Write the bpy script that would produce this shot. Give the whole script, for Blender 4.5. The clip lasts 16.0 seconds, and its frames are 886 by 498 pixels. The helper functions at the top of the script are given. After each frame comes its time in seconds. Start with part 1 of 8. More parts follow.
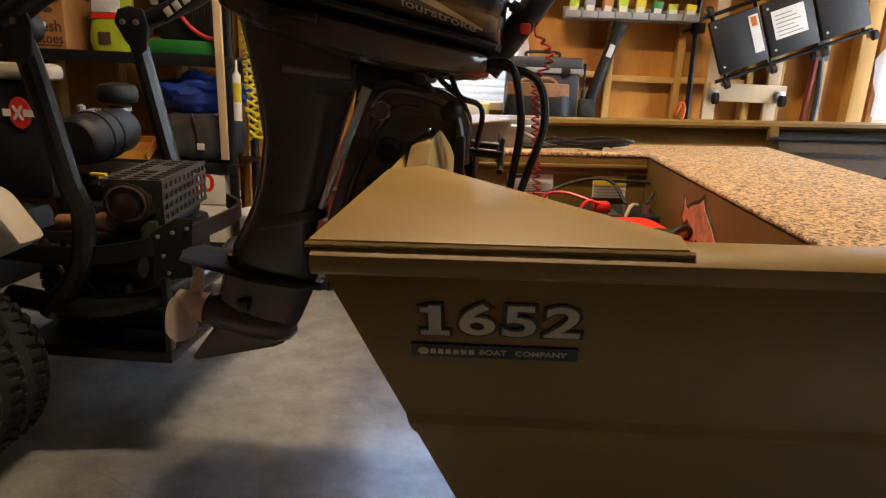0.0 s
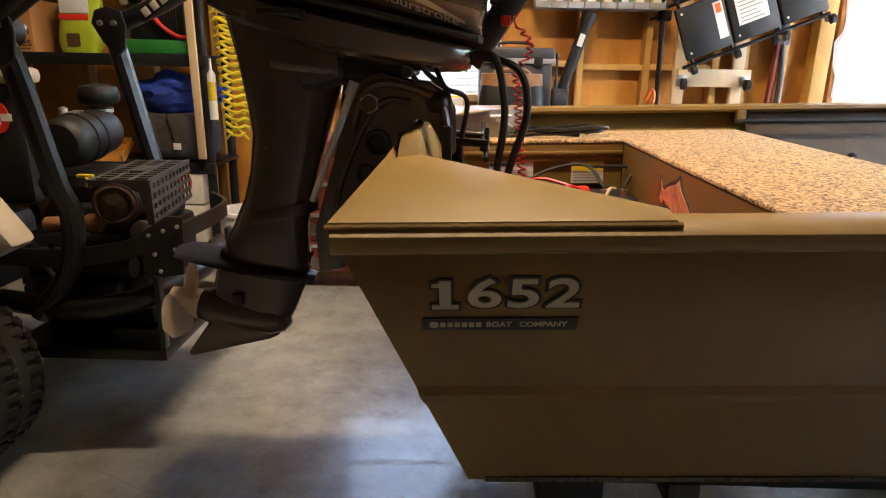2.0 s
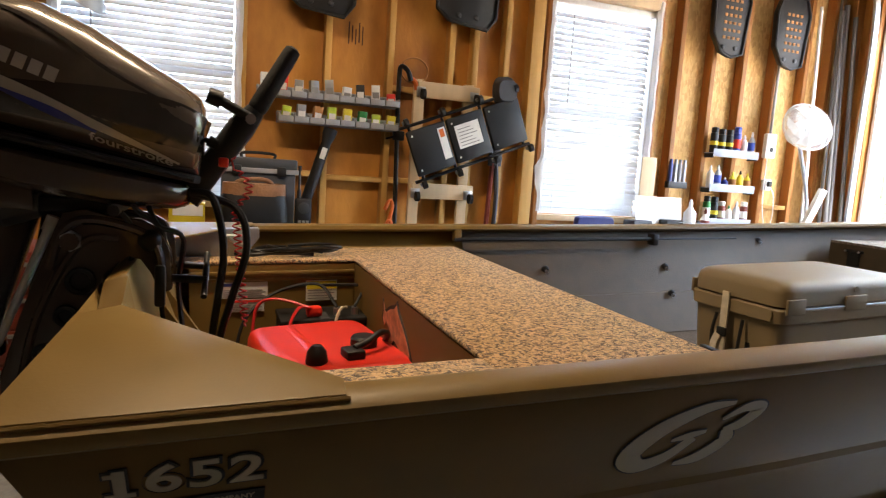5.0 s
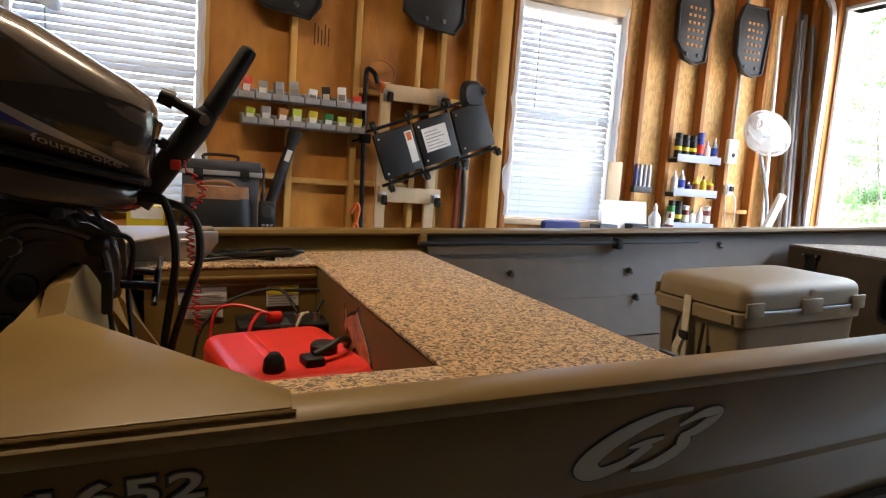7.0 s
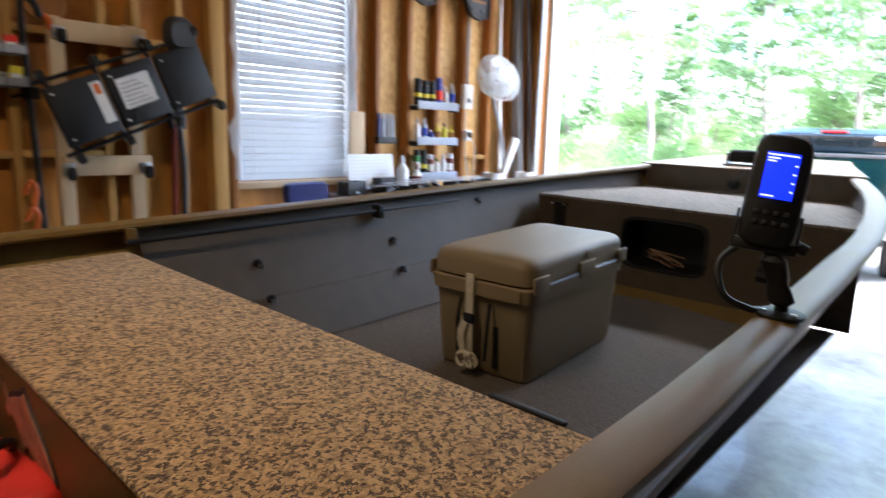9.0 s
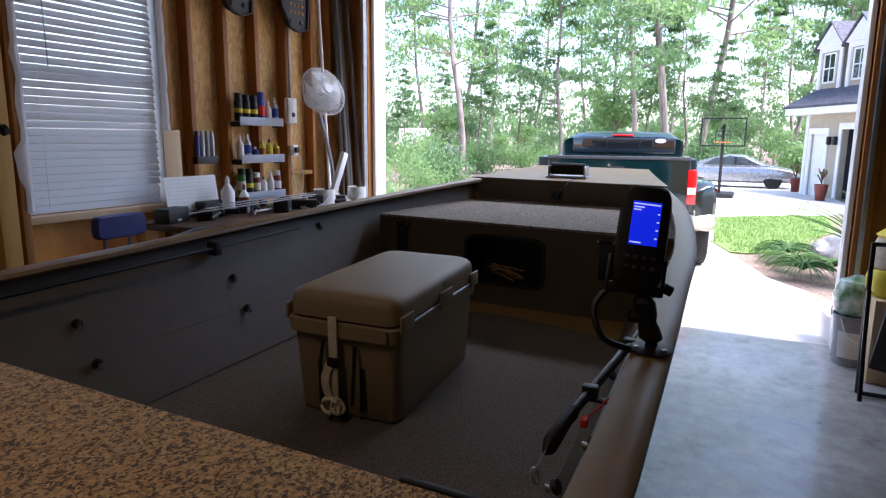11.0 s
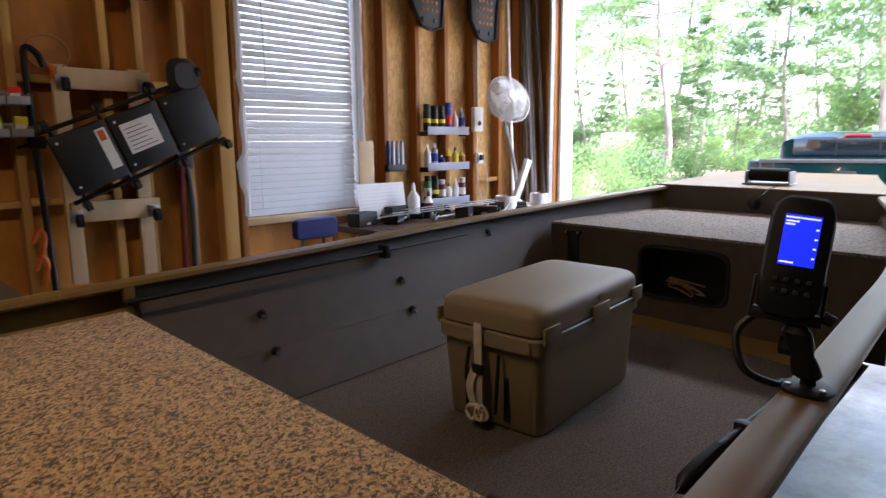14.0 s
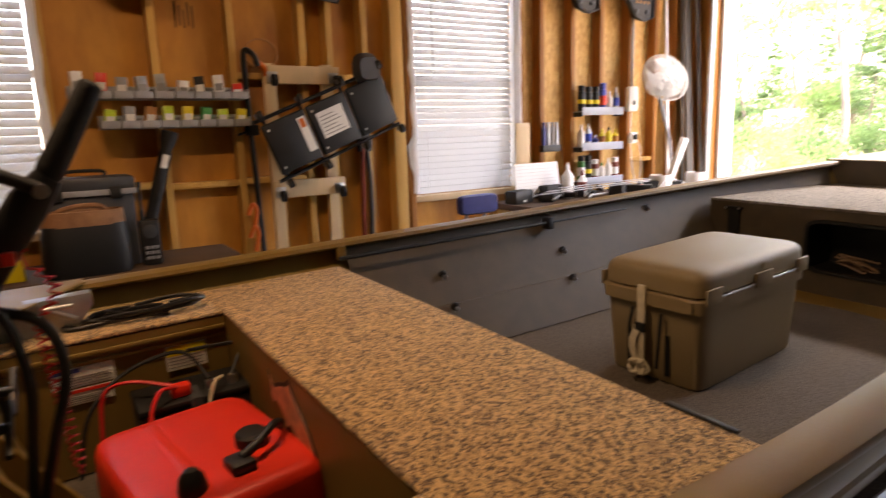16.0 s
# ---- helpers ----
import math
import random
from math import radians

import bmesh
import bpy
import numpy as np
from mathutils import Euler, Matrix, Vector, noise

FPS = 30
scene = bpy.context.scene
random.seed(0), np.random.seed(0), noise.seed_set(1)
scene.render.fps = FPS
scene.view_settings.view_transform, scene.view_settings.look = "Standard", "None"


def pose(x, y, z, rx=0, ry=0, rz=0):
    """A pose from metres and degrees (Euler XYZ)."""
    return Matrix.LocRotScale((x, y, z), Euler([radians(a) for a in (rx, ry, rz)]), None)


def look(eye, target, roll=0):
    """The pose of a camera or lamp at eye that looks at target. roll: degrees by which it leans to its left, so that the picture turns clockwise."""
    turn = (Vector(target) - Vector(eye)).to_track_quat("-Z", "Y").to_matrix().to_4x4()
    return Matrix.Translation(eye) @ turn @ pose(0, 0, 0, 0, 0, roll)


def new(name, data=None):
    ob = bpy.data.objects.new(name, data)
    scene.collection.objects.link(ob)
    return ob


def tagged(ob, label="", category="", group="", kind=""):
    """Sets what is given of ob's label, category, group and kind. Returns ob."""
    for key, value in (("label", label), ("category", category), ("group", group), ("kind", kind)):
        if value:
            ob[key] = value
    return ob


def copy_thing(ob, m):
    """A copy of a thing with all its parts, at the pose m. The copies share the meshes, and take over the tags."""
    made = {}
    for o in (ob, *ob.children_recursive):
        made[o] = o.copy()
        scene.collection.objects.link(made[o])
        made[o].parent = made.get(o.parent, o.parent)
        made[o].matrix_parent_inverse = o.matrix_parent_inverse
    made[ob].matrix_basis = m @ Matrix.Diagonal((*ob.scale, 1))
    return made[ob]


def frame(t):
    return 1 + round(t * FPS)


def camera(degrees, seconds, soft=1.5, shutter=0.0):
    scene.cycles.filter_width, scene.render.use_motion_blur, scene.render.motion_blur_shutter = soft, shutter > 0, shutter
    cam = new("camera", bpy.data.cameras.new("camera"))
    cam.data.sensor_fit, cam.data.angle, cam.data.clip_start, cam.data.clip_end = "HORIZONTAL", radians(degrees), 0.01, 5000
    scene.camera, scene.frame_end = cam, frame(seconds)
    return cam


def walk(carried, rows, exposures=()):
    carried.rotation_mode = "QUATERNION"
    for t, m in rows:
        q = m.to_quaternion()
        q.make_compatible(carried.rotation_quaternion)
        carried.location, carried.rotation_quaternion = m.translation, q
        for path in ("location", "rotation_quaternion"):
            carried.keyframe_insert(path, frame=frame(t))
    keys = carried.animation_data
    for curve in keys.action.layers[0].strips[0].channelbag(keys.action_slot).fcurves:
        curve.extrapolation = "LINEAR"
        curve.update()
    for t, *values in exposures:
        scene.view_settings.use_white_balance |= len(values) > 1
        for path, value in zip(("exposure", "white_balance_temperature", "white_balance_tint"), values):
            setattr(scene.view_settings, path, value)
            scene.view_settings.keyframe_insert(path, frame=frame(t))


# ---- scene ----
cam = camera(70.4, 16.0, soft=1.2, shutter=0.4)
PATH = [
    (0, (-0.114, -0.579, 1.109), (-0.22, 1.346, 0.576), 2.6),
    (0.5, (-0.127, -0.596, 1.105), (-0.178, 1.325, 0.55), 3.3),
    (1, (-0.131, -0.626, 1.109), (-0.14, 1.298, 0.562), 1.6),
    (1.5, (-0.139, -0.636, 1.111), (-0.161, 1.293, 0.583), 1.2),
    (2, (-0.148, -0.632, 1.106), (-0.173, 1.291, 0.556), 1.1),
    (2.5, (-0.145, -0.639, 1.118), (-0.138, 1.288, 0.581), 0.7),
    (3, (-0.143, -0.656, 1.131), (-0.14, 1.286, 0.649), 0.5),
    (3.5, (-0.142, -0.668, 1.186), (0.024, 1.311, 0.946), 2.0),
    (4, (-0.132, -0.679, 1.202), (0.217, 1.27, 0.924), 2.8),
    (4.5, (-0.092, -0.688, 1.222), (0.529, 1.195, 0.96), 3.5),
    (7, (-0.036, -0.676, 1.228), (0.748, 1.149, 0.998), 4.1),
    (7.5, (-0.01, -0.608, 1.229), (0.823, 1.173, 0.86), 4.1),
    (8, (0.094, -0.493, 1.238), (1.04, 1.226, 0.848), 0.9),
    (8.5, (0.19, -0.361, 1.273), (1.323, 1.267, 1.016), 2.1),
    (9, (0.171, -0.248, 1.302), (1.612, 1.09, 0.938), 1.7),
    (9.5, (0.123, -0.155, 1.337), (1.775, 0.887, 0.908), 1.7),
    (12, (0.192, -0.097, 1.408), (1.963, 0.774, 1.091), -0.0),
    (12.5, (0.181, -0.086, 1.411), (1.932, 0.847, 1.163), -0.3),
    (13, (0.183, -0.092, 1.413), (1.868, 0.941, 1.106), -1.3),
    (13.5, (0.21, -0.136, 1.42), (1.768, 1.085, 1.135), -1.1),
    (14, (0.272, -0.219, 1.4), (1.672, 1.172, 1.072), -0.6),
    (14.5, (0.286, -0.293, 1.391), (1.563, 1.203, 1.028), -2.5),
    (15, (0.264, -0.329, 1.393), (1.511, 1.193, 1.037), -3.2),
    (15.5, (0.166, -0.344, 1.388), (1.395, 1.199, 1.062), -2.3),
    (16, (0.02, -0.353, 1.386), (1.071, 1.309, 1.019), -1.9),
]
walk(cam, [(t, look(eye, target, roll)) for t, eye, target, roll in PATH],
     [(0, 4.9, 6650, 11), (1.0, 5.1, 6650, 11), (3.0, 5.25, 6650, 11), (3.5, 5.2, 6650, 11), (4.5, 4.55, 6600, 12), (7, 4.05, 6400, 12), (8.5, 3.8, 6050, 12), (9.5, 2.95, 5900, 16), (12, 1.8, 6000, 22), (12.5, 1.8, 6000, 22), (13.0, 2.0, 6050, 21), (14, 2.85, 6350, 21), (14.5, 3.3, 6900, 23), (15.5, 3.55, 7700, 24), (16, 3.6, 8300, 26)])

# ---- world, sun, lamps ----
world = bpy.data.worlds.new("world")
scene.world = world
world.use_nodes = True
_wn = world.node_tree
_sky = _wn.nodes.new("ShaderNodeTexSky")
_sky.sky_type, _sky.sun_disc = "NISHITA", False
_sky.sun_elevation, _sky.sun_rotation = radians(58), radians(165)
_sky.dust_density, _sky.air_density = 1.5, 1.0
_bg = _wn.nodes["Background"]
_bg.inputs["Strength"].default_value = 0.15
_wn.links.new(_sky.outputs[0], _bg.inputs[0])
_sd = bpy.data.lights.new("sun", "SUN")
_sd.energy, _sd.angle, _sd.color = 3.4, radians(26), (1.0, 0.95, 0.87)
sun = new("sun", _sd)
sun.matrix_world = look((2, -8, 14), (4, 0, 0))

BOAT = Matrix.Translation((0, 0, 0.9475)) @ Matrix.Rotation(radians(-1.75), 4, "Y") @ Matrix.Rotation(radians(0.61), 4, "X")


# ---- materials ----
def mat(name, color, rough=0.6, metal=0.0, var=0.15, scale=6.0, bump=0.0, bscale=60.0, color2=None, coat=0.0, stretch=(1, 1, 1), island=0.0):
    m = bpy.data.materials.new(name)
    m.use_nodes = True
    nt = m.node_tree
    b = nt.nodes["Principled BSDF"]
    b.inputs["Roughness"].default_value, b.inputs["Metallic"].default_value = rough, metal
    b.inputs["Coat Weight"].default_value = coat
    tc = nt.nodes.new("ShaderNodeTexCoord")
    mp = nt.nodes.new("ShaderNodeMapping")
    mp.inputs["Scale"].default_value = stretch
    nt.links.new(tc.outputs["Object"], mp.inputs[0])
    n1 = nt.nodes.new("ShaderNodeTexNoise")
    n1.inputs["Scale"].default_value, n1.inputs["Detail"].default_value = scale, 6
    nt.links.new(mp.outputs[0], n1.inputs[0])
    ramp = nt.nodes.new("ShaderNodeValToRGB")
    c2 = color2 or tuple(c * (1 - 2.2 * var) for c in color)
    ramp.color_ramp.elements[0].position, ramp.color_ramp.elements[1].position = 0.32, 0.68
    ramp.color_ramp.elements[0].color = (*c2, 1)
    ramp.color_ramp.elements[1].color = (*color, 1)
    nt.links.new(n1.outputs["Fac"], ramp.inputs[0])
    out = ramp.outputs[0]
    if island:
        oi = nt.nodes.new("ShaderNodeObjectInfo")
        hsv = nt.nodes.new("ShaderNodeHueSaturation")
        mr = nt.nodes.new("ShaderNodeMapRange")
        mr.inputs[3].default_value, mr.inputs[4].default_value = 1 - island, 1 + island
        nt.links.new(oi.outputs["Random"], mr.inputs[0])
        nt.links.new(mr.outputs[0], hsv.inputs["Value"])
        nt.links.new(out, hsv.inputs["Color"])
        out = hsv.outputs[0]
    nt.links.new(out, b.inputs["Base Color"])
    rr = nt.nodes.new("ShaderNodeMapRange")
    rr.inputs[3].default_value, rr.inputs[4].default_value = max(rough - 0.08, 0.02), min(rough + 0.1, 1)
    nt.links.new(n1.outputs["Fac"], rr.inputs[0])
    nt.links.new(rr.outputs[0], b.inputs["Roughness"])
    if bump:
        n2 = nt.nodes.new("ShaderNodeTexNoise")
        n2.inputs["Scale"].default_value, n2.inputs["Detail"].default_value = bscale, 3
        nt.links.new(mp.outputs[0], n2.inputs[0])
        bp = nt.nodes.new("ShaderNodeBump")
        bp.inputs["Strength"].default_value, bp.inputs["Distance"].default_value = bump, 0.01
        nt.links.new(n2.outputs["Fac"], bp.inputs["Height"])
        nt.links.new(bp.outputs[0], b.inputs["Normal"])
    return m


def glow(name, color, strength):
    m = bpy.data.materials.new(name)
    m.use_nodes = True
    b = m.node_tree.nodes["Principled BSDF"]
    b.inputs["Base Color"].default_value = (*color, 1)
    b.inputs["Emission Color"].default_value = (*color, 1)
    b.inputs["Emission Strength"].default_value = strength
    return m


def fleck_carpet(name, light, mid, dark, scale):
    """Cut-pile carpet of small tufts in three yarn colours."""
    m = mat(name, light, 0.95, var=0.1, scale=30, bump=0.7, bscale=260)
    nt = m.node_tree
    mp = next(n for n in nt.nodes if n.type == "MAPPING")
    r = next(n for n in nt.nodes if n.type == "VALTORGB")
    warp = nt.nodes.new("ShaderNodeTexNoise")
    warp.inputs["Scale"].default_value = 130
    add = nt.nodes.new("ShaderNodeMixRGB")
    add.blend_type, add.inputs[0].default_value = "LINEAR_LIGHT", 0.007
    nt.links.new(mp.outputs[0], warp.inputs[0])
    nt.links.new(mp.outputs[0], add.inputs[1])
    nt.links.new(warp.outputs["Color"], add.inputs[2])
    vo = nt.nodes.new("ShaderNodeTexVoronoi")
    vo.inputs["Scale"].default_value = scale
    nt.links.new(add.outputs[0], vo.inputs["Vector"])
    sep = nt.nodes.new("ShaderNodeSeparateColor")
    nt.links.new(vo.outputs["Color"], sep.inputs[0])
    nt.links.new(sep.outputs[0], r.inputs[0])
    cr = r.color_ramp
    cr.elements[0].color, cr.elements[0].position = (*dark, 1), 0.24
    cr.elements[1].color, cr.elements[1].position = (*light, 1), 0.80
    for p, c in ((0.38, mid), (0.62, tuple(0.45 * a + 0.55 * b for a, b in zip(mid, light)))):
        cr.elements.new(p).color = (*c, 1)
    b = nt.nodes["Principled BSDF"]
    b.inputs["Sheen Weight"].default_value, b.inputs["Sheen Roughness"].default_value = 0.3, 0.45
    b.inputs["Sheen Tint"].default_value = (1.0, 0.93, 0.82, 1)
    return m


def worn_concrete(name, light, dark):
    """Trowelled slab: soft grey clouds, fine speckle and sparse dark stains."""
    m = mat(name, light, 0.30, var=0.2, scale=1.3, bump=0.08, bscale=70, color2=dark, coat=0.25)
    nt = m.node_tree
    mp = next(n for n in nt.nodes if n.type == "MAPPING")
    ramp = next(n for n in nt.nodes if n.type == "VALTORGB")
    ramp.color_ramp.elements[0].position, ramp.color_ramp.elements[1].position = 0.22, 0.78
    out = ramp.outputs[0]
    for sc, lo, hi, deep in ((9.0, 0.30, 0.62, 0.60), (55.0, 0.25, 0.6, 0.84), (3.4, 0.28, 0.44, 0.45)):
        nz = nt.nodes.new("ShaderNodeTexNoise")
        nz.inputs["Scale"].default_value, nz.inputs["Detail"].default_value = sc, 8
        nz.inputs["Roughness"].default_value = 0.65
        nt.links.new(mp.outputs[0], nz.inputs[0])
        mr = nt.nodes.new("ShaderNodeMapRange")
        for k, v in zip((1, 2, 3, 4), (lo, hi, deep, 1.0)):
            mr.inputs[k].default_value = v
        nt.links.new(nz.outputs["Fac"], mr.inputs[0])
        mul = nt.nodes.new("ShaderNodeMixRGB")
        mul.blend_type, mul.inputs[0].default_value = "MULTIPLY", 1.0
        nt.links.new(out, mul.inputs[1])
        nt.links.new(mr.outputs[0], mul.inputs[2])
        out = mul.outputs[0]
    nt.links.new(out, nt.nodes["Principled BSDF"].inputs["Base Color"])
    return m


def osb_board(name, light, dark):
    """Strand board: pale overlapping chips in a darker resin."""
    m = mat(name, light, 0.65, var=0.2, scale=3, bump=0.2, bscale=50)
    nt = m.node_tree
    mp = next(n for n in nt.nodes if n.type == "MAPPING")
    ramp = next(n for n in nt.nodes if n.type == "VALTORGB")
    vo = nt.nodes.new("ShaderNodeTexVoronoi")
    vo.inputs["Scale"].default_value = 60
    mp2 = nt.nodes.new("ShaderNodeMapping")
    mp2.inputs["Scale"].default_value, mp2.inputs["Rotation"].default_value = (1, 1, 0.4), (0, 0.6, 0)
    nt.links.new(mp.outputs[0], mp2.inputs[0])
    nt.links.new(mp2.outputs[0], vo.inputs["Vector"])
    sep = nt.nodes.new("ShaderNodeSeparateColor")
    nt.links.new(vo.outputs["Color"], sep.inputs[0])
    nt.links.new(sep.outputs[0], ramp.inputs[0])
    cr = ramp.color_ramp
    cr.elements[0].color, cr.elements[0].position = (*dark, 1), 0.05
    cr.elements[1].color, cr.elements[1].position = (*light, 1), 0.8
    return m


def carpet(name, light, mid, dark, scale, stretch):
    m = mat(name, light, 0.95, var=0.1, scale=scale, bump=0.6, bscale=220, stretch=stretch)
    nt = m.node_tree
    r = next(n for n in nt.nodes if n.type == "VALTORGB").color_ramp
    r.elements[0].color, r.elements[0].position = (*dark, 1), 0.37
    r.elements[1].color, r.elements[1].position = (*light, 1), 0.62
    e = r.elements.new(0.48)
    e.color = (*mid, 1)
    return m


def glass(name, color=(1, 1, 1), rough=0.0):
    m = bpy.data.materials.new(name)
    m.use_nodes = True
    b = m.node_tree.nodes["Principled BSDF"]
    b.inputs["Base Color"].default_value = (*color, 1)
    b.inputs["Transmission Weight"].default_value, b.inputs["Roughness"].default_value = 1.0, rough
    b.inputs["IOR"].default_value = 1.2
    return m


def leafy(name, color, color2, trans=0.35, scale=3.0):
    m = mat(name, color, 0.7, var=0.2, scale=scale, color2=color2)
    nt = m.node_tree
    b, o = nt.nodes["Principled BSDF"], nt.nodes["Material Output"]
    t = nt.nodes.new("ShaderNodeBsdfTranslucent")
    t.inputs[0].default_value = (*[min(1, c * 1.6) for c in color], 1)
    mx = nt.nodes.new("ShaderNodeMixShader")
    mx.inputs[0].default_value = trans
    nt.links.new(b.outputs[0], mx.inputs[1])
    nt.links.new(t.outputs[0], mx.inputs[2])
    nt.links.new(mx.outputs[0], o.inputs[0])
    return m


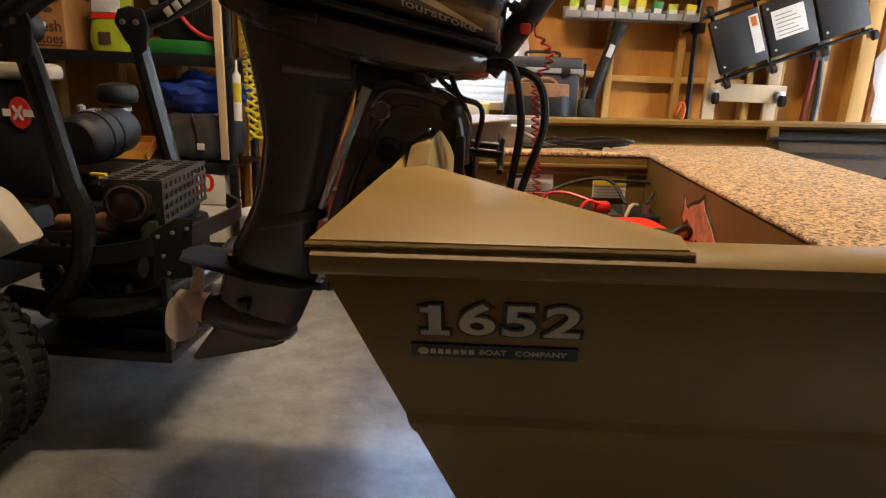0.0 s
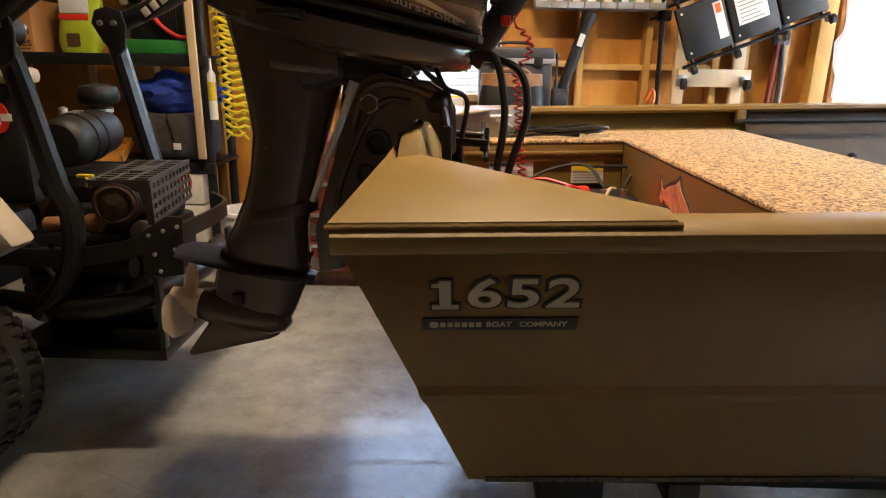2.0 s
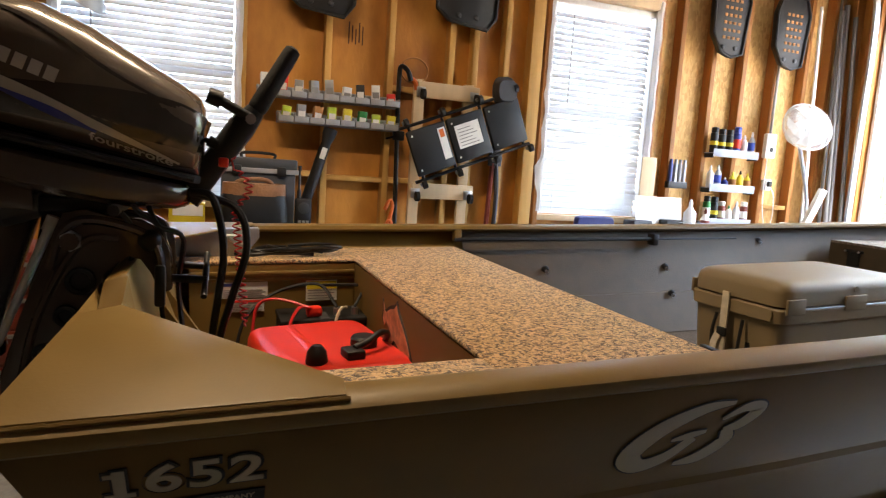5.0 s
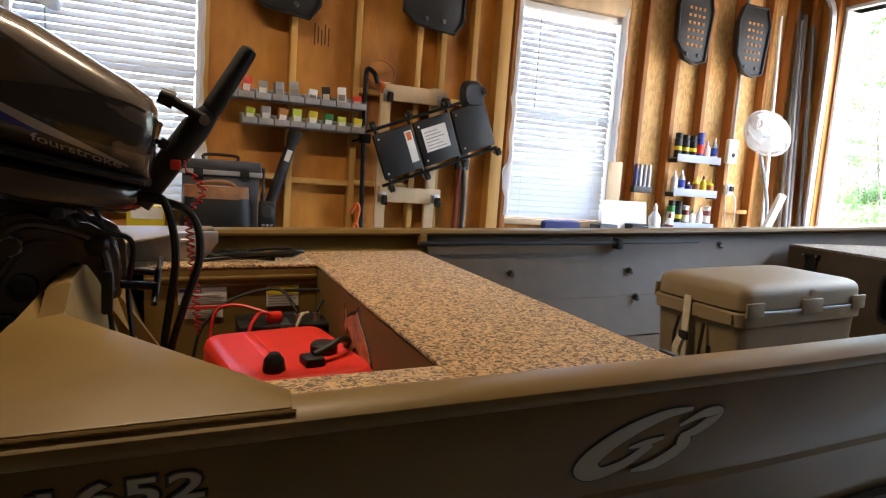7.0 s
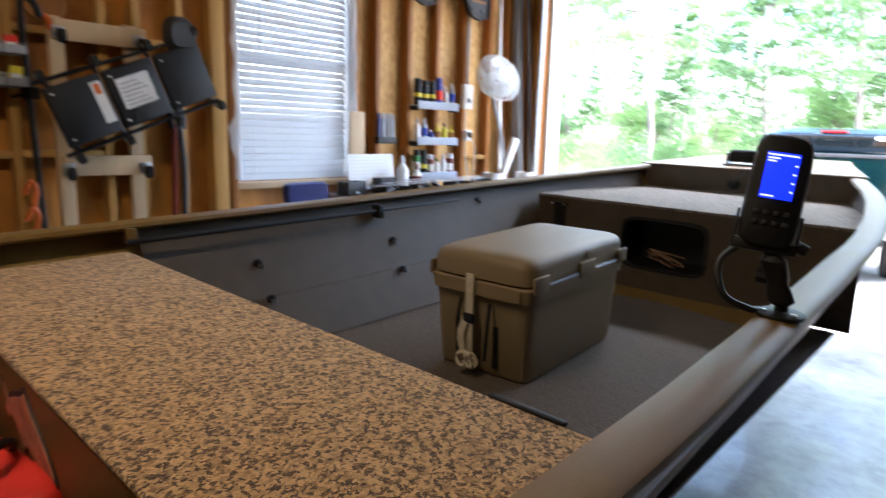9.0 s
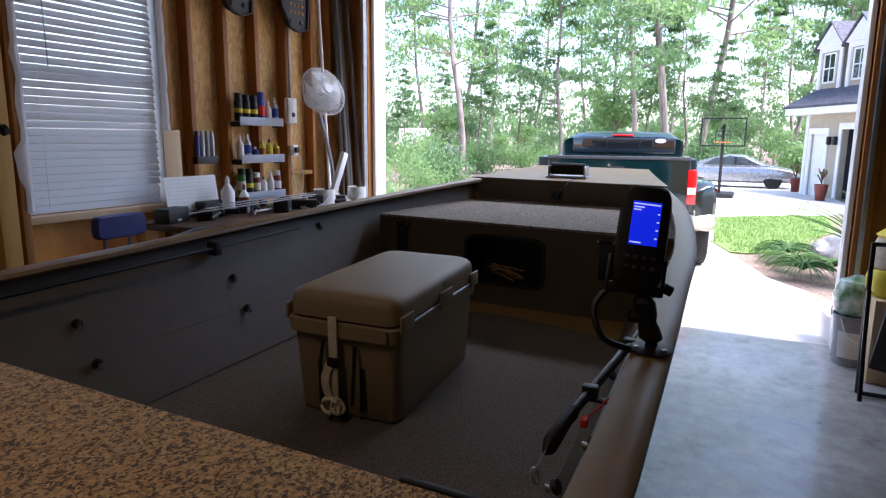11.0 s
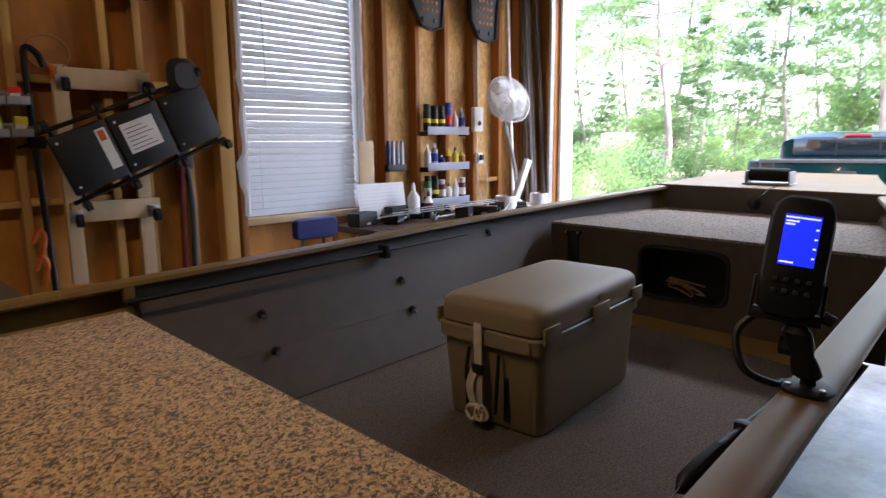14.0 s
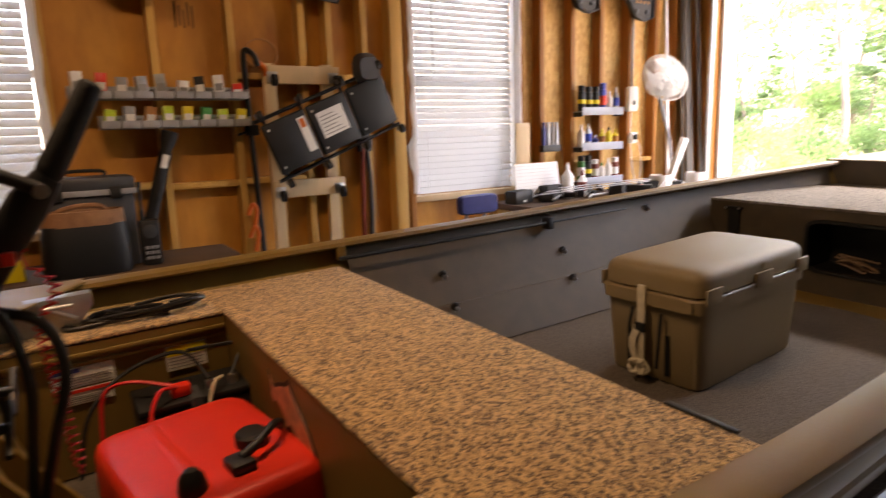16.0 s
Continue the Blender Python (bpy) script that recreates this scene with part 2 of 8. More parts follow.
M = dict(
    concrete=worn_concrete("concrete", (0.46, 0.455, 0.44), (0.21, 0.205, 0.195)),
    drive=mat("drive", (0.62, 0.60, 0.56), 0.85, var=0.12, scale=1.2, bump=0.15, bscale=80),
    plywood=mat("plywood", (0.66, 0.30, 0.048), 0.6, var=0.2, scale=4.5, bump=0.15, bscale=40, stretch=(1, 1, 0.45), color2=(0.33, 0.118, 0.014)),
    stud=mat("stud", (0.60, 0.335, 0.085), 0.65, var=0.16, scale=8, bump=0.1, bscale=60, stretch=(1, 1, 0.08), island=0.15),
    # Darker stud copy for the door end, with its shaded sides in the colour
    stud_shaded=mat("stud_shaded", (0.42, 0.16, 0.026), 0.65, var=0.16, scale=8, bump=0.1, bscale=60, stretch=(1, 1, 0.08), island=0.12),
    pale_wood=mat("pale_wood", (0.72, 0.52, 0.30), 0.6, var=0.12, scale=8, stretch=(1, 1, 0.1), bump=0.08),
    drywall=mat("dark_ceiling", (0.22, 0.14, 0.08), 0.9, var=0.15, scale=2),
    dark_ply=mat("dark_plywood", (0.11, 0.06, 0.03), 0.8, var=0.2, scale=3),
    white=mat("white_paint", (0.8, 0.8, 0.78), 0.5, var=0.04, scale=5),
    blind=leafy("blind_white", (0.70, 0.72, 0.73), (0.64, 0.66, 0.67), 0.05),
    plastic_sheet=leafy("plastic_sheet", (0.82, 0.8, 0.78), (0.7, 0.68, 0.66), 0.5, 8),
    hull=mat("olive_paint", (0.208, 0.126, 0.029), 0.46, var=0.06, scale=9, bump=0.03, bscale=150),
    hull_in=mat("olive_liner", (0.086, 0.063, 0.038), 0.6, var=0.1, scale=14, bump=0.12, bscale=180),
    carpet_tan=fleck_carpet("carpet_tan", (0.74, 0.475, 0.215), (0.42, 0.245, 0.105), (0.10, 0.055, 0.03), 178),
    carpet_grey=carpet("carpet_grey", (0.30, 0.26, 0.215), (0.22, 0.19, 0.155), (0.13, 0.11, 0.09), 90, (1, 1, 1)),
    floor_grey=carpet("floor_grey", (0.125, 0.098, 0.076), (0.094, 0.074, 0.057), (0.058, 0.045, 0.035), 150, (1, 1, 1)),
    black=mat("black_plastic", (0.0075, 0.0075, 0.008), 0.52, var=0.15, scale=20, bump=0.05, bscale=200),
    black_gloss=mat("black_gloss", (0.008, 0.008, 0.009), 0.32, var=0.1, scale=10),
    rubber=mat("rubber", (0.014, 0.0135, 0.013), 0.85, var=0.2, scale=15, bump=0.2, bscale=60),
    cowl=mat("cowl_paint", (0.165, 0.135, 0.115), 0.20, 0.3, var=0.06, scale=30, coat=1.0),
    cowl_dark=mat("cowl_panel", (0.050, 0.044, 0.043), 0.08, 0.2, var=0.06, scale=30, coat=1.0),
    motor_dark=mat("motor_paint", (0.072, 0.054, 0.047), 0.24, 0.1, var=0.04, scale=5, coat=0.6),
    silver=mat("silver_decal", (0.62, 0.58, 0.52), 0.35, 0.4, var=0.06, scale=10),
    tan_decal=mat("tan_decal", (0.42, 0.36, 0.25), 0.5, var=0.05, scale=10),
    black_decal=mat("black_decal", (0.016, 0.015, 0.013), 0.5, var=0.05, scale=10),
    blue_decal=mat("blue_decal", (0.05, 0.07, 0.38), 0.4, var=0.05, scale=10),
    prop=mat("prop_alloy", (0.88, 0.70, 0.54), 0.42, 0.0, var=0.12, scale=15),
    steel=mat("steel", (0.55, 0.55, 0.56), 0.3, 0.9, var=0.12, scale=20),
    alloy=mat("alloy", (0.42, 0.43, 0.44), 0.42, 0.7, var=0.12, scale=16),
    red=mat("red_plastic", (0.78, 0.035, 0.018), 0.38, var=0.06, scale=9, bump=0.06, bscale=130),
    red_rubber=mat("red_cord", (0.7, 0.03, 0.03), 0.4, var=0.05),
    yellow=mat("yellow_hose", (0.75, 0.6, 0.03), 0.4, var=0.08),
    cooler=mat("tan_plastic", (0.255, 0.188, 0.10), 0.5, var=0.05, scale=5, bump=0.08, bscale=260),
    strap=mat("webbing", (0.62, 0.54, 0.40), 0.8, var=0.1, scale=40),
    rope=mat("rope", (0.34, 0.22, 0.14), 0.85, var=0.2, scale=60, bump=0.3, bscale=200),
    grey_bin=mat("grey_bin", (0.33, 0.33, 0.34), 0.5, var=0.1, scale=10),
    grey_case=mat("grey_case", (0.050, 0.052, 0.058), 0.5, var=0.12, scale=8),
    pipe_grey=mat("pipe_grey", (0.20, 0.185, 0.17), 0.55, 0.2, var=0.2, scale=10, stretch=(1, 1, 0.1)),
    osb=osb_board("osb", (0.68, 0.42, 0.145), (0.52, 0.285, 0.085)),
    shelf_grey=mat("shelf_grey", (0.30, 0.33, 0.38), 0.4, var=0.05, scale=10),
    brown=mat("brown_leather", (0.36, 0.17, 0.075), 0.7, var=0.2, scale=12, bump=0.3, bscale=60),
    navy=mat("navy_vinyl", (0.035, 0.045, 0.20), 0.4, var=0.1, scale=20),
    green=mat("green_plastic", (0.03, 0.24, 0.05), 0.45, var=0.12, scale=10),
    lime=mat("lime_bag", (0.50, 0.62, 0.04), 0.35, var=0.12, scale=14, bump=0.2, bscale=25),
    card=mat("cardboard", (0.47, 0.21, 0.065), 0.8, var=0.12, scale=6),
    card_dark=mat("brown_ink", (0.10, 0.045, 0.02), 0.8, var=0.1),
    blue_tarp=mat("blue_tarp", (0.02, 0.06, 0.42), 0.55, var=0.2, scale=10, bump=0.4, bscale=20),
    grey_cloth=mat("grey_cloth", (0.075, 0.068, 0.07), 0.85, var=0.2, scale=12, bump=0.4, bscale=24),
    beige=mat("beige_plastic", (0.42, 0.36, 0.28), 0.5, var=0.08, scale=8),
    red_cab=mat("red_cabinet", (0.20, 0.035, 0.02), 0.35, var=0.15, scale=8),
    orange=mat("orange_paint", (0.75, 0.16, 0.02), 0.4, var=0.1),
    paper=mat("paper", (0.78, 0.76, 0.72), 0.7, var=0.05, scale=15),
    ink=mat("ink_grey", (0.25, 0.24, 0.23), 0.7, var=0.05),
    screen=glow("screen_blue", (0.012, 0.03, 0.9), 0.16),
    screen_white=glow("screen_white", (0.8, 0.85, 1.0), 0.14),
    pane=glass("pane"),
    bag_film=mat("bag_film", (0.62, 0.66, 0.62), 0.25, var=0.2, scale=14, bump=0.6, bscale=18, color2=(0.10, 0.22, 0.10), coat=0.5),
    grass=leafy("grass", (0.23, 0.34, 0.10), (0.16, 0.27, 0.065), 0.3, 4),
    mulch=mat("mulch", (0.34, 0.25, 0.19), 0.9, var=0.3, scale=30, bump=0.8, bscale=90),
    bark=mat("bark", (0.33, 0.28, 0.245), 0.9, var=0.3, scale=4, bump=0.6, bscale=14, stretch=(1, 1, 0.25)),
    leaf=leafy("leaf", (0.13, 0.23, 0.095), (0.065, 0.13, 0.05), 0.45, 0.35),
    leaf_light=leafy("leaf_light", (0.20, 0.32, 0.125), (0.12, 0.21, 0.075), 0.5, 0.35),
    frond=leafy("frond", (0.07, 0.17, 0.035), (0.035, 0.10, 0.02), 0.25, 6),
    truck=mat("truck_green", (0.0018, 0.014, 0.016), 0.16, 0.0, var=0.06, scale=6, coat=0.6),
    truck_tan=mat("truck_tan", (0.50, 0.45, 0.36), 0.3, 0.3, var=0.05, scale=6, coat=0.6),
    dark_glass=mat("dark_glass", (0.012, 0.016, 0.018), 0.06, var=0.1, scale=3, coat=1.0),
    red_lens=mat("red_lens", (0.6, 0.012, 0.012), 0.15, var=0.1, scale=20, coat=1.0),
    car=mat("car_silver", (0.33, 0.34, 0.36), 0.25, 0.7, var=0.04, coat=0.8),
    siding=mat("siding", (0.42, 0.37, 0.28), 0.7, var=0.06, scale=4),
    roof=mat("roof_shingle", (0.13, 0.13, 0.16), 0.9, var=0.25, scale=12, bump=0.5, bscale=30),
)


# ---- mesh helpers ----
def link(bm, name, material, smooth=True):
    me = bpy.data.meshes.new(name)
    bmesh.ops.recalc_face_normals(bm, faces=bm.faces)
    bm.to_mesh(me)
    bm.free()
    for p in me.polygons:
        p.use_smooth = smooth
    if smooth:
        me.set_sharp_from_angle(angle=radians(35))
    me.materials.append(M[material] if isinstance(material, str) else material)
    return me


def part(name, bm, material, parent, label=""):
    ob = new(name, link(bm, name, material))
    ob.parent = parent
    return tagged(ob, label)


def thing(name, label, category, m=None, group="", kind=""):
    ob = new(name)
    ob.empty_display_size = 0.1
    if m is not None:
        ob.matrix_world = m
    return tagged(ob, label, category, group, kind)


def solo(name, bm, material, label, category, m=None, group="", kind=""):
    ob = new(name, link(bm, name, material))
    if m is not None:
        ob.matrix_world = m
    return tagged(ob, label, category, group, kind)


def add_box(bm, lo, hi, bevel=0.0, m=None, seg=2):
    c = [(a + b) / 2 for a, b in zip(lo, hi)]
    s = [abs(b - a) for a, b in zip(lo, hi)]
    mm = (m or Matrix()) @ Matrix.Translation(c) @ Matrix.Diagonal((*s, 1))
    r = bmesh.ops.create_cube(bm, size=1, matrix=mm)
    if bevel:
        es = list({e for v in r["verts"] for e in v.link_edges})
        bmesh.ops.bevel(bm, geom=es, offset=min(bevel, 0.45 * min(s)), segments=seg, affect="EDGES", profile=0.5)
    return bm


def box(lo, hi, bevel=0.0, m=None, seg=2):
    return add_box(bmesh.new(), lo, hi, bevel, m, seg)


def boxes(*some, bevel=0.0, m=None):
    bm = bmesh.new()
    for lo, hi in some:
        add_box(bm, lo, hi, bevel, m)
    return bm


def add_rod(bm, a, b, r1, r2=None, n=12):
    a, b = Vector(a), Vector(b)
    d = b - a
    m = Matrix.Translation((a + b) / 2) @ d.to_track_quat("Z", "Y").to_matrix().to_4x4()
    bmesh.ops.create_cone(bm, cap_ends=True, segments=n, radius1=r1, radius2=r1 if r2 is None else r2, depth=d.length, matrix=m)
    return bm


def rod(a, b, r1, r2=None, n=12):
    return add_rod(bmesh.new(), a, b, r1, r2, n)


def spline(pts, n=8):
    """Smooth points through a few given ones."""
    P = [Vector(p) for p in pts]
    P = [2 * P[0] - P[1], *P, 2 * P[-1] - P[-2]]
    out = []
    for i in range(1, len(P) - 2):
        p0, p1, p2, p3 = P[i - 1:i + 3]
        for k in range(n):
            t = k / n
            out.append(0.5 * (2 * p1 + (p2 - p0) * t + (2 * p0 - 5 * p1 + 4 * p2 - p3) * t * t + (3 * p1 - p0 - 3 * p2 + p3) * t ** 3))
    out.append(P[-2])
    return out


def add_loft(bm, rings, caps=True, closed=True):
    rows = [[bm.verts.new(p) for p in ring] for ring in rings]
    k = len(rows[0])
    for a, b in zip(rows, rows[1:]):
        for i in range(k if closed else k - 1):
            j = (i + 1) % k
            bm.faces.new((a[i], a[j], b[j], b[i]))
    if caps:
        bm.faces.new(rows[0][::-1])
        bm.faces.new(rows[-1])
    return bm


def loft(rings, caps=True, closed=True):
    return add_loft(bmesh.new(), rings, caps, closed)


def add_tube(bm, pts, r, n=8, caps=True):
    pts = [Vector(p) for p in pts]
    rings, up = [], Vector((0.13, 0.21, 1)).normalized()
    for i, p in enumerate(pts):
        d = (pts[min(i + 1, len(pts) - 1)] - pts[max(i - 1, 0)]).normalized()
        side = d.cross(up)
        side = side.normalized() if side.length > 1e-3 else Vector((1, 0, 0))
        up = side.cross(d).normalized()
        rr = r[i] if isinstance(r, (list, tuple)) else r
        rings.append([p + rr * (math.cos(a) * side + math.sin(a) * up) for a in (2 * math.pi * k / n for k in range(n))])
    return add_loft(bm, rings, caps)


def tube(pts, r, n=8):
    return add_tube(bmesh.new(), pts, r, n)


def sweep(pts, profile, up=(0, 0, 1)):
    """A profile of (side, up) offsets carried along a path."""
    pts, up = [Vector(p) for p in pts], Vector(up)
    rings = []
    for i, p in enumerate(pts):
        d = (pts[min(i + 1, len(pts) - 1)] - pts[max(i - 1, 0)]).normalized()
        side = d.cross(up).normalized()
        u = side.cross(d)
        rings.append([p + s * side + t * u for s, t in profile])
    return loft(rings)


def add_lathe(bm, prof, m=None, n=20):
    """A profile of (radius, height) turned about z."""
    m = m or Matrix()
    rings = [[m @ Vector((max(r, 1e-4) * math.cos(2 * math.pi * k / n), max(r, 1e-4) * math.sin(2 * math.pi * k / n), z)) for k in range(n)] for r, z in prof]
    return add_loft(bm, rings)


def lathe(prof, m=None, n=20):
    return add_lathe(bmesh.new(), prof, m, n)


def oval(c, w, h, n=20, e=2.5, u=(0, 1, 0), v=(0, 0, 1)):
    """A rounded ring about c, w and h its half sizes along u and v."""
    c, u, v, w, h = Vector(c), Vector(u), Vector(v), float(w), float(h)
    out = []
    for k in range(n):
        a = 2 * math.pi * k / n
        ca, sa = math.cos(a), math.sin(a)
        out.append(c + w * math.copysign(abs(ca) ** (2 / e), ca) * u + h * math.copysign(abs(sa) ** (2 / e), sa) * v)
    return out


def plate(pts, thick, normal=(0, 0, 1), bevel=0.0):
    """A flat outline with a thickness along normal."""
    bm = bmesh.new()
    nv = Vector(normal) * thick
    a = [bm.verts.new(Vector(p)) for p in pts]
    b = [bm.verts.new(Vector(p) + nv) for p in pts]
    bm.faces.new(a[::-1])
    bm.faces.new(b)
    for i in range(len(a)):
        j = (i + 1) % len(a)
        bm.faces.new((a[i], a[j], b[j], b[i]))
    if bevel:
        bmesh.ops.bevel(bm, geom=list(bm.edges), offset=bevel, segments=2, affect="EDGES", profile=0.5)
    return bm


def lettering(text, size, m, name="lettering", bold=0.0, depth=0.0008, spacing=1.0):
    cu = bpy.data.curves.new(name, "FONT")
    cu.body, cu.size, cu.extrude, cu.offset, cu.space_character = text, size, depth, bold, spacing
    cu.align_x, cu.align_y = "CENTER", "CENTER"
    tmp = new(name + "_curve", cu)
    me = bpy.data.meshes.new_from_object(tmp.evaluated_get(bpy.context.evaluated_depsgraph_get()))
    bpy.data.objects.remove(tmp)
    bm = bmesh.new()
    bm.from_mesh(me)
    bm.transform(m)
    return bm


# ---- the large structure ----
WY, DX = 3.40, 5.0          # inner faces of the window wall's sheathing and of the door wall
W1, W2 = (2.16, 3.02, 0.965, 2.50), (-0.86, 0.06, 0.965, 2.50)   # windows: x0, x1, z0, z1

g = solo("floor", box((-3.2, -2.6, -0.12), (DX + 0.12, WY, 0)), "concrete", "grey trowelled concrete garage floor with stains", "floor", kind="structure")
cracks = bmesh.new()
for path in ([(3.69, 0.40), (3.71, 0.27), (3.75, 0.10), (3.81, -0.09), (3.84, -0.31), (3.855, -0.47), (3.96, -0.63)], [(3.0, 0.18), (3.1, 0.15), (3.16, 0.07), (3.28, 0.0)], [(-1.2, 0.9), (-0.6, 0.7), (-0.2, 0.8)]):
    pp = spline([(x, y, 0.0008) for x, y in path], 6)
    pp = [p + Vector((random.uniform(-.01, .01), random.uniform(-.012, .012), 0)) for p in pp]
    for a, b in zip(pp, pp[1:]):
        w = Vector((0, 0.0018, 0))
        cracks.faces.new([cracks.verts.new(q) for q in (a - w, b - w, b + w, a + w)])
part("crack", cracks, "ink", g, "thin dark hairline cracks")

nw = thing("wall_north", "bare stud wall with orange plywood sheathing", "wall", kind="structure")
sheath = bmesh.new()
T = 0.012
for x0, x1, z0, z1 in ((-3.2, W2[0], 0, 3.1), (W2[1], W1[0], 0, 3.1), (W1[1], DX, 0, 3.1), (W2[0], W2[1], 0, W2[2]), (W2[0], W2[1], W2[3], 3.1), (W1[0], W1[1], 0, W1[2]), (W1[0], W1[1], W1[3], 3.1)):
    if x0 < W1[1]:
        add_box(sheath, (x0, WY, z0), (x1, WY + T, z1))
    else:
        part("sheathing", box((x0, WY, z0), (x1, WY + T, z1)), "osb", nw, "pale strand board sheathing")
part("sheathing", sheath, "plywood", nw, "orange-brown plywood sheathing")
for k in range(5):
    part("stamp", box((0.735 + 0.022 * k, WY - 0.002, 1.985 + 0.012 * (k % 2)), (0.743 + 0.022 * k, WY - 0.0005, 2.12 - 0.02 * (k % 3))), "card_dark", nw, "faded ink stamp on the plywood")
STUD = []
for x in (-2.8, -2.4, -2.0, -1.6, -1.2, -0.90, 0.10, 0.60, 1.0, 1.41, 1.58, 1.81, 2.12, 3.06, 3.26, 3.575, 3.885, 4.21, 4.54, 4.80):
    STUD.append((x, 0.02))
for x, w in STUD:
    part("stud", box((x - w, WY - 0.09, 0.04), (x + w, WY - 0.002, 3.06), 0.003), "stud" if x < 2.1 else "stud_shaded", nw)
part("stud", box((1.985, WY - 0.10, 0.04), (2.075, WY - 0.002, 3.06), 0.004), "stud", nw, "thick pale post beside the window")
part("bottom_plate", box((-3.2, WY - 0.09, 0), (DX, WY - 0.002, 0.038)), "stud", nw)
part("top_plate", box((-3.2, WY - 0.09, 3.062), (DX, WY - 0.002, 3.1)), "stud", nw)
for x0, x1, z in ((0.12, 0.58, 1.18), (0.62, 0.98, 1.165), (1.02, 1.39, 1.76), (1.60, 1.79, 1.76), (3.60, 3.865, 1.13), (4.23, 4.52, 1.13), (3.6, 3.865, 0.88), (1.02, 1.39, 1.17)):
    part("blocking", box((x0, WY - 0.075, z - 0.045), (x1, WY - 0.003, z + 0.045 if z < 1.1 else z - 0.01), 0.003), "stud", nw)


def window(name, w):
    x0, x1, z0, z1 = w
    ob = thing(name, "garage window with closed white blinds and taped plastic", "window", kind="structure")
    for lo, hi in (((x0 - 0.05, WY - 0.088, z0 - 0.045), (x1 + 0.05, WY + 0.02, z0 - 0.004)), ((x0 - 0.05, WY - 0.09, z1), (x1 + 0.05, WY + 0.02, z1 + 0.14))):
        part("window_frame", box(lo, hi, 0.004), "pale_wood", ob)
    for a in (x0 - 0.022, x1 + 0.002):
        part("window_frame", box((a, WY - 0.06, z0), (a + 0.02, WY + 0.05, z1), 0.003), "white", ob)
    part("pane", box((x0, WY + 0.05, z0), (x1, WY + 0.056, z1)), "pane", ob).visible_shadow = False
    part("sash", boxes(((x0, WY + 0.035, (z0 + z1) / 2 - 0.02), (x1, WY + 0.049, (z0 + z1) / 2 + 0.02)), ((x0, WY + 0.035, z0), (x1, WY + 0.049, z0 + 0.05))), "white", ob)
    part("headrail", box((x0 + 0.006, WY - 0.05, z1 - 0.05), (x1 - 0.006, WY + 0.005, z1 - 0.004), 0.004), "white", ob, "white blind headrail")
    n = int((z1 - z0 - 0.08) / 0.042)
    mesh = link(box((x0 + 0.012, -0.025, -0.0014), (x1 - 0.012, 0.025, 0.0014)), "slat", "blind")
    for i in range(n):
        s = new("slat", mesh)
        s.parent = ob
        s.matrix_world = pose(random.uniform(-.002, .002), WY - 0.02, z0 + 0.025 + i * 0.042, 54 + random.uniform(-3, 3), 0, random.uniform(-.1, .1))
    part("wand", rod((x0 + 0.16, WY - 0.062, z1 - 0.06), (x0 + 0.165, WY - 0.06, z1 - 0.75), 0.004, n=6), "alloy", ob)
    for xa in (x0 + 0.11, x1 - 0.12):
        part("cord", rod((xa, WY - 0.047, z1 - 0.05), (xa, WY - 0.047, z0 + 0.03), 0.0012, n=4), "white", ob)
    # crumpled plastic taped along the edges
    for xa, sgn in ((x0 - 0.01, -1), (x1 + 0.01, 1)):
        rings = []
        for k in range(26):
            z = z0 + 0.02 + (z1 - z0 + 0.04) * k / 25
            a = xa + sgn * (0.028 + 0.016 * noise.noise((k * 0.5, sgn, 1)) + (0.03 if 2 < k < 6 else 0))
            b = xa - sgn * (0.018 + 0.012 * noise.noise((k * 0.7, sgn, 5)))
            y = WY - 0.094 - 0.008 * noise.noise((k * 0.9, 3, sgn))
            rings.append([(a, y, z), ((a + b) / 2, y - 0.006 - 0.012 * abs(noise.noise((k, 2, 2))), z + 0.008), (b, y + 0.01, z), ((a + b) / 2, y + 0.004, z)])
        part("plastic_sheet", loft(rings), "plastic_sheet", ob, "crumpled translucent plastic taped over the edge")
    return ob


window("window_1", W1)
window("window_2", W2)

ew = thing("wall_east", "garage front wall round the open overhead door", "wall", kind="structure")
DY0, DY1, DZ = -0.64, 2.97, 2.80
for n, lo, hi in (("wall_panel", (DX, DY1 + 0.03, 0), (DX + 0.12, WY + 0.1, 3.1)), ("wall_panel", (DX, -2.6, 0), (DX + 0.12, DY0 - 0.03, 3.1)), ("wall_panel", (DX, DY0 - 0.03, DZ), (DX + 0.12, DY1 + 0.03, 3.1))):
    part(n, box(lo, hi), "plywood", ew)
for lo, hi in (((DX - 0.04, DY1, 0), (DX + 0.14, DY1 + 0.03, DZ)), ((DX - 0.04, DY0 - 0.03, 0), (DX + 0.14, DY0, DZ)), ((DX - 0.04, DY0 - 0.03, DZ), (DX + 0.14, DY1 + 0.03, DZ + 0.03))):
    part("door_jamb", box(lo, hi, 0.004), "white", ew, "white painted door jamb")
for y0, y1 in ((DY1 + 0.04, DY1 + 0.13), (DY1 + 0.25, DY1 + 0.29), (DY0 - 0.13, DY0 - 0.04), (DY0 - 0.5, DY0 - 0.46)):
    part("stud", box((DX - 0.09, y0, 0.0), (DX - 0.002, y1, 3.06), 0.003), "stud_shaded", ew)
trk = thing("door_track", "galvanised steel overhead door track", "door track", kind="structure")
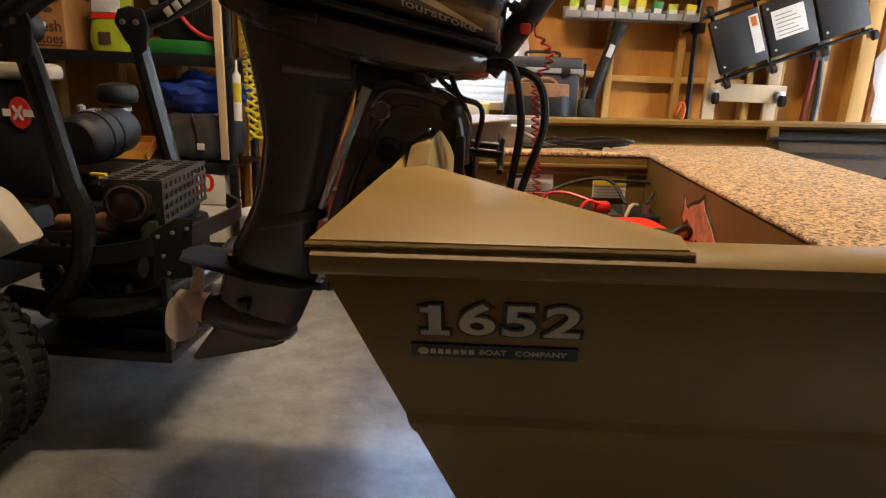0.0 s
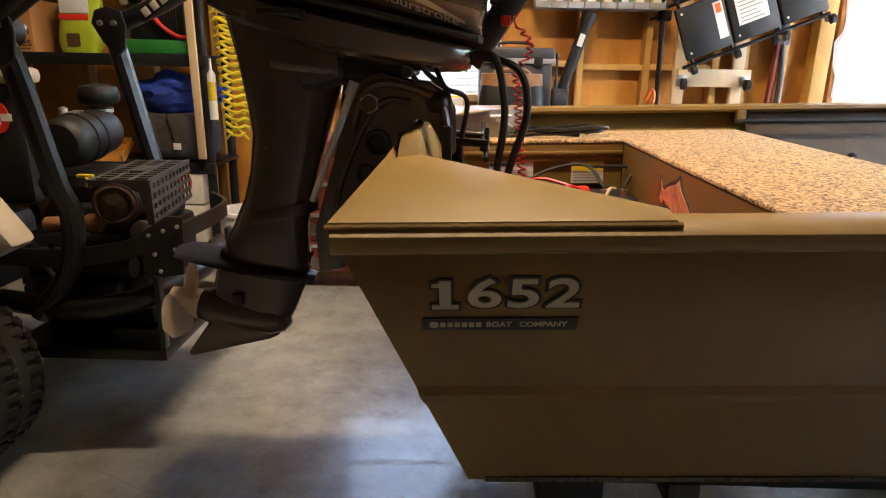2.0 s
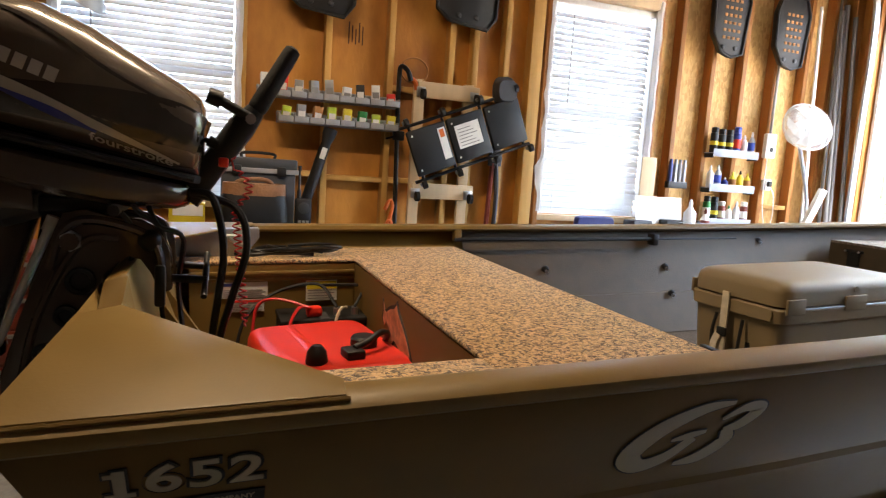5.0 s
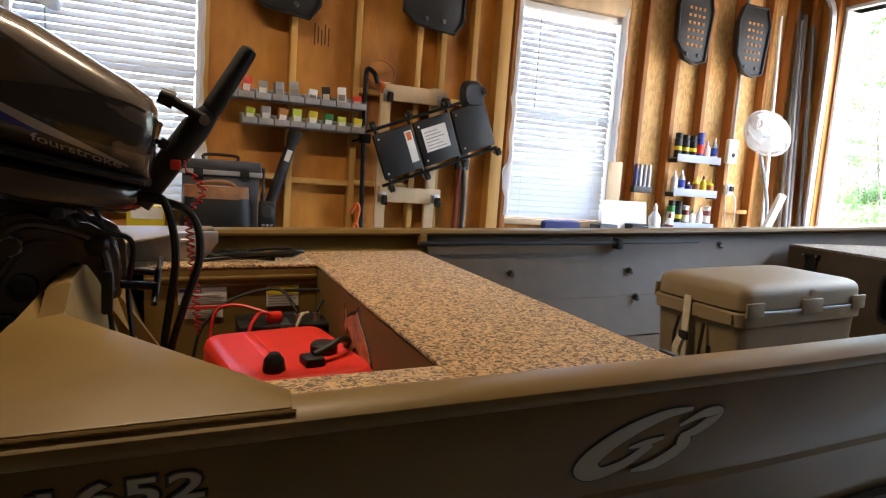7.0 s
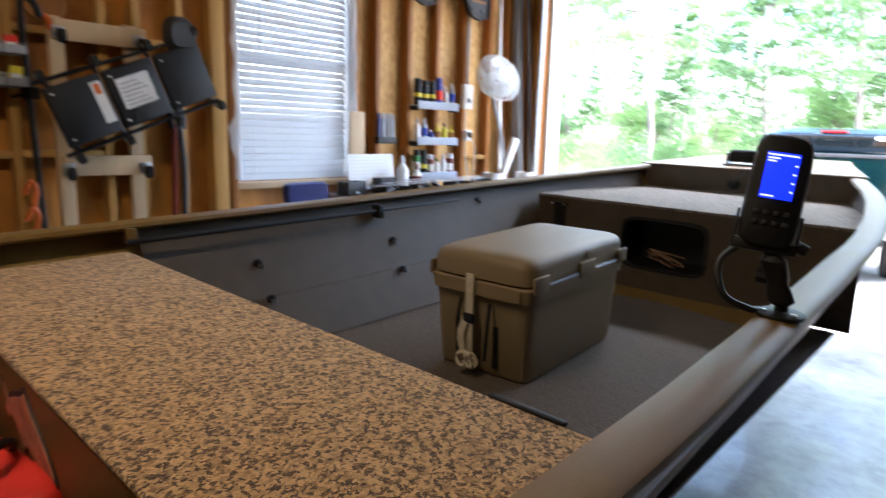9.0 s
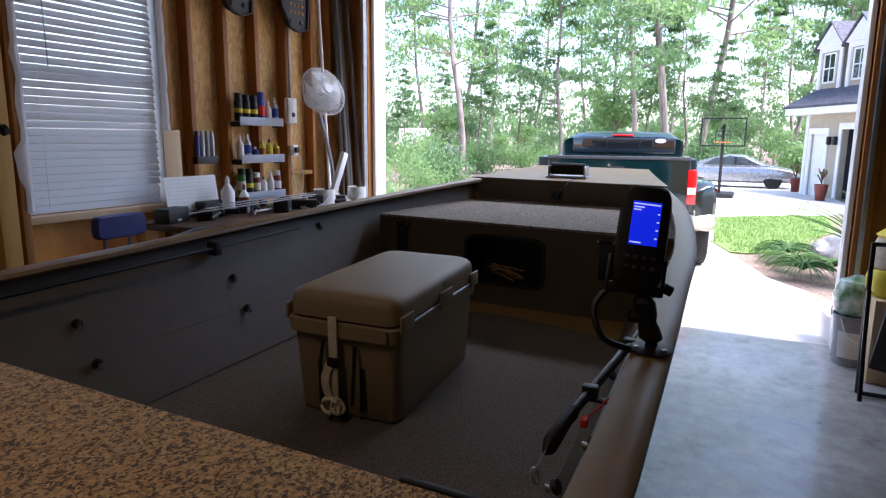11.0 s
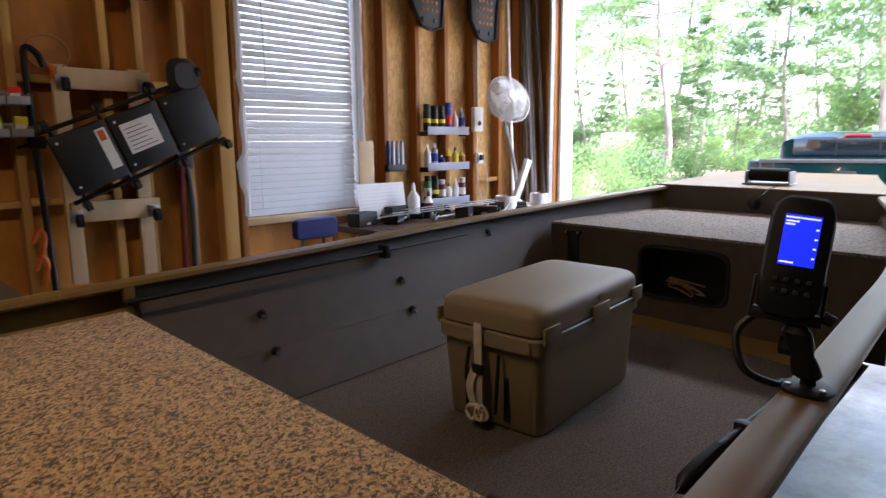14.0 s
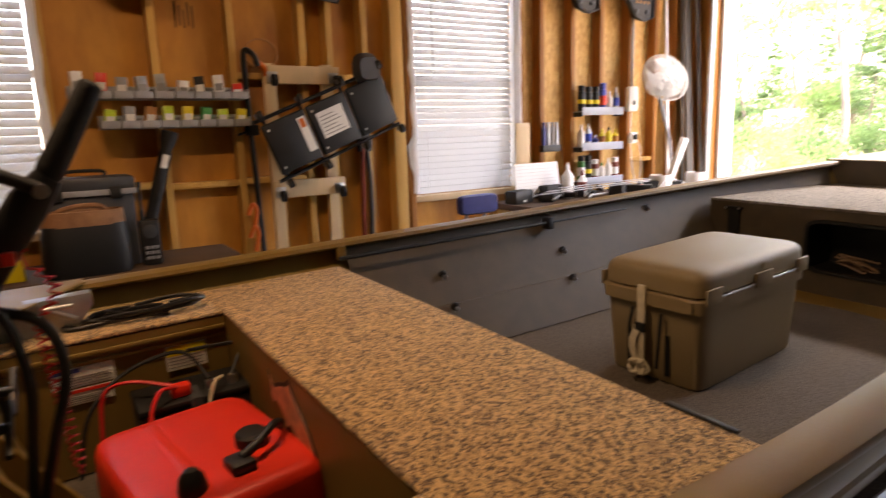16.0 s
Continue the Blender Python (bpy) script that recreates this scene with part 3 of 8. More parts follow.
for y in (DY1 + 0.05, DY0 - 0.08):
    part("rail", sweep(spline([(DX - 0.13, y, 0.02), (DX - 0.13, y, 1.5), (DX - 0.13, y, 2.6), (DX - 0.22, y, 2.88), (DX - 0.5, y, 3.0), (DX - 2.8, y, 3.01)], 6), [(-.025, -.012), (.025, -.012), (.025, .012), (.018, .012), (.018, -.006), (-.018, -.006), (-.018, .012), (-.025, .012)], up=(0, 1, 0)), "alloy", trk)
door = thing("door_1", "overhead garage door raised under the ceiling", "door", kind="structure")
for i in range(4):
    part("door_panel", box((DX - 0.95 - i * 0.56, DY0, 3.02), (DX - 0.41 - i * 0.56, DY1, 3.06), 0.006), "white", door)
# walls and ceiling out of view; coloured dark to cut bounced light
solo("wall_west", box((-3.3, -2.6, 0), (-3.2, WY + 0.1, 3.1)), "dark_ply", "unseen end wall of the garage, kept dark", "wall", kind="structure")
solo("wall_south", box((-3.3, -2.7, 0), (DX + 0.12, -2.6, 3.1)), "dark_ply", "unseen back wall of the garage, kept dark", "wall", kind="structure")
solo("ceiling", box((-3.3, -2.7, 3.1), (DX + 0.12, WY + 0.1, 3.2)), "drywall", "unseen garage ceiling, kept dark", "ceiling", kind="structure")


def tube_light(x, y, power):
    ob = thing("ceiling_light", "white fluorescent tube fixture on the ceiling", "ceiling light", group="ceiling lights")
    part("housing", box((x - 0.65, y - 0.07, 3.05), (x + 0.65, y + 0.07, 3.098), 0.01), "white", ob)
    part("tube", rod((x - 0.6, y, 3.03), (x + 0.6, y, 3.03), 0.016), glow("tube_glow", (1.0, 0.82, 0.6), 1.5), ob, "glowing fluorescent tube")
    la = bpy.data.lights.new("tube_lamp", "AREA")
    la.shape, la.size, la.size_y, la.energy, la.color = "RECTANGLE", 1.2, 0.08, power, (1.0, 0.77, 0.50)
    lo = new("tube_lamp", la)
    lo.matrix_world = pose(x, y, 3.0)


tube_light(-0.05, 1.05, 2.6)
for w in (W1, W2):
    la = bpy.data.lights.new("window_daylight", "AREA")
    la.shape, la.size, la.size_y, la.energy, la.color = "RECTANGLE", w[1] - w[0], w[3] - w[2], 0.5, (0.9, 0.96, 1.0)
    new("window_daylight", la).matrix_world = look(((w[0] + w[1]) / 2, WY + 0.3, (w[2] + w[3]) / 2), ((w[0] + w[1]) / 2, 0, 1.2))

# added strip lamp at the open door's head, boosting the sky light
la = bpy.data.lights.new("door_fill", "AREA")
la.shape, la.size, la.size_y, la.energy, la.color = "RECTANGLE", 3.5, 0.22, 8.0, (0.88, 0.95, 1.0)
new("door_fill", la).matrix_world = look((DX + 0.06, (DY0 + DY1) / 2, 2.67), (DX - 1.1, (DY0 + DY1) / 2, 0))
la.spread = radians(95)

# ---- the boat ----
GUN = spline([(-0.275, 0.0, 0.0), (0.8, 0.0, 0.0), (1.6, 0.0, 0.0), (2.3, 0.005, 0.004), (2.7, 0.04, 0.012), (3.1, 0.115, 0.027), (3.45, 0.215, 0.046), (3.78, 0.33, 0.066), (4.15, 0.45, 0.085), (4.5, 0.55, 0.10)], 6)
BEAM = 1.84


def tuck(x):
    """How far the near side draws in ahead of the far one."""
    return float(np.interp(x, [0.9, 1.6, 2.05, 2.6, 3.0, 3.4, 3.78], [0, 0.026, 0.045, 0.055, 0.042, 0.014, 0]))


for p in GUN:
    p.y += tuck(p.x)
far = lambda p: Vector((p.x, BEAM - p.y + tuck(p.x), p.z))
GUNF = [far(p) for p in GUN]


def chine(p):
    """The hull's bottom corner below a point of the gunwale."""
    s = max(0.0, (p.x - 2.68) / 1.82)
    d = 0.478 - 0.37 * s ** 2
    return Vector((p.x + (0.15 if p.x < -0.2 else 0.15 * max(0, 1 - (p.x + 0.275) / 0.6)) - 0.25 * s * s, p.y + 0.5 * d * (1 - 0.25 * s), p.z * 0.4 - d))


def side(p, d):
    """A point of the side d below the gunwale."""
    c = chine(p)
    return p + (c - p) * (d / (p.z - c.z))


boat = thing("jon_boat", "olive-brown aluminium flat-bottom fishing boat on its trailer", "boat", BOAT)
rows = []
for p in GUN:
    c = chine(p)
    rib = [side(p, 0.245), side(p, 0.258) + Vector((0, -0.009, 0)), side(p, 0.272) + Vector((0, -0.009, 0)), side(p, 0.285)] if c.z < -0.32 else [side(p, (p.z - c.z) * k) for k in (0.5, 0.53, 0.56, 0.59)]
    rows.append([p, *rib, c, Vector((c.x, BEAM / 2, c.z - 0.005)), far(c), *[far(q) for q in rib[::-1]], far(p)])
hull = loft(rows, caps=False, closed=False)
hull.faces.new([v for v in hull.verts][:len(rows[0])])
hull.faces.new([v for v in hull.verts][-len(rows[0]):])
h = part("hull", hull, "hull", boat, "olive-brown painted hull with a pressed rib")
sol = h.modifiers.new("thickness", "SOLIDIFY")
sol.thickness, sol.offset = 0.005, -1
for flip in (0, 1):
    lin = []
    for p in GUN:
        if p.x < 0.92 or p.x > 3.8:
            continue
        q = [side(p, k * (p.z - chine(p).z)) + Vector((0, 0.013, 0.0)) for k in (0.06, 0.62, 0.625, 0.99)]
        q[2] += Vector((0, 0.006, 0))
        q[3] += Vector((0, 0.006, 0.01))
        lin.append([far(v) for v in q] if flip else q)
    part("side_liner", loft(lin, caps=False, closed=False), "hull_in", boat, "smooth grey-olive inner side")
PROF = [(-0.07, -0.010), (-0.066, 0.002), (-0.045, 0.008), (-0.018, 0.007), (-0.002, 0.003), (0.006, -0.003), (0.0085, -0.011), (0.006, -0.019), (-0.001, -0.024), (-0.012, -0.025), (-0.05, -0.022)]
part("gunwale", sweep(GUN, [(s, t) for s, t in PROF]), "hull", boat, "rounded olive gunwale")
part("gunwale", sweep(GUNF, [(-s, t) for s, t in PROF]), "hull", boat, "rounded olive gunwale")
DK = -0.084
deck = bmesh.new()
XF, WX, WY0, WY1 = 0.908, 0.42, 0.362, 1.50
add_box(deck, (WX, 0.062, DK - 0.012), (XF, BEAM - 0.062, DK), 0.004)
add_box(deck, (-0.06, 0.062, DK - 0.012), (WX, WY0, DK), 0.004)
add_box(deck, (-0.20, WY1, DK - 0.012), (WX, BEAM - 0.062, DK), 0.004)
part("aft_deck", deck, "carpet_tan", boat, "mottled tan and brown carpeted aft deck")
for lo, hi, bv in (((WX + 0.002, WY0, -0.462), (WX + 0.012, WY1, DK - 0.014), 0), ((-0.13, WY1 + 0.002, -0.462), (WX, WY1 + 0.012, DK - 0.014), 0), ((-0.10, WY0 - 0.012, -0.462), (WX, WY0 - 0.002, DK - 0.014), 0), ((-0.13, WY1 - 0.010, -0.135), (WX, WY1, -0.12), 0.004), ((-0.13, WY1 - 0.006, -0.155), (WX, WY1 + 0.001, -0.145), 0.002), ((XF - 0.022, 0.2, -0.462), (XF - 0.012, BEAM - 0.2, DK - 0.014), 0)):
    part("well_wall", box(lo, hi, bv), "hull", boat, "olive sheet-metal wall of the stern well")
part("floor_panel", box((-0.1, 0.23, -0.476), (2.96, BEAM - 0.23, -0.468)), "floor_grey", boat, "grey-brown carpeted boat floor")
part("transom", plate([(-0.262, 0.30, -0.02), (-0.262, 0.62, -0.03), (-0.255, 0.66, 0.025), (-0.255, 1.14, 0.025), (-0.262, 1.18, -0.03), (-0.262, BEAM - 0.30, -0.02), (-0.125, BEAM - 0.30, -0.455), (-0.125, 0.30, -0.455)], 0.045, (0.95, 0, 0.3), 0.006), "hull", boat, "braced olive transom")
part("transom_pad", box((-0.268, 0.72, -0.16), (-0.258, 1.08, 0.02), 0.004), "black", boat, "black motor pad")
for y in (0.56, 0.74, 1.06, 1.24):
    part("brace", plate([(-0.225, y - 0.012, -0.04), (0.02, y - 0.012, -0.43), (-0.225, y - 0.012, -0.43)], 0.024, (0, 1, 0)), "hull", boat)
for s in (0, 1):
    f = (lambda p: Vector((p[0], BEAM - p[1], p[2]))) if s else Vector
    pts = [f(p) for p in ((-0.279, 0.006, 0.003), (0.088, 0.006, 0.003), (0.095, 0.06, 0.003), (-0.205, 0.505, 0.004), (-0.268, 0.45, 0.004))]
    part("corner_plate", plate(pts if not s else pts[::-1], 0.0075, (0, 0, 1), 0.002), "hull", boat, "triangular olive corner plate")
    lip = [f((x, 0.0045, 0.0055 + 0.0006 * noise.noise((x * 60, 0, 0)))) for x in np.linspace(-0.281, 0.092, 60)]
    part("weld_bead", tube([p + Vector((0, 0, 0.0004 * math.sin(i * 2.1))) for i, p in enumerate(lip)], 0.0034, 6), "hull", boat, "rough pale weld bead")
# bow
BX, BZ = 2.96, -0.052
iy = lambda x: float(np.interp(x, [p.x for p in GUN], [p.y for p in GUN]))
iz = lambda x: float(np.interp(x, [p.x for p in GUN], [p.z for p in GUN]))
bd = [(x, iy(x) + 0.055, BZ) for x in np.linspace(BX, 3.80, 8)]
part("bow_deck", plate([*bd, *[(x, BEAM - y, z) for x, y, z in bd[::-1]]], 0.012, (0, 0, -1)), "carpet_grey", boat, "grey-tan carpeted bow deck")
PK = (0.765, 1.155, -0.345, -0.125)
yb = 0.27
for lo, hi in (((BX + 0.004, yb - 0.09, -0.462), (BX + 0.014, PK[0], BZ - 0.013)), ((BX + 0.004, PK[1], -0.462), (BX + 0.014, BEAM - yb + 0.09, BZ - 0.013)), ((BX + 0.004, PK[0], PK[3]), (BX + 0.014, PK[1], BZ - 0.013)), ((BX + 0.004, PK[0], -0.462), (BX + 0.014, PK[1], PK[2]))):
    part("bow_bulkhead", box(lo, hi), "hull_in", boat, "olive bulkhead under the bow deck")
part("pocket", boxes(((BX + 0.015, PK[0], PK[2] - 0.01), (BX + 0.22, PK[1], PK[2])), ((BX + 0.22, PK[0], PK[2]), (BX + 0.23, PK[1], PK[3])), ((BX + 0.015, PK[0] - 0.01, PK[2]), (BX + 0.22, PK[0], PK[3])), ((BX + 0.015, PK[1], PK[2]), (BX + 0.22, PK[1] + 0.01, PK[3]))), "black", boat, "black storage pocket")
fr = [oval((BX + 0.003 - k, (PK[0] + PK[1]) / 2, (PK[2] + PK[3]) / 2), 0.205 + o, 0.12 + o, 28, 6) for k, o in ((0, 0.006), (0.008, 0.004), (0.008, -0.008), (0, -0.012))]
part("pocket_frame", loft(fr, caps=False), "black", boat, "black rounded pocket frame")
for y in (1.52, 0.47):
    part("seat_bracket", boxes(((BX - 0.012, y - 0.03, -0.27), (BX + 0.003, y + 0.03, -0.088)), ((BX - 0.02, y - 0.045, -0.10), (BX + 0.003, y + 0.045, -0.086)), bevel=0.003), "black", boat, "black metal bracket")
    for dy in (-0.035, 0.035):
        part("bolt", lathe([(0.006, 0), (0.006, 0.004), (0.001, 0.006)], pose(BX - 0.02, y + dy, -0.093, 0, -90, 0), 8), "steel", boat)
X3 = 3.80
cy = [(x, iy(x) - 0.004, iz(x) + 0.009) for x in np.linspace(X3, 4.52, 6)]
part("bow_plate", plate([*cy, *[(x, BEAM - y, z) for x, y, z in cy[::-1]]], 0.006, (0, 0, 1)), "hull", boat, "olive sheet-metal bow cap")
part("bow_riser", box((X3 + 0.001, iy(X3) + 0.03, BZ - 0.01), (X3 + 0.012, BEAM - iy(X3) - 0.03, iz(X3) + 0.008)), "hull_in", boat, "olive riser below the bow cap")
# side fittings
for x, y, z in ((1.329, 1.74, -0.183), (1.979, 1.74, -0.185), (1.333, 1.667, -0.30), (1.975, 1.672, -0.30), (2.583, 1.775, -0.067)):
    for yy, rz in ((y - 0.006, 1), (BEAM - y + 0.016 + tuck(x), -1)):
        mc = pose(x, yy, z, 117 * rz, 0, 0)
        rcl = part("rod_clip", lathe([(0.016, -0.004), (0.018, 0.004), (0.013, 0.010), (0.008, 0.012)], mc, 14), "black", boat, "black snap fitting")
        part("stud_button", lathe([(0.006, 0.010), (0.007, 0.020), (0.010, 0.024), (0.002, 0.028)], mc, 10), "steel", rcl, "shiny steel button")
part("rod_rack", add_box(add_rod(add_rod(bmesh.new(), (0.90, 1.752, -0.052), (1.90, 1.752, -0.055), 0.008, n=8), (1.9, 1.752, -0.055), (2.42, 1.752, -0.054), 0.005, n=8), (1.905, 1.735, -0.085), (1.935, 1.785, -0.03), 0.005), "black", boat, "black rod strap rail along the side")
part("seam", box((0.905, 1.76, -0.062), (0.935, 1.80, -0.012), 0.003), "hull", boat)
# decals on the side: a frame that lies on the sloping side
DEC = pose(0.0, 0.0, 0.0, 90 + 26.6, 0, 0)


def on_side(x, d):
    return Matrix.Translation((x, 0.5 * d - 0.0026, -d)) @ DEC


for lift, g, bold, mm, lab in ((0.0, 0.0028, 0.0042, "black_decal", "black outline of the model number"), (0.0012, 0.0, 0.0012, "tan_decal", "tan model number 1652")):
    num = lettering("652", 0.066, on_side(-0.0665, 0.083) @ Matrix.Translation((0, 0, lift)) @ Matrix.Diagonal((1.24, 1, 1, 1)), bold=bold, spacing=1.10)
    for lo, hi in (((-0.0065, -0.023), (0.0065, 0.0232)), ((-0.0155, -0.0235), (0.0155, -0.0165)), ((-0.0150, 0.0125), (-0.0055, 0.0195))):
        add_box(num, (lo[0] - g, lo[1] - g, lift - 0.0008), (hi[0] + g, hi[1] + g, lift + 0.0008), 0, on_side(-0.1560, 0.083))
    part("decal", num, mm, boat, lab)
part("decal", box((-0.092, -0.011, -0.001), (0.092, 0.011, 0.001), 0.004, on_side(-0.092, 0.129)), "black_decal", boat, "black maker's strip")
for k in range(6):
    part("decal", box((-0.0705 + 0.0085 * k, -0.0042, 0.001), (-0.0640 + 0.0085 * k, 0.0042, 0.0018), 0.0008, on_side(-0.092, 0.129)), "tan_decal", boat, "plain tan block of the maker's mark")
for word, at, wide in (("BOAT", -0.001, 0.98), ("COMPANY", 0.0515, 0.98)):
    part("decal", lettering(word, 0.0118, on_side(-0.092 + at, 0.129) @ Matrix.Translation((0, 0, 0.0012)) @ Matrix.Diagonal((wide, 1, 1, 1)), bold=0.0003, depth=0.0004), "tan_decal", boat, f"tan word {word}")
part("decal", lathe([(0.006, 0.001), (0.006, 0.0018)], on_side(-0.092 - 0.078, 0.129), 12), "tan_decal", boat)


def ribbon(path, widths, m, z):
    """A flat band of varying width along a curve."""
    bm = bmesh.new()
    pts = spline([(x, y, 0) for x, y in path], 8)
    ws = spline([(w, 0, 0) for w in widths], 8)
    rows = []
    for i, p in enumerate(pts):
        d = (pts[min(i + 1, len(pts) - 1)] - pts[max(i - 1, 0)]).normalized()
        n = Vector((-d.y, d.x, 0)) * ws[i].x
        rows.append((bm.verts.new(m @ (p + n + Vector((0, 0, z)))), bm.verts.new(m @ (p - n + Vector((0, 0, z))))))
    for a, b in zip(rows, rows[1:]):
        bm.faces.new((a[0], b[0], b[1], a[1]))
    return bm


G = on_side(0.652, 0.135) @ Matrix.Diagonal((1.06, 1.06, 1, 1))
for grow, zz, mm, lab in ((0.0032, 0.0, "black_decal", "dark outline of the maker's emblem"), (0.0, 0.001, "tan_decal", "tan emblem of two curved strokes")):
    gw = lambda *w: [a + grow for a in w]
    part("decal", ribbon([(0.055, 0.066), (0.0, 0.058), (-0.062, 0.022), (-0.095, -0.028), (-0.070, -0.058), (-0.025, -0.046), (0.012, -0.006)], gw(0.004, 0.012, 0.019, 0.021, 0.016, 0.013, 0.010), G, zz), mm, boat, lab)
    part("decal", ribbon([(-0.030, -0.006), (0.0, 0.0), (0.030, 0.006)], gw(0.003, 0.008, 0.004), G, zz + 0.0002), mm, boat)
    part("decal", ribbon([(0.048, 0.030), (0.085, 0.052), (0.112, 0.044), (0.092, 0.014), (0.062, 0.004)], gw(0.004, 0.010, 0.014, 0.013, 0.006), G, zz + 0.0004), mm, boat)
    part("decal", ribbon([(0.066, 0.006), (0.078, -0.022), (0.045, -0.056), (0.0, -0.066)], gw(0.007, 0.015, 0.014, 0.004), G, zz + 0.0006), mm, boat)

# ---- outboard motor ----
MY = 0.90
motor = thing("outboard_motor", "dark grey tiller outboard motor clamped to the transom", "outboard motor")
CU, CW, C0 = Vector((0.981, 0, -0.195)), Vector((0.195, 0, 0.981)), Vector((-0.693, MY, 1.285))
US = [0.0, 0.012, 0.04, 0.09, 0.155, 0.25, 0.35, 0.44, 0.53, 0.58, 0.602, 0.612]
HS = [0.03, 0.09, 0.165, 0.232, 0.268, 0.280, 0.262, 0.233, 0.204, 0.182, 0.152, 0.07]
WS = [0.02, 0.07, 0.115, 0.148, 0.166, 0.172, 0.168, 0.158, 0.142, 0.128, 0.112, 0.08]


def cowl_at(u, w, lift=0.0015):
    """The near face of the cowl at u along and w up."""
    hh, ww = float(np.interp(u, US, HS)), float(np.interp(u, US, WS))
    k = min(0.98, abs(w / (hh / 2) - 1))
    return C0 + CU * u + CW * w + Vector((0, -(ww * (1 - k ** 3.2) ** (1 / 3.2) + lift), 0))


uu = [0.612 * k / 39 for k in range(40)]
part("cowl", loft([oval(C0 + CU * u + CW * float(np.interp(u, US, HS) / 2), np.interp(u, US, WS), np.interp(u, US, HS) / 2, 36, 3.2, (0, 1, 0), CW) for u in uu]), "cowl", motor, "glossy grey-brown engine cowl")
part("cowl_seal", loft([oval(C0 + CU * u + CW * 0.003, w, 0.010, 20, 4, (0, 1, 0), CW) for u, w in ((-0.022, 0.03), (-0.014, 0.08), (0.04, 0.126), (0.15, 0.172), (0.35, 0.174), (0.53, 0.148), (0.605, 0.120), (0.620, 0.05))]), "black", motor, "black rubber seal under the cowl")
part("lower_pan", loft([oval(C0 + CU * u + CW * c, w, hh, 20, 3.5, (0, 1, 0), CW) for u, w, c, hh in ((-0.03, 0.03, -0.015, 0.01), (0.02, 0.118, -0.030, 0.026), (0.12, 0.164, -0.044, 0.040), (0.30, 0.166, -0.052, 0.048), (0.45, 0.150, -0.050, 0.046), (0.52, 0.128, -0.045, 0.040), (0.58, 0.098, -0.04, 0.034), (0.605, 0.06, -0.035, 0.025))]), "motor_dark", motor, "dark lower engine pan")
part("pan_latch", add_rod(box((-0.56, MY - 0.175, 1.205), (-0.50, MY - 0.158, 1.222), 0.005), (-0.50, MY - 0.172, 1.213), (-0.46, MY - 0.172, 1.208), 0.011), "black_gloss", motor, "black pan latch")
part("pan_nose", loft([oval(C0 + CU * u + CW * c, w, hh, 16, 3.5, (0, 1, 0), CW) for u, w, c, hh in ((0.475, 0.135, -0.055, 0.034), (0.53, 0.118, -0.052, 0.034), (0.585, 0.085, -0.045, 0.024))]), mat("nose_paint", (0.11, 0.105, 0.105), 0.32, 0.3, var=0.05, scale=8), motor, "grey front cover of the pan")


def cowl_band(path, widths, material, label, lift):
    pts = spline([(u, w, 0) for u, w in path], 8)
    ws = spline([(w, 0, 0) for w in widths], 8)
    bm = bmesh.new()
    rows = []
    for i, p in enumerate(pts):
        d = (pts[min(i + 1, len(pts) - 1)] - pts[max(i - 1, 0)]).normalized()
        n = Vector((-d.y, d.x, 0)) * ws[i].x
        rows.append([bm.verts.new(cowl_at(q.x, q.y, lift)) for q in (p + n, p + 0.33 * n, p - 0.33 * n, p - n)])
    for a, b in zip(rows, rows[1:]):
        for k in range(3):
            bm.faces.new((a[k], b[k], b[k + 1], a[k + 1]))
    return part("decal", bm, material, motor, label)


cowl_band([(0.09, 0.125), (0.25, 0.098), (0.42, 0.062), (0.57, 0.028)], (0.004, 0.012, 0.008, 0.002), "silver", "silver streak along the cowl", 0.002)
cowl_band([(0.24, 0.088), (0.33, 0.070), (0.41, 0.052)], (0.003, 0.008, 0.002), "blue_decal", "blue streak along the cowl", 0.0034)
for k in range(6):
    u = 0.172 + k * 0.027
    cowl_band([(u, 0.160 - k * 0.004), (u + 0.020, 0.157 - k * 0.004)], (0.0135, 0.0135), "silver", "plain silver block of the maker's mark", 0.002)
cowl_band([(0.130, 0.165), (0.136, 0.165), (0.148, 0.164), (0.160, 0.163), (0.166, 0.162)], (0.003, 0.013, 0.0155, 0.013, 0.003), "silver", "round silver maker's badge", 0.002)
cowl_band([(0.055, 0.058), (0.25, 0.066), (0.42, 0.082), (0.540, 0.086), (0.607, 0.080)], (0.030, 0.044, 0.062, 0.068, 0.055), "cowl_dark", "smooth darker side panel of the cowl", 0.0012)
script = lettering("fourstroke", 0.026, Matrix.Diagonal((1.42, 0.82, 1, 1)) @ Matrix.Shear("XY", 4, (0.25, 0)), bold=0.0004, depth=0.0)
for v in script.verts:
    v.co = cowl_at(0.478 + v.co.x - 0.16 * v.co.y, 0.034 + v.co.y - 0.09 * v.co.x, 0.0036)
part("decal", script, "silver", motor, "silver italic word fourstroke")
cowl_band([(0.10, 0.214), (0.20, 0.238), (0.30, 0.218), (0.42, 0.172), (0.54, 0.142)], (0.002, 0.0035, 0.004, 0.0035, 0.002), "cowl_dark", "dark groove under the top shell", 0.0016)
part("vent", loft([oval(C0 + CU * u + CW * w + Vector((0, -0.085, 0)), 0.014, h, 10, 2, (0, 1, 0), CW) for u, w, h in ((0.245, 0.262, 0.002), (0.27, 0.254, 0.009), (0.31, 0.244, 0.009), (0.35, 0.236, 0.002))]), "black", motor, "dark air intake slot")
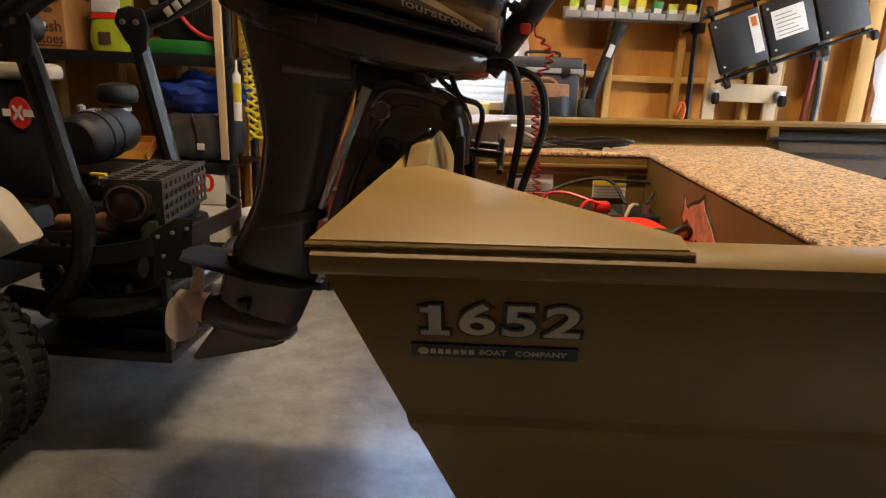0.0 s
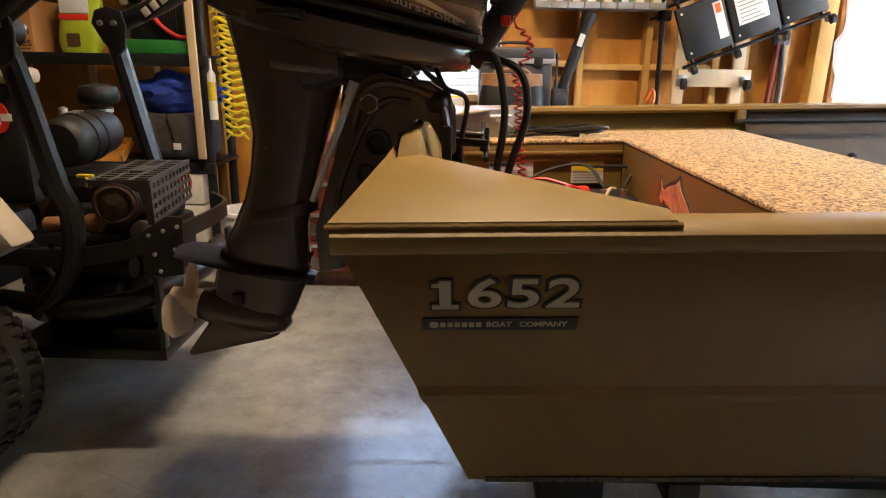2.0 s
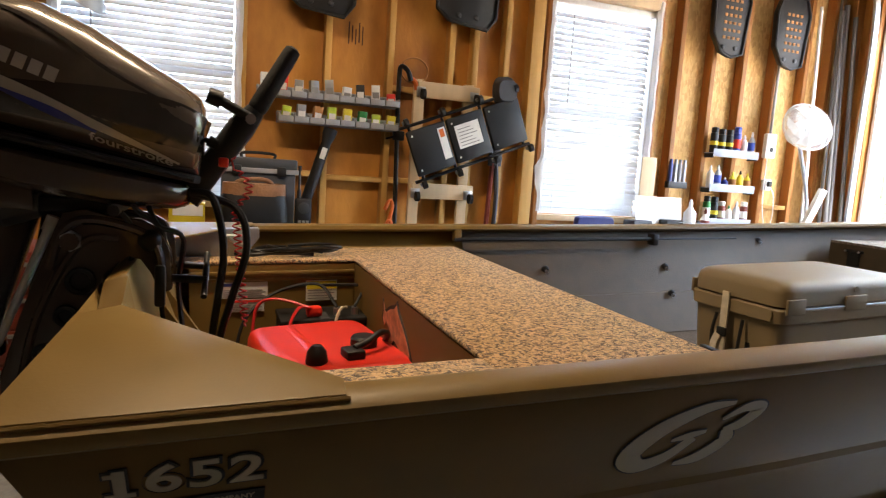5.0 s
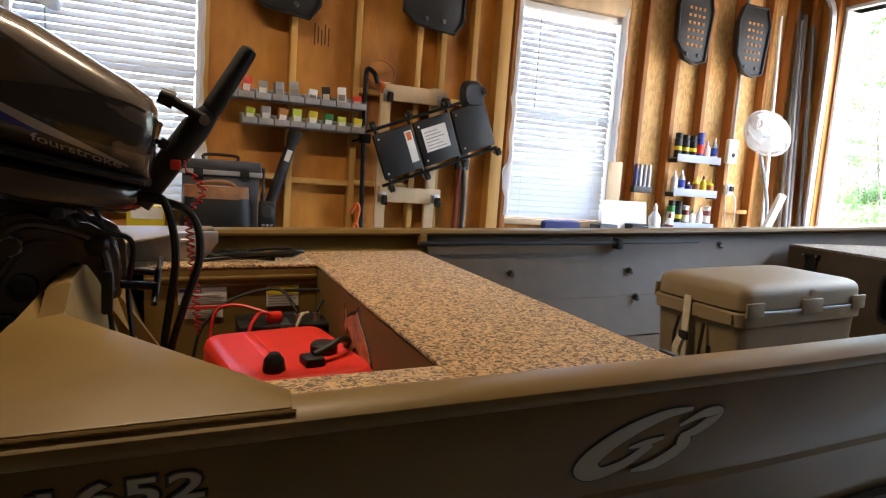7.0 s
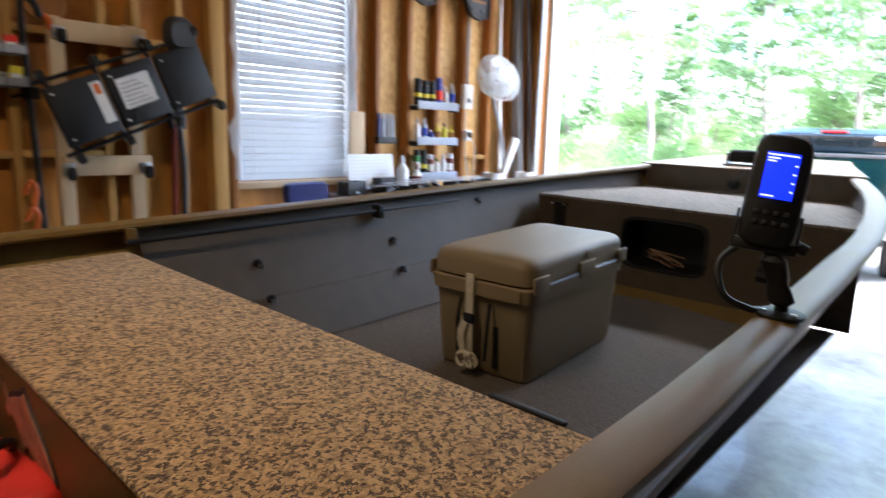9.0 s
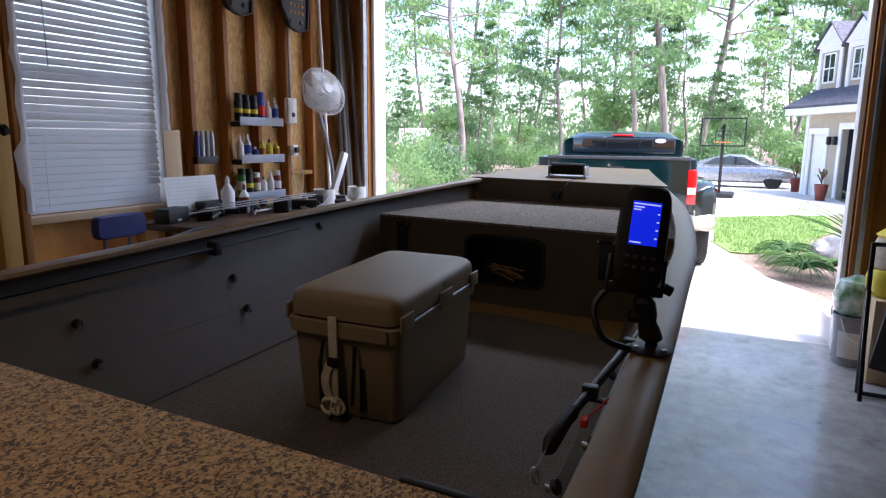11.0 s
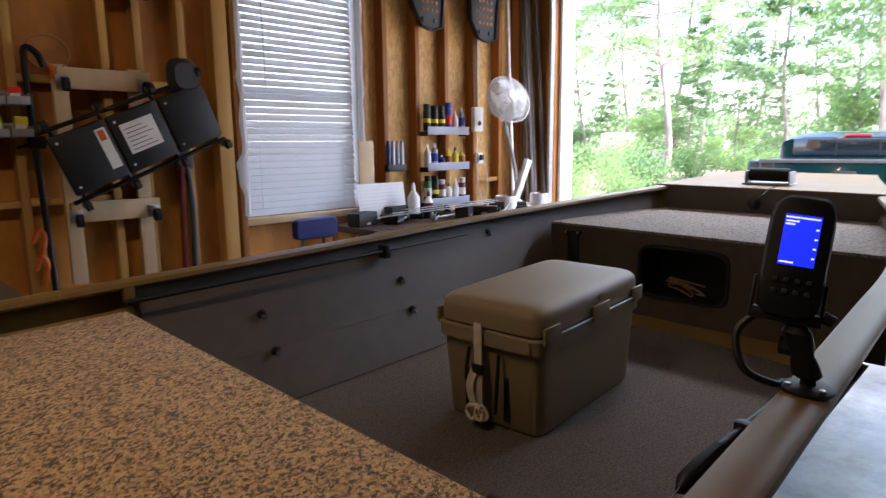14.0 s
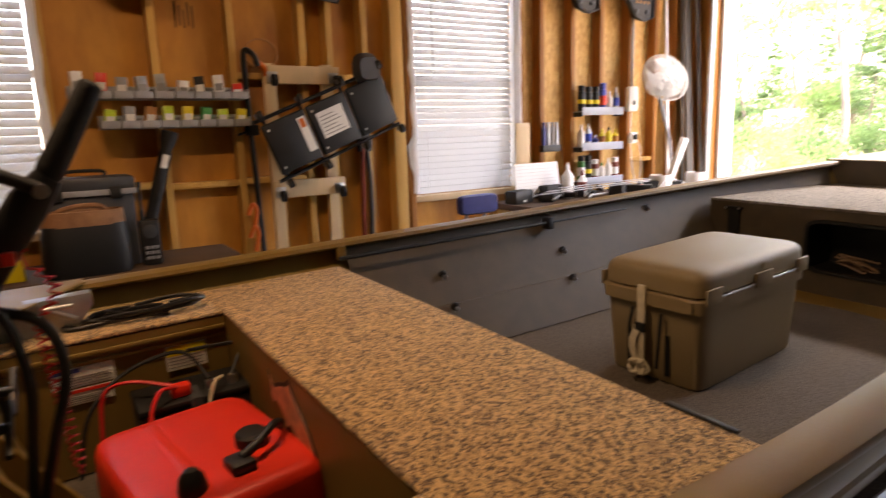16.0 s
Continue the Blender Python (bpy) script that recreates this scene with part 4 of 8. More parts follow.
LEG = ((1.215, -0.675, -0.36, 0.09), (1.13, -0.655, -0.392, 0.084), (1.04, -0.640, -0.422, 0.072), (0.95, -0.630, -0.450, 0.064), (0.86, -0.642, -0.478, 0.058), (0.79, -0.662, -0.497, 0.056), (0.73, -0.690, -0.505, 0.055), (0.685, -0.715, -0.508, 0.058), (0.63, -0.725, -0.505, 0.05))
part("midsection", loft([oval(((a + b) / 2, MY, z), (b - a) / 2, w, 24, 2.6, (1, 0, 0), (0, 1, 0)) for z, a, b, w in LEG]), "motor_dark", motor, "dark glossy midsection")
part("leg_band", loft([oval((-0.578, MY, 0.745), 0.098, 0.064, 24, 2.6, (0.98, 0, 0.2), (0, 1, 0)), oval((-0.576, MY, 0.757), 0.097, 0.066, 24, 2.6, (0.98, 0, 0.2), (0, 1, 0)), oval((-0.572, MY, 0.775), 0.092, 0.060, 24, 2.6, (0.98, 0, 0.2), (0, 1, 0))]), "motor_dark", motor, "raised joint band round the midsection")
# tabs added on the leg in place of trim tabs on the transom behind
for zt in (0.706, 0.619):
    part("anode", loft([oval((-0.497 + 0.012 * k, MY - 0.02, zt + 0.012 - 0.005 * k), 0.012 - 0.003 * k, 0.017 - 0.004 * k, 12, 2.5) for k in range(3)]), "paper", motor, "pale tab on the leg for a transom trim tab")
# the rod's bright window reflection is put into a pale, hardly metallic colour
part("strut_rod", add_rod(rod((-0.383, MY - 0.05, 1.056), (-0.484, MY - 0.05, 0.795), 0.010, 0.008), (-0.376, MY - 0.05, 1.074), (-0.388, MY - 0.05, 1.043), 0.014), mat("pale_chrome", (0.88, 0.88, 0.87), 0.4, 0.15, var=0.03), motor, "chrome support rod coloured pale for its reflection")
part("side_cover", loft([oval((-0.555 + 0.05 * k, MY - 0.088 - 0.006 * (k in (1, 2)), 1.150 - 0.010 * k), 0.012, 0.05 - 0.006 * k, 14, 3, (0, 1, 0), (0, 0, 1)) for k in range(4)]), "motor_dark", motor, "moulded access cover")
part("shoulder", loft([oval((-0.49 + 0.03 * k, MY, 1.092 + 0.004 * k), 0.098 - 0.008 * abs(k - 1), 0.052 - 0.010 * abs(k - 1), 16, 3) for k in range(4)]), "grey_case", motor, "grey shoulder of the midsection")
part("cavitation_plate", loft([oval(Vector((-0.877, MY, 0.662)) + CU * u, w, 0.006 + 0.006 * (u > 0.2), 14, 3, (0, 1, 0), CW) for u, w in ((0.035, 0.02), (0.05, 0.07), (0.12, 0.085), (0.24, 0.080), (0.34, 0.055), (0.39, 0.02))]), "black", motor, "flat anti-ventilation plate")
part("strut", loft([oval(((a + b) / 2, MY, z), (b - a) / 2, w, 20, 2.2, (1, 0, 0), (0, 1, 0)) for z, a, b, w in ((0.655, -0.735, -0.497, 0.04), (0.58, -0.755, -0.515, 0.034), (0.50, -0.775, -0.548, 0.04), (0.45, -0.785, -0.575, 0.036))]), "motor_dark", motor)
part("gearcase", loft([oval(Vector((-0.795, MY, 0.505)) + CU * u, r, r, 20, 2, (0, 1, 0), CW) for u, r in ((0.0, 0.040), (0.03, 0.046), (0.12, 0.050), (0.19, 0.044), (0.225, 0.028), (0.238, 0.006))]), "motor_dark", motor, "bullet-shaped gearcase")
part("skeg", plate([(-0.765, MY - 0.012, 0.475), (-0.565, MY - 0.012, 0.470), (-0.595, MY - 0.012, 0.424), (-0.62, MY - 0.012, 0.412), (-0.831, MY - 0.012, 0.358), (-0.842, MY - 0.012, 0.366)], 0.024, (0, 1, 0), 0.006), "motor_dark", motor, "skeg fin")
part("trim_tab", box((-0.70, MY - 0.052, 0.52), (-0.672, MY - 0.034, 0.55), 0.003), "black", motor, "black water inlet grille")
hub = Vector((-0.815, MY, 0.508))
prop = part("propeller", loft([oval(hub + CU * u, r, r, 18, 2, (0, 1, 0), CW) for u, r in ((-0.065, 0.018), (-0.06, 0.03), (0.0, 0.037), (0.02, 0.04))]), "prop", motor, "three-blade bare alloy propeller")
for k in range(3):
    a0 = radians(70 + 120 * k)
    rings = []
    for i in range(9):
        s = i / 8
        r = 0.03 + 0.088 * s
        wid = 0.055 * math.sin(math.pi * (0.22 + 0.70 * s)) + 0.006
        ring = []
        for v, th in ((-1, 0), (-0.3, 0.003), (0.4, 0.003), (1, 0), (0.4, -0.003), (-0.3, -0.003)):
            ang = a0 + v * wid / max(r, 0.05) * 0.75 + 0.25 * s
            ring.append(hub + CU * (v * wid * 0.55 + th - 0.02) + r * (math.cos(ang) * Vector((0, 1, 0)) + math.sin(ang) * CW))
        rings.append(ring)
    part("blade", loft(rings), "prop", prop)
# clamp bracket over the transom
for y in (MY - 0.105, MY + 0.08):
    outline = [(-0.365, 1.055), (-0.352, 1.088), (-0.305, 1.100), (-0.265, 1.078), (-0.205, 1.080), (-0.165, 1.058), (-0.143, 1.01), (-0.140, 0.925), (-0.165, 0.915), (-0.185, 0.965), (-0.200, 0.996), (-0.228, 1.004), (-0.256, 0.985), (-0.272, 0.93), (-0.285, 0.87), (-0.35, 0.76), (-0.40, 0.645), (-0.462, 0.63), (-0.468, 0.74), (-0.432, 0.86), (-0.392, 0.98)]
    part("clamp_bracket", plate([(x, y, z) for x, z in outline], 0.028, (0, 1, 0), 0.005), "motor_dark", motor, "cast clamp bracket")
    part("bracket_rib", tube(spline([(-0.375, y - 0.002, 0.97), (-0.35, y - 0.002, 1.05), (-0.30, y - 0.002, 1.075), (-0.21, y - 0.002, 1.055), (-0.172, y - 0.002, 1.02), (-0.158, y - 0.002, 0.94)], 6), 0.010), "motor_dark", motor)
    part("bracket_rib", tube(spline([(-0.43, y - 0.002, 0.72), (-0.40, y - 0.002, 0.86), (-0.345, y - 0.002, 0.985), (-0.30, y - 0.002, 1.035), (-0.245, y - 0.002, 1.035)], 6), 0.009), "motor_dark", motor)
    for bx, bz, br in ((-0.318, 0.945, 0.024), (-0.345, 0.87, 0.019), (-0.385, 0.79, 0.017)):
        part("pin_hole", lathe([(br, 0), (br + 0.006, 0.004), (br + 0.004, 0.008), (br - 0.004, 0.006), (br - 0.006, 0.001)], pose(bx, y - 0.001, bz, 90, 0, 0), 16), "black", motor, "ringed tilt pin hole")
    part("clamp_dog", lathe([(0.020, 0), (0.024, 0.006), (0.018, 0.012), (0.010, 0.016)], pose(-0.186, y + 0.0, 1.035, 90, 0, 0), 14), "black_gloss", motor, "round bracket boss")
    part("bolt", rod((-0.335, y - 0.012, 1.03), (-0.335, y + 0.04, 1.03), 0.022, n=6), "steel", motor)
    part("clamp_screw", add_rod(rod((-0.16, y + 0.014, 0.95), (-0.07, y + 0.014, 0.945), 0.009), (-0.075, y - 0.03, 0.915), (-0.07, y + 0.06, 0.972), 0.007), "black_gloss", motor, "clamp screw with a bar handle")
part("swivel_bracket", add_rod(rod((-0.372, MY, 1.10), (-0.452, MY, 0.62), 0.034, 0.030), (-0.335, MY - 0.13, 1.03), (-0.335, MY + 0.13, 1.03), 0.018), "motor_dark", motor, "swivel tube and tilt pin")
part("steering_arm", loft([oval((x, MY, z), 0.05, 0.018, 12, 3) for x, z in ((-0.44, 1.12), (-0.30, 1.15), (-0.19, 1.135), (-0.12, 1.12))]), "black", motor)
part("steering_bracket", boxes(((-0.455, MY - 0.07, 1.085), (-0.25, MY + 0.07, 1.118)), ((-0.30, MY - 0.05, 1.10), (-0.23, MY + 0.05, 1.135)), bevel=0.008), "black", motor, "black steering bracket")
part("tilt_lever", box((-0.172, MY - 0.17, 0.90), (-0.150, MY - 0.155, 0.99), 0.006), "black", motor, "black tilt lever")
part("cross_tube", rod((-0.25, MY - 0.16, 1.10), (-0.25, MY + 0.16, 1.10), 0.012), "black", motor)
for k, (x, z) in enumerate(((-0.30, 1.155), (-0.24, 1.15), (-0.20, 1.14))):
    part("hose", tube(spline([(x, MY - 0.09, z), (x + 0.03, MY - 0.12, z - 0.03 - 0.02 * k), (x + 0.08, MY - 0.1, z - 0.10), (x + 0.07, MY - 0.05, z - 0.22), (x + 0.09, MY - 0.04, z - 0.4)], 6), 0.006, 6), "black", motor)
# tiller
till = part("tiller_arm", loft([oval(p, a, b, 14, 3.5, (0, 1, 0), (0.82, 0, -0.57)) for p, a, b in (((-0.12, MY - 0.03, 1.125), 0.03, 0.035), ((-0.05, MY - 0.03, 1.22), 0.028, 0.03), ((0.0, MY - 0.03, 1.295), 0.028, 0.032), ((0.03, MY - 0.03, 1.335), 0.022, 0.022))]), "black", motor, "black tiller arm")
part("grip", loft([oval(Vector((0.028, MY - 0.03, 1.330)).lerp(Vector((0.113, MY - 0.03, 1.487)), s), r, r, 14, 2, (0, 1, 0), (0.88, 0, -0.476)) for s, r in ((0, 0.016), (0.06, 0.022), (0.12, 0.023), (0.9, 0.020), (0.97, 0.018), (1.0, 0.010))]), "rubber", till, "ribbed black rubber twist grip")
part("shift_lever", add_rod(rod((0.02, MY - 0.055, 1.315), (-0.055, MY - 0.065, 1.352), 0.011), (-0.045, MY - 0.066, 1.348), (-0.075, MY - 0.067, 1.358), 0.019, 0.017), "black", till, "black shift lever with a round knob")
part("bolt", rod((0.018, MY - 0.07, 1.313), (0.018, MY + 0.0, 1.313), 0.012, n=10), "steel", till)
part("cowl_knob", add_rod(rod((-0.095, MY - 0.06, 1.265), (-0.068, MY - 0.06, 1.255), 0.006), (-0.072, MY - 0.06, 1.258), (-0.055, MY - 0.06, 1.25), 0.012), "black", motor, "black starter knob")
part("stop_switch", box((-0.05, MY - 0.075, 1.20), (-0.028, MY - 0.055, 1.222), 0.004), "red", till, "red stop switch")
coil = []
for i in range(26 * 8):
    s = i / (26 * 8)
    base = Vector((-0.022, MY - 0.075, 1.205)).lerp(Vector((0.018, MY - 0.08, 0.83)), s) + Vector((0.035 * math.sin(min(1, s * 4) * math.pi) * (s < 0.25), 0, 0.02 * (s < 0.02)))
    r = 0.0085 if s < 0.93 else 0.0085 * (1 - s) / 0.07
    coil.append(base + Vector((r * math.cos(i * 2 * math.pi / 8), r * math.sin(i * 2 * math.pi / 8), 0)))
part("safety_cord", tube(coil, 0.0022, 5), "red_rubber", till, "coiled red safety cord")
for dx, drop in ((0.0, 0.0), (0.05, 0.02)):
    part("cable", tube(spline([(-0.11, MY - 0.06, 1.14), (-0.06 + dx, MY - 0.09, 1.13 - drop), (-0.035 + dx, MY - 0.10, 1.02), (-0.045 + dx * 0.6, MY - 0.09, 0.90), (-0.055 + dx * 0.3, MY - 0.05, 0.78), (-0.03, MY + 0.05, 0.66)], 8), 0.0088, 8), "black", motor, "thick black control cable")

# ---- things in the boat ----
tank = thing("fuel_tank", "red plastic portable fuel tank in the stern well", "fuel tank", BOAT @ pose(0.235, 0.985, -0.468, 0, 0, 8))
part("body", loft([oval((0, 0, z), w, d, 44, 9, (1, 0, 0), (0, 1, 0)) for z, w, d in ((0, 0.16, 0.215), (0.012, 0.178, 0.232), (0.10, 0.182, 0.237), (0.108, 0.178, 0.233), (0.116, 0.182, 0.237), (0.212, 0.178, 0.233), (0.230, 0.172, 0.227), (0.238, 0.162, 0.217), (0.240, 0.14, 0.195))]), "red", tank, "bright red moulded tank body")
part("ridge", loft([oval((-0.055, y, 0.236), 0.016 - 0.004 * (abs(y) > 0.19), 0.007 - 0.004 * (abs(y) > 0.19), 14, 2.5, (1, 0, 0), (0, 0, 1)) for y in (-0.20, -0.18, 0.0, 0.18, 0.20)]), "red", tank, "soft moulded ridge")
part("fuel_cap", lathe([(0.034, 0.235), (0.036, 0.243), (0.036, 0.262), (0.030, 0.268), (0.001, 0.269)], pose(0.085, -0.06, 0), 18), "black", tank, "black screw fuel cap")
part("gauge_cap", lathe([(0.026, 0.235), (0.028, 0.245), (0.024, 0.27), (0.012, 0.285), (0.001, 0.288)], pose(-0.075, -0.155, 0), 16), "black", tank, "black vented cap")
part("pickup", add_rod(add_box(bmesh.new(), (0.0, -0.17, 0.238), (0.05, -0.11, 0.262), 0.006), (0.03, -0.14, 0.262), (0.075, -0.13, 0.275), 0.010), "black", tank, "black fuel pickup fitting")
part("fuel_hose", tube(spline([(0.07, -0.13, 0.273), (0.12, -0.10, 0.285), (0.155, -0.06, 0.26), (0.163, 0.02, 0.20), (0.165, 0.12, 0.12)], 8), 0.0085), "black", tank, "black rubber fuel hose")
bat = thing("battery", "black marine battery with red terminal cover", "battery", BOAT @ pose(0.30, 1.385, -0.468))
part("case", box((-0.155, -0.085, 0), (0.155, 0.085, 0.20), 0.008), "black", bat)
part("lid", box((-0.157, -0.087, 0.201), (0.157, 0.087, 0.222), 0.006), "black", bat)
part("terminal_cover", box((-0.07, -0.06, 0.222), (-0.02, -0.02, 0.255), 0.008), "red", bat, "red plastic terminal cover")
for x in (0.03, 0.09):
    part("terminal", rod((x, -0.04, 0.222), (x, -0.04, 0.246), 0.012), "steel", bat, "steel terminal post")
part("strap", box((-0.03, -0.092, 0.0), (0.0, 0.0, 0.226), 0.003), "grey_case", bat)
for k, (c, pts) in enumerate((("red_rubber", [(-0.05, -0.05, 0.25), (-0.10, -0.08, 0.26), (-0.13, -0.12, 0.20), (-0.06, -0.16, 0.19)]), ("red_rubber", [(-0.06, -0.03, 0.25), (-0.16, 0.02, 0.27), (-0.22, 0.04, 0.24), (-0.24, 0.02, 0.12)]), ("black", [(0.03, -0.04, 0.25), (-0.02, 0.05, 0.31), (-0.16, 0.07, 0.28), (-0.26, 0.03, 0.20), (-0.3, 0.0, 0.05)]), ("strap", [(0.06, -0.05, 0.25), (0.03, -0.09, 0.25), (0.0, -0.12, 0.18)]), ("black", [(0.09, -0.04, 0.25), (0.13, 0.02, 0.29), (0.12, 0.06, 0.30), (0.0, 0.08, 0.3)]))):
    part("cable", tube(spline(pts, 8), 0.0055, 6), c, bat)
for x0, x1, z0, z1, bands in ((-0.03, 0.12, -0.212, -0.158, ("paper", "navy")), (-0.01, 0.108, -0.26, -0.217, ("paper", "red")), (0.25, 0.358, -0.230, -0.158, ("paper", "yellow"))):
    lb = thing("warning_label", "white printed warning label on the well wall", "label", BOAT, group="warning labels")
    part("sheet", box((x0, WY1 - 0.002, z0), (x1, WY1 + 0.0015, z1)), "paper", lb)
    hh = (z1 - z0)
    part("band", box((x0 + 0.002, WY1 - 0.0034, z1 - hh * (0.42 if bands[1] == "yellow" else 0.24)), (x1 - (0.002 if bands[1] != "navy" else 0.08), WY1 - 0.002, z1 - 0.002)), bands[1], lb)
    for i in range(4):
        zz = z0 + hh * (0.1 + 0.13 * i)
        part("print", box((x0 + 0.006, WY1 - 0.003, zz), (x1 - 0.008 - 0.01 * (i % 2), WY1 - 0.002, zz + hh * 0.035)), "ink", lb)
fish = thing("fish_sticker", "copper-brown leaping fish sticker on the well wall", "sticker", BOAT)
fpts = [(1.09, -0.125), (1.075, -0.15), (1.055, -0.155), (1.03, -0.14), (1.0, -0.128), (0.965, -0.118), (0.94, -0.10), (0.925, -0.122), (0.90, -0.14), (0.86, -0.165), (0.82, -0.20), (0.80, -0.225), (0.80, -0.25), (0.84, -0.25), (0.90, -0.24), (0.96, -0.225), (0.985, -0.245), (0.995, -0.215), (1.02, -0.20), (1.05, -0.185), (1.075, -0.205), (1.095, -0.185), (1.085, -0.16)]
fpts = [(0.94 + (y - 0.94) * 0.92, -0.192 + (z + 0.185) * 0.82) for y, z in fpts]
fc = Vector((0.94, -0.192))
part("outline", plate([(WX + 0.0015, fc.x + (y - fc.x) * 1.10, fc.y + (z - fc.y) * 1.2) for y, z in fpts], 0.0025, (-1, 0, 0)), "black_decal", fish, "black outline")
part("figure", plate([(WX - 0.0008, y, z) for y, z in fpts], 0.0016, (-1, 0, 0)), mat("copper_print", (0.72, 0.33, 0.17), 0.5, var=0.25, scale=40), fish)
ck = thing("cooler", "tan rotomoulded cooler with a cream tie-down strap", "cooler", BOAT @ pose(1.968, 0.988, -0.468, 0, 0, 3.6) @ Matrix.Diagonal((1, 1, 1.045, 1)))
L, Wd = 0.335, 0.192
part("body", loft([oval((0, 0, z), a, b, 40, 14, (1, 0, 0), (0, 1, 0)) for z, a, b in ((0.004, L - 0.036, Wd - 0.022), (0.012, L - 0.03, Wd - 0.018), (0.25, L - 0.014, Wd - 0.008), (0.255, L - 0.003, Wd + 0.003), (0.295, L, Wd + 0.006), (0.30, L - 0.003, Wd + 0.003))]), "cooler", ck, "tan moulded cooler body")
part("lid", loft([oval((0, 0, z), a, b, 44, 10, (1, 0, 0), (0, 1, 0)) for z, a, b in ((0.304, L - 0.010, Wd - 0.004), (0.307, L - 0.004, Wd + 0.002), (0.350, L - 0.005, Wd + 0.001), (0.366, L - 0.009, Wd - 0.003), (0.376, L - 0.018, Wd - 0.012), (0.382, L - 0.032, Wd - 0.026), (0.385, L - 0.055, Wd - 0.05), (0.386, L - 0.09, Wd - 0.08))]), "cooler", ck, "tan cooler lid with rounded edges")
for y in (-0.11, 0.11):
    for x in (-0.24, 0.24):
        part("foot", box((x - 0.05, y - 0.04, 0.0), (x + 0.05, y + 0.04, 0.024), 0.006), "cooler", ck)
for x0, x1 in ((-0.318, -0.232), (-0.035, 0.075), (0.248, 0.322)):
    part("hinge_tab", box((x0, -Wd - 0.0105, 0.286), (x1, -Wd - 0.0015, 0.334), 0.003), "cooler", ck, "tan moulded hinge tab")
    part("hinge_tab", box((x0, Wd + 0.0015, 0.286), (x1, Wd + 0.0105, 0.334), 0.003), "cooler", ck)
for x0, x1 in ((-0.232, -0.035), (0.075, 0.248)):
    part("hinge_pin", rod((x0, -Wd - 0.005, 0.3005), (x1, -Wd - 0.005, 0.3005), 0.003, n=8), "alloy", ck, "steel hinge pin")
part("lid_notch", lathe([(0.010, 0), (0.012, 0.004), (0.007, 0.004)], pose(0.02, -Wd - 0.001, 0.352, 90, 0, 0), 14), "cooler", ck)
part("side_recess", box((-L + 0.020, -0.075, 0.03), (-L + 0.0225, -0.055, 0.235), 0.001), "black", ck, "dark handle slot")
part("side_recess", box((-L + 0.020, 0.075, 0.03), (-L + 0.0225, 0.092, 0.235), 0.001), "black", ck, "dark handle slot")
part("rim", loft([oval((-L + 0.006 - k * 0.012, 0, 0.278), 0.165, 0.02, 16, 8) for k in (0, 1)]), "cooler", ck)
for y in (-0.055, 0.055):
    part("rope_handle", tube(spline([(-L - 0.002, y, 0.24), (-L - 0.016, y * 1.05, 0.16), (-L - 0.008, y * 0.8, 0.06)], 6), 0.006), "black", ck)
part("strap", box((-L - 0.017, -0.002, 0.065), (-L - 0.010, 0.028, 0.322), 0.002), "strap", ck, "cream webbing strap with a buckle")
part("buckle", boxes(((-L - 0.024, -0.006, 0.17), (-L - 0.014, 0.032, 0.20)), bevel=0.003), "black", ck)
part("strap_tail", sweep(spline([(-L - 0.02, 0.02, 0.19), (-L - 0.03, 0.035, 0.13), (-L - 0.022, 0.02, 0.06)], 5), [(-.013, -.001), (.013, -.001), (.013, .001), (-.013, .001)], up=(1, 0, 0)), "strap", ck)
kn = []
for i in range(60):
    a = i * 0.45
    kn.append((-L - 0.022 + 0.012 * math.sin(a * 1.7), 0.012 + 0.038 * math.sin(a) * math.cos(a * 0.31), 0.055 + 0.022 * math.cos(a * 1.3)))
part("strap_knot", tube(kn, 0.0055, 6), "strap", ck, "knotted loose strap end")
rp = thing("rope_bundle", "tangled tan rope in the bow storage pocket", "rope", BOAT)
for k in range(2):
    part("strand", tube(spline([(BX + 0.08 + 0.03 * k + 0.03 * math.sin(i * 2.2), 0.985 + (0.075 + 0.03 * k) * math.sin(i * 2.0 + k * 1.1), PK[2] + 0.035 + 0.028 * math.cos(i * 1.55 + k)) for i in range(9)], 7), 0.0042, 6), "rope", rp)
# fish finder on the gunwale
SX, SY = 1.385, 0.048
ff = thing("fish_finder", "black fish finder with a lit blue screen on a ball mount", "fish finder", BOAT @ pose(SX, SY, 0.004))
part("mount_plate", lathe([(0.038, 0.0), (0.040, 0.003), (0.040, 0.008), (0.034, 0.011), (0.012, 0.013), (0.010, 0.03)], None, 24), "black", ff, "round black mount plate")
for k in range(3):
    part("screw", lathe([(0.005, 0.010), (0.005, 0.0135), (0.001, 0.0145)], pose(0.029 * math.cos(k * 2.1), 0.029 * math.sin(k * 2.1), 0), 8), "steel", ff)
part("ball_arm", loft([oval((-0.26 * (z - 0.022), 0.2 * (z - 0.022), z), a, b, 14, 3, (1, 0, 0), (0, 1, 0)) for z, a, b in ((0.022, 0.012, 0.012), (0.03, 0.019, 0.022), (0.05, 0.017, 0.02), (0.065, 0.014, 0.016), (0.08, 0.017, 0.02), (0.105, 0.018, 0.021), (0.118, 0.01, 0.012))]), "black", ff, "black double ball arm")
part("arm_knob", rod((0, 0.018, 0.07), (0, 0.045, 0.07), 0.016, n=8), "black", ff)
HM = pose(-0.036, 0.034, 0.120, -12, 6, -72) @ Matrix.Diagonal((0.88, 1, 1, 1))
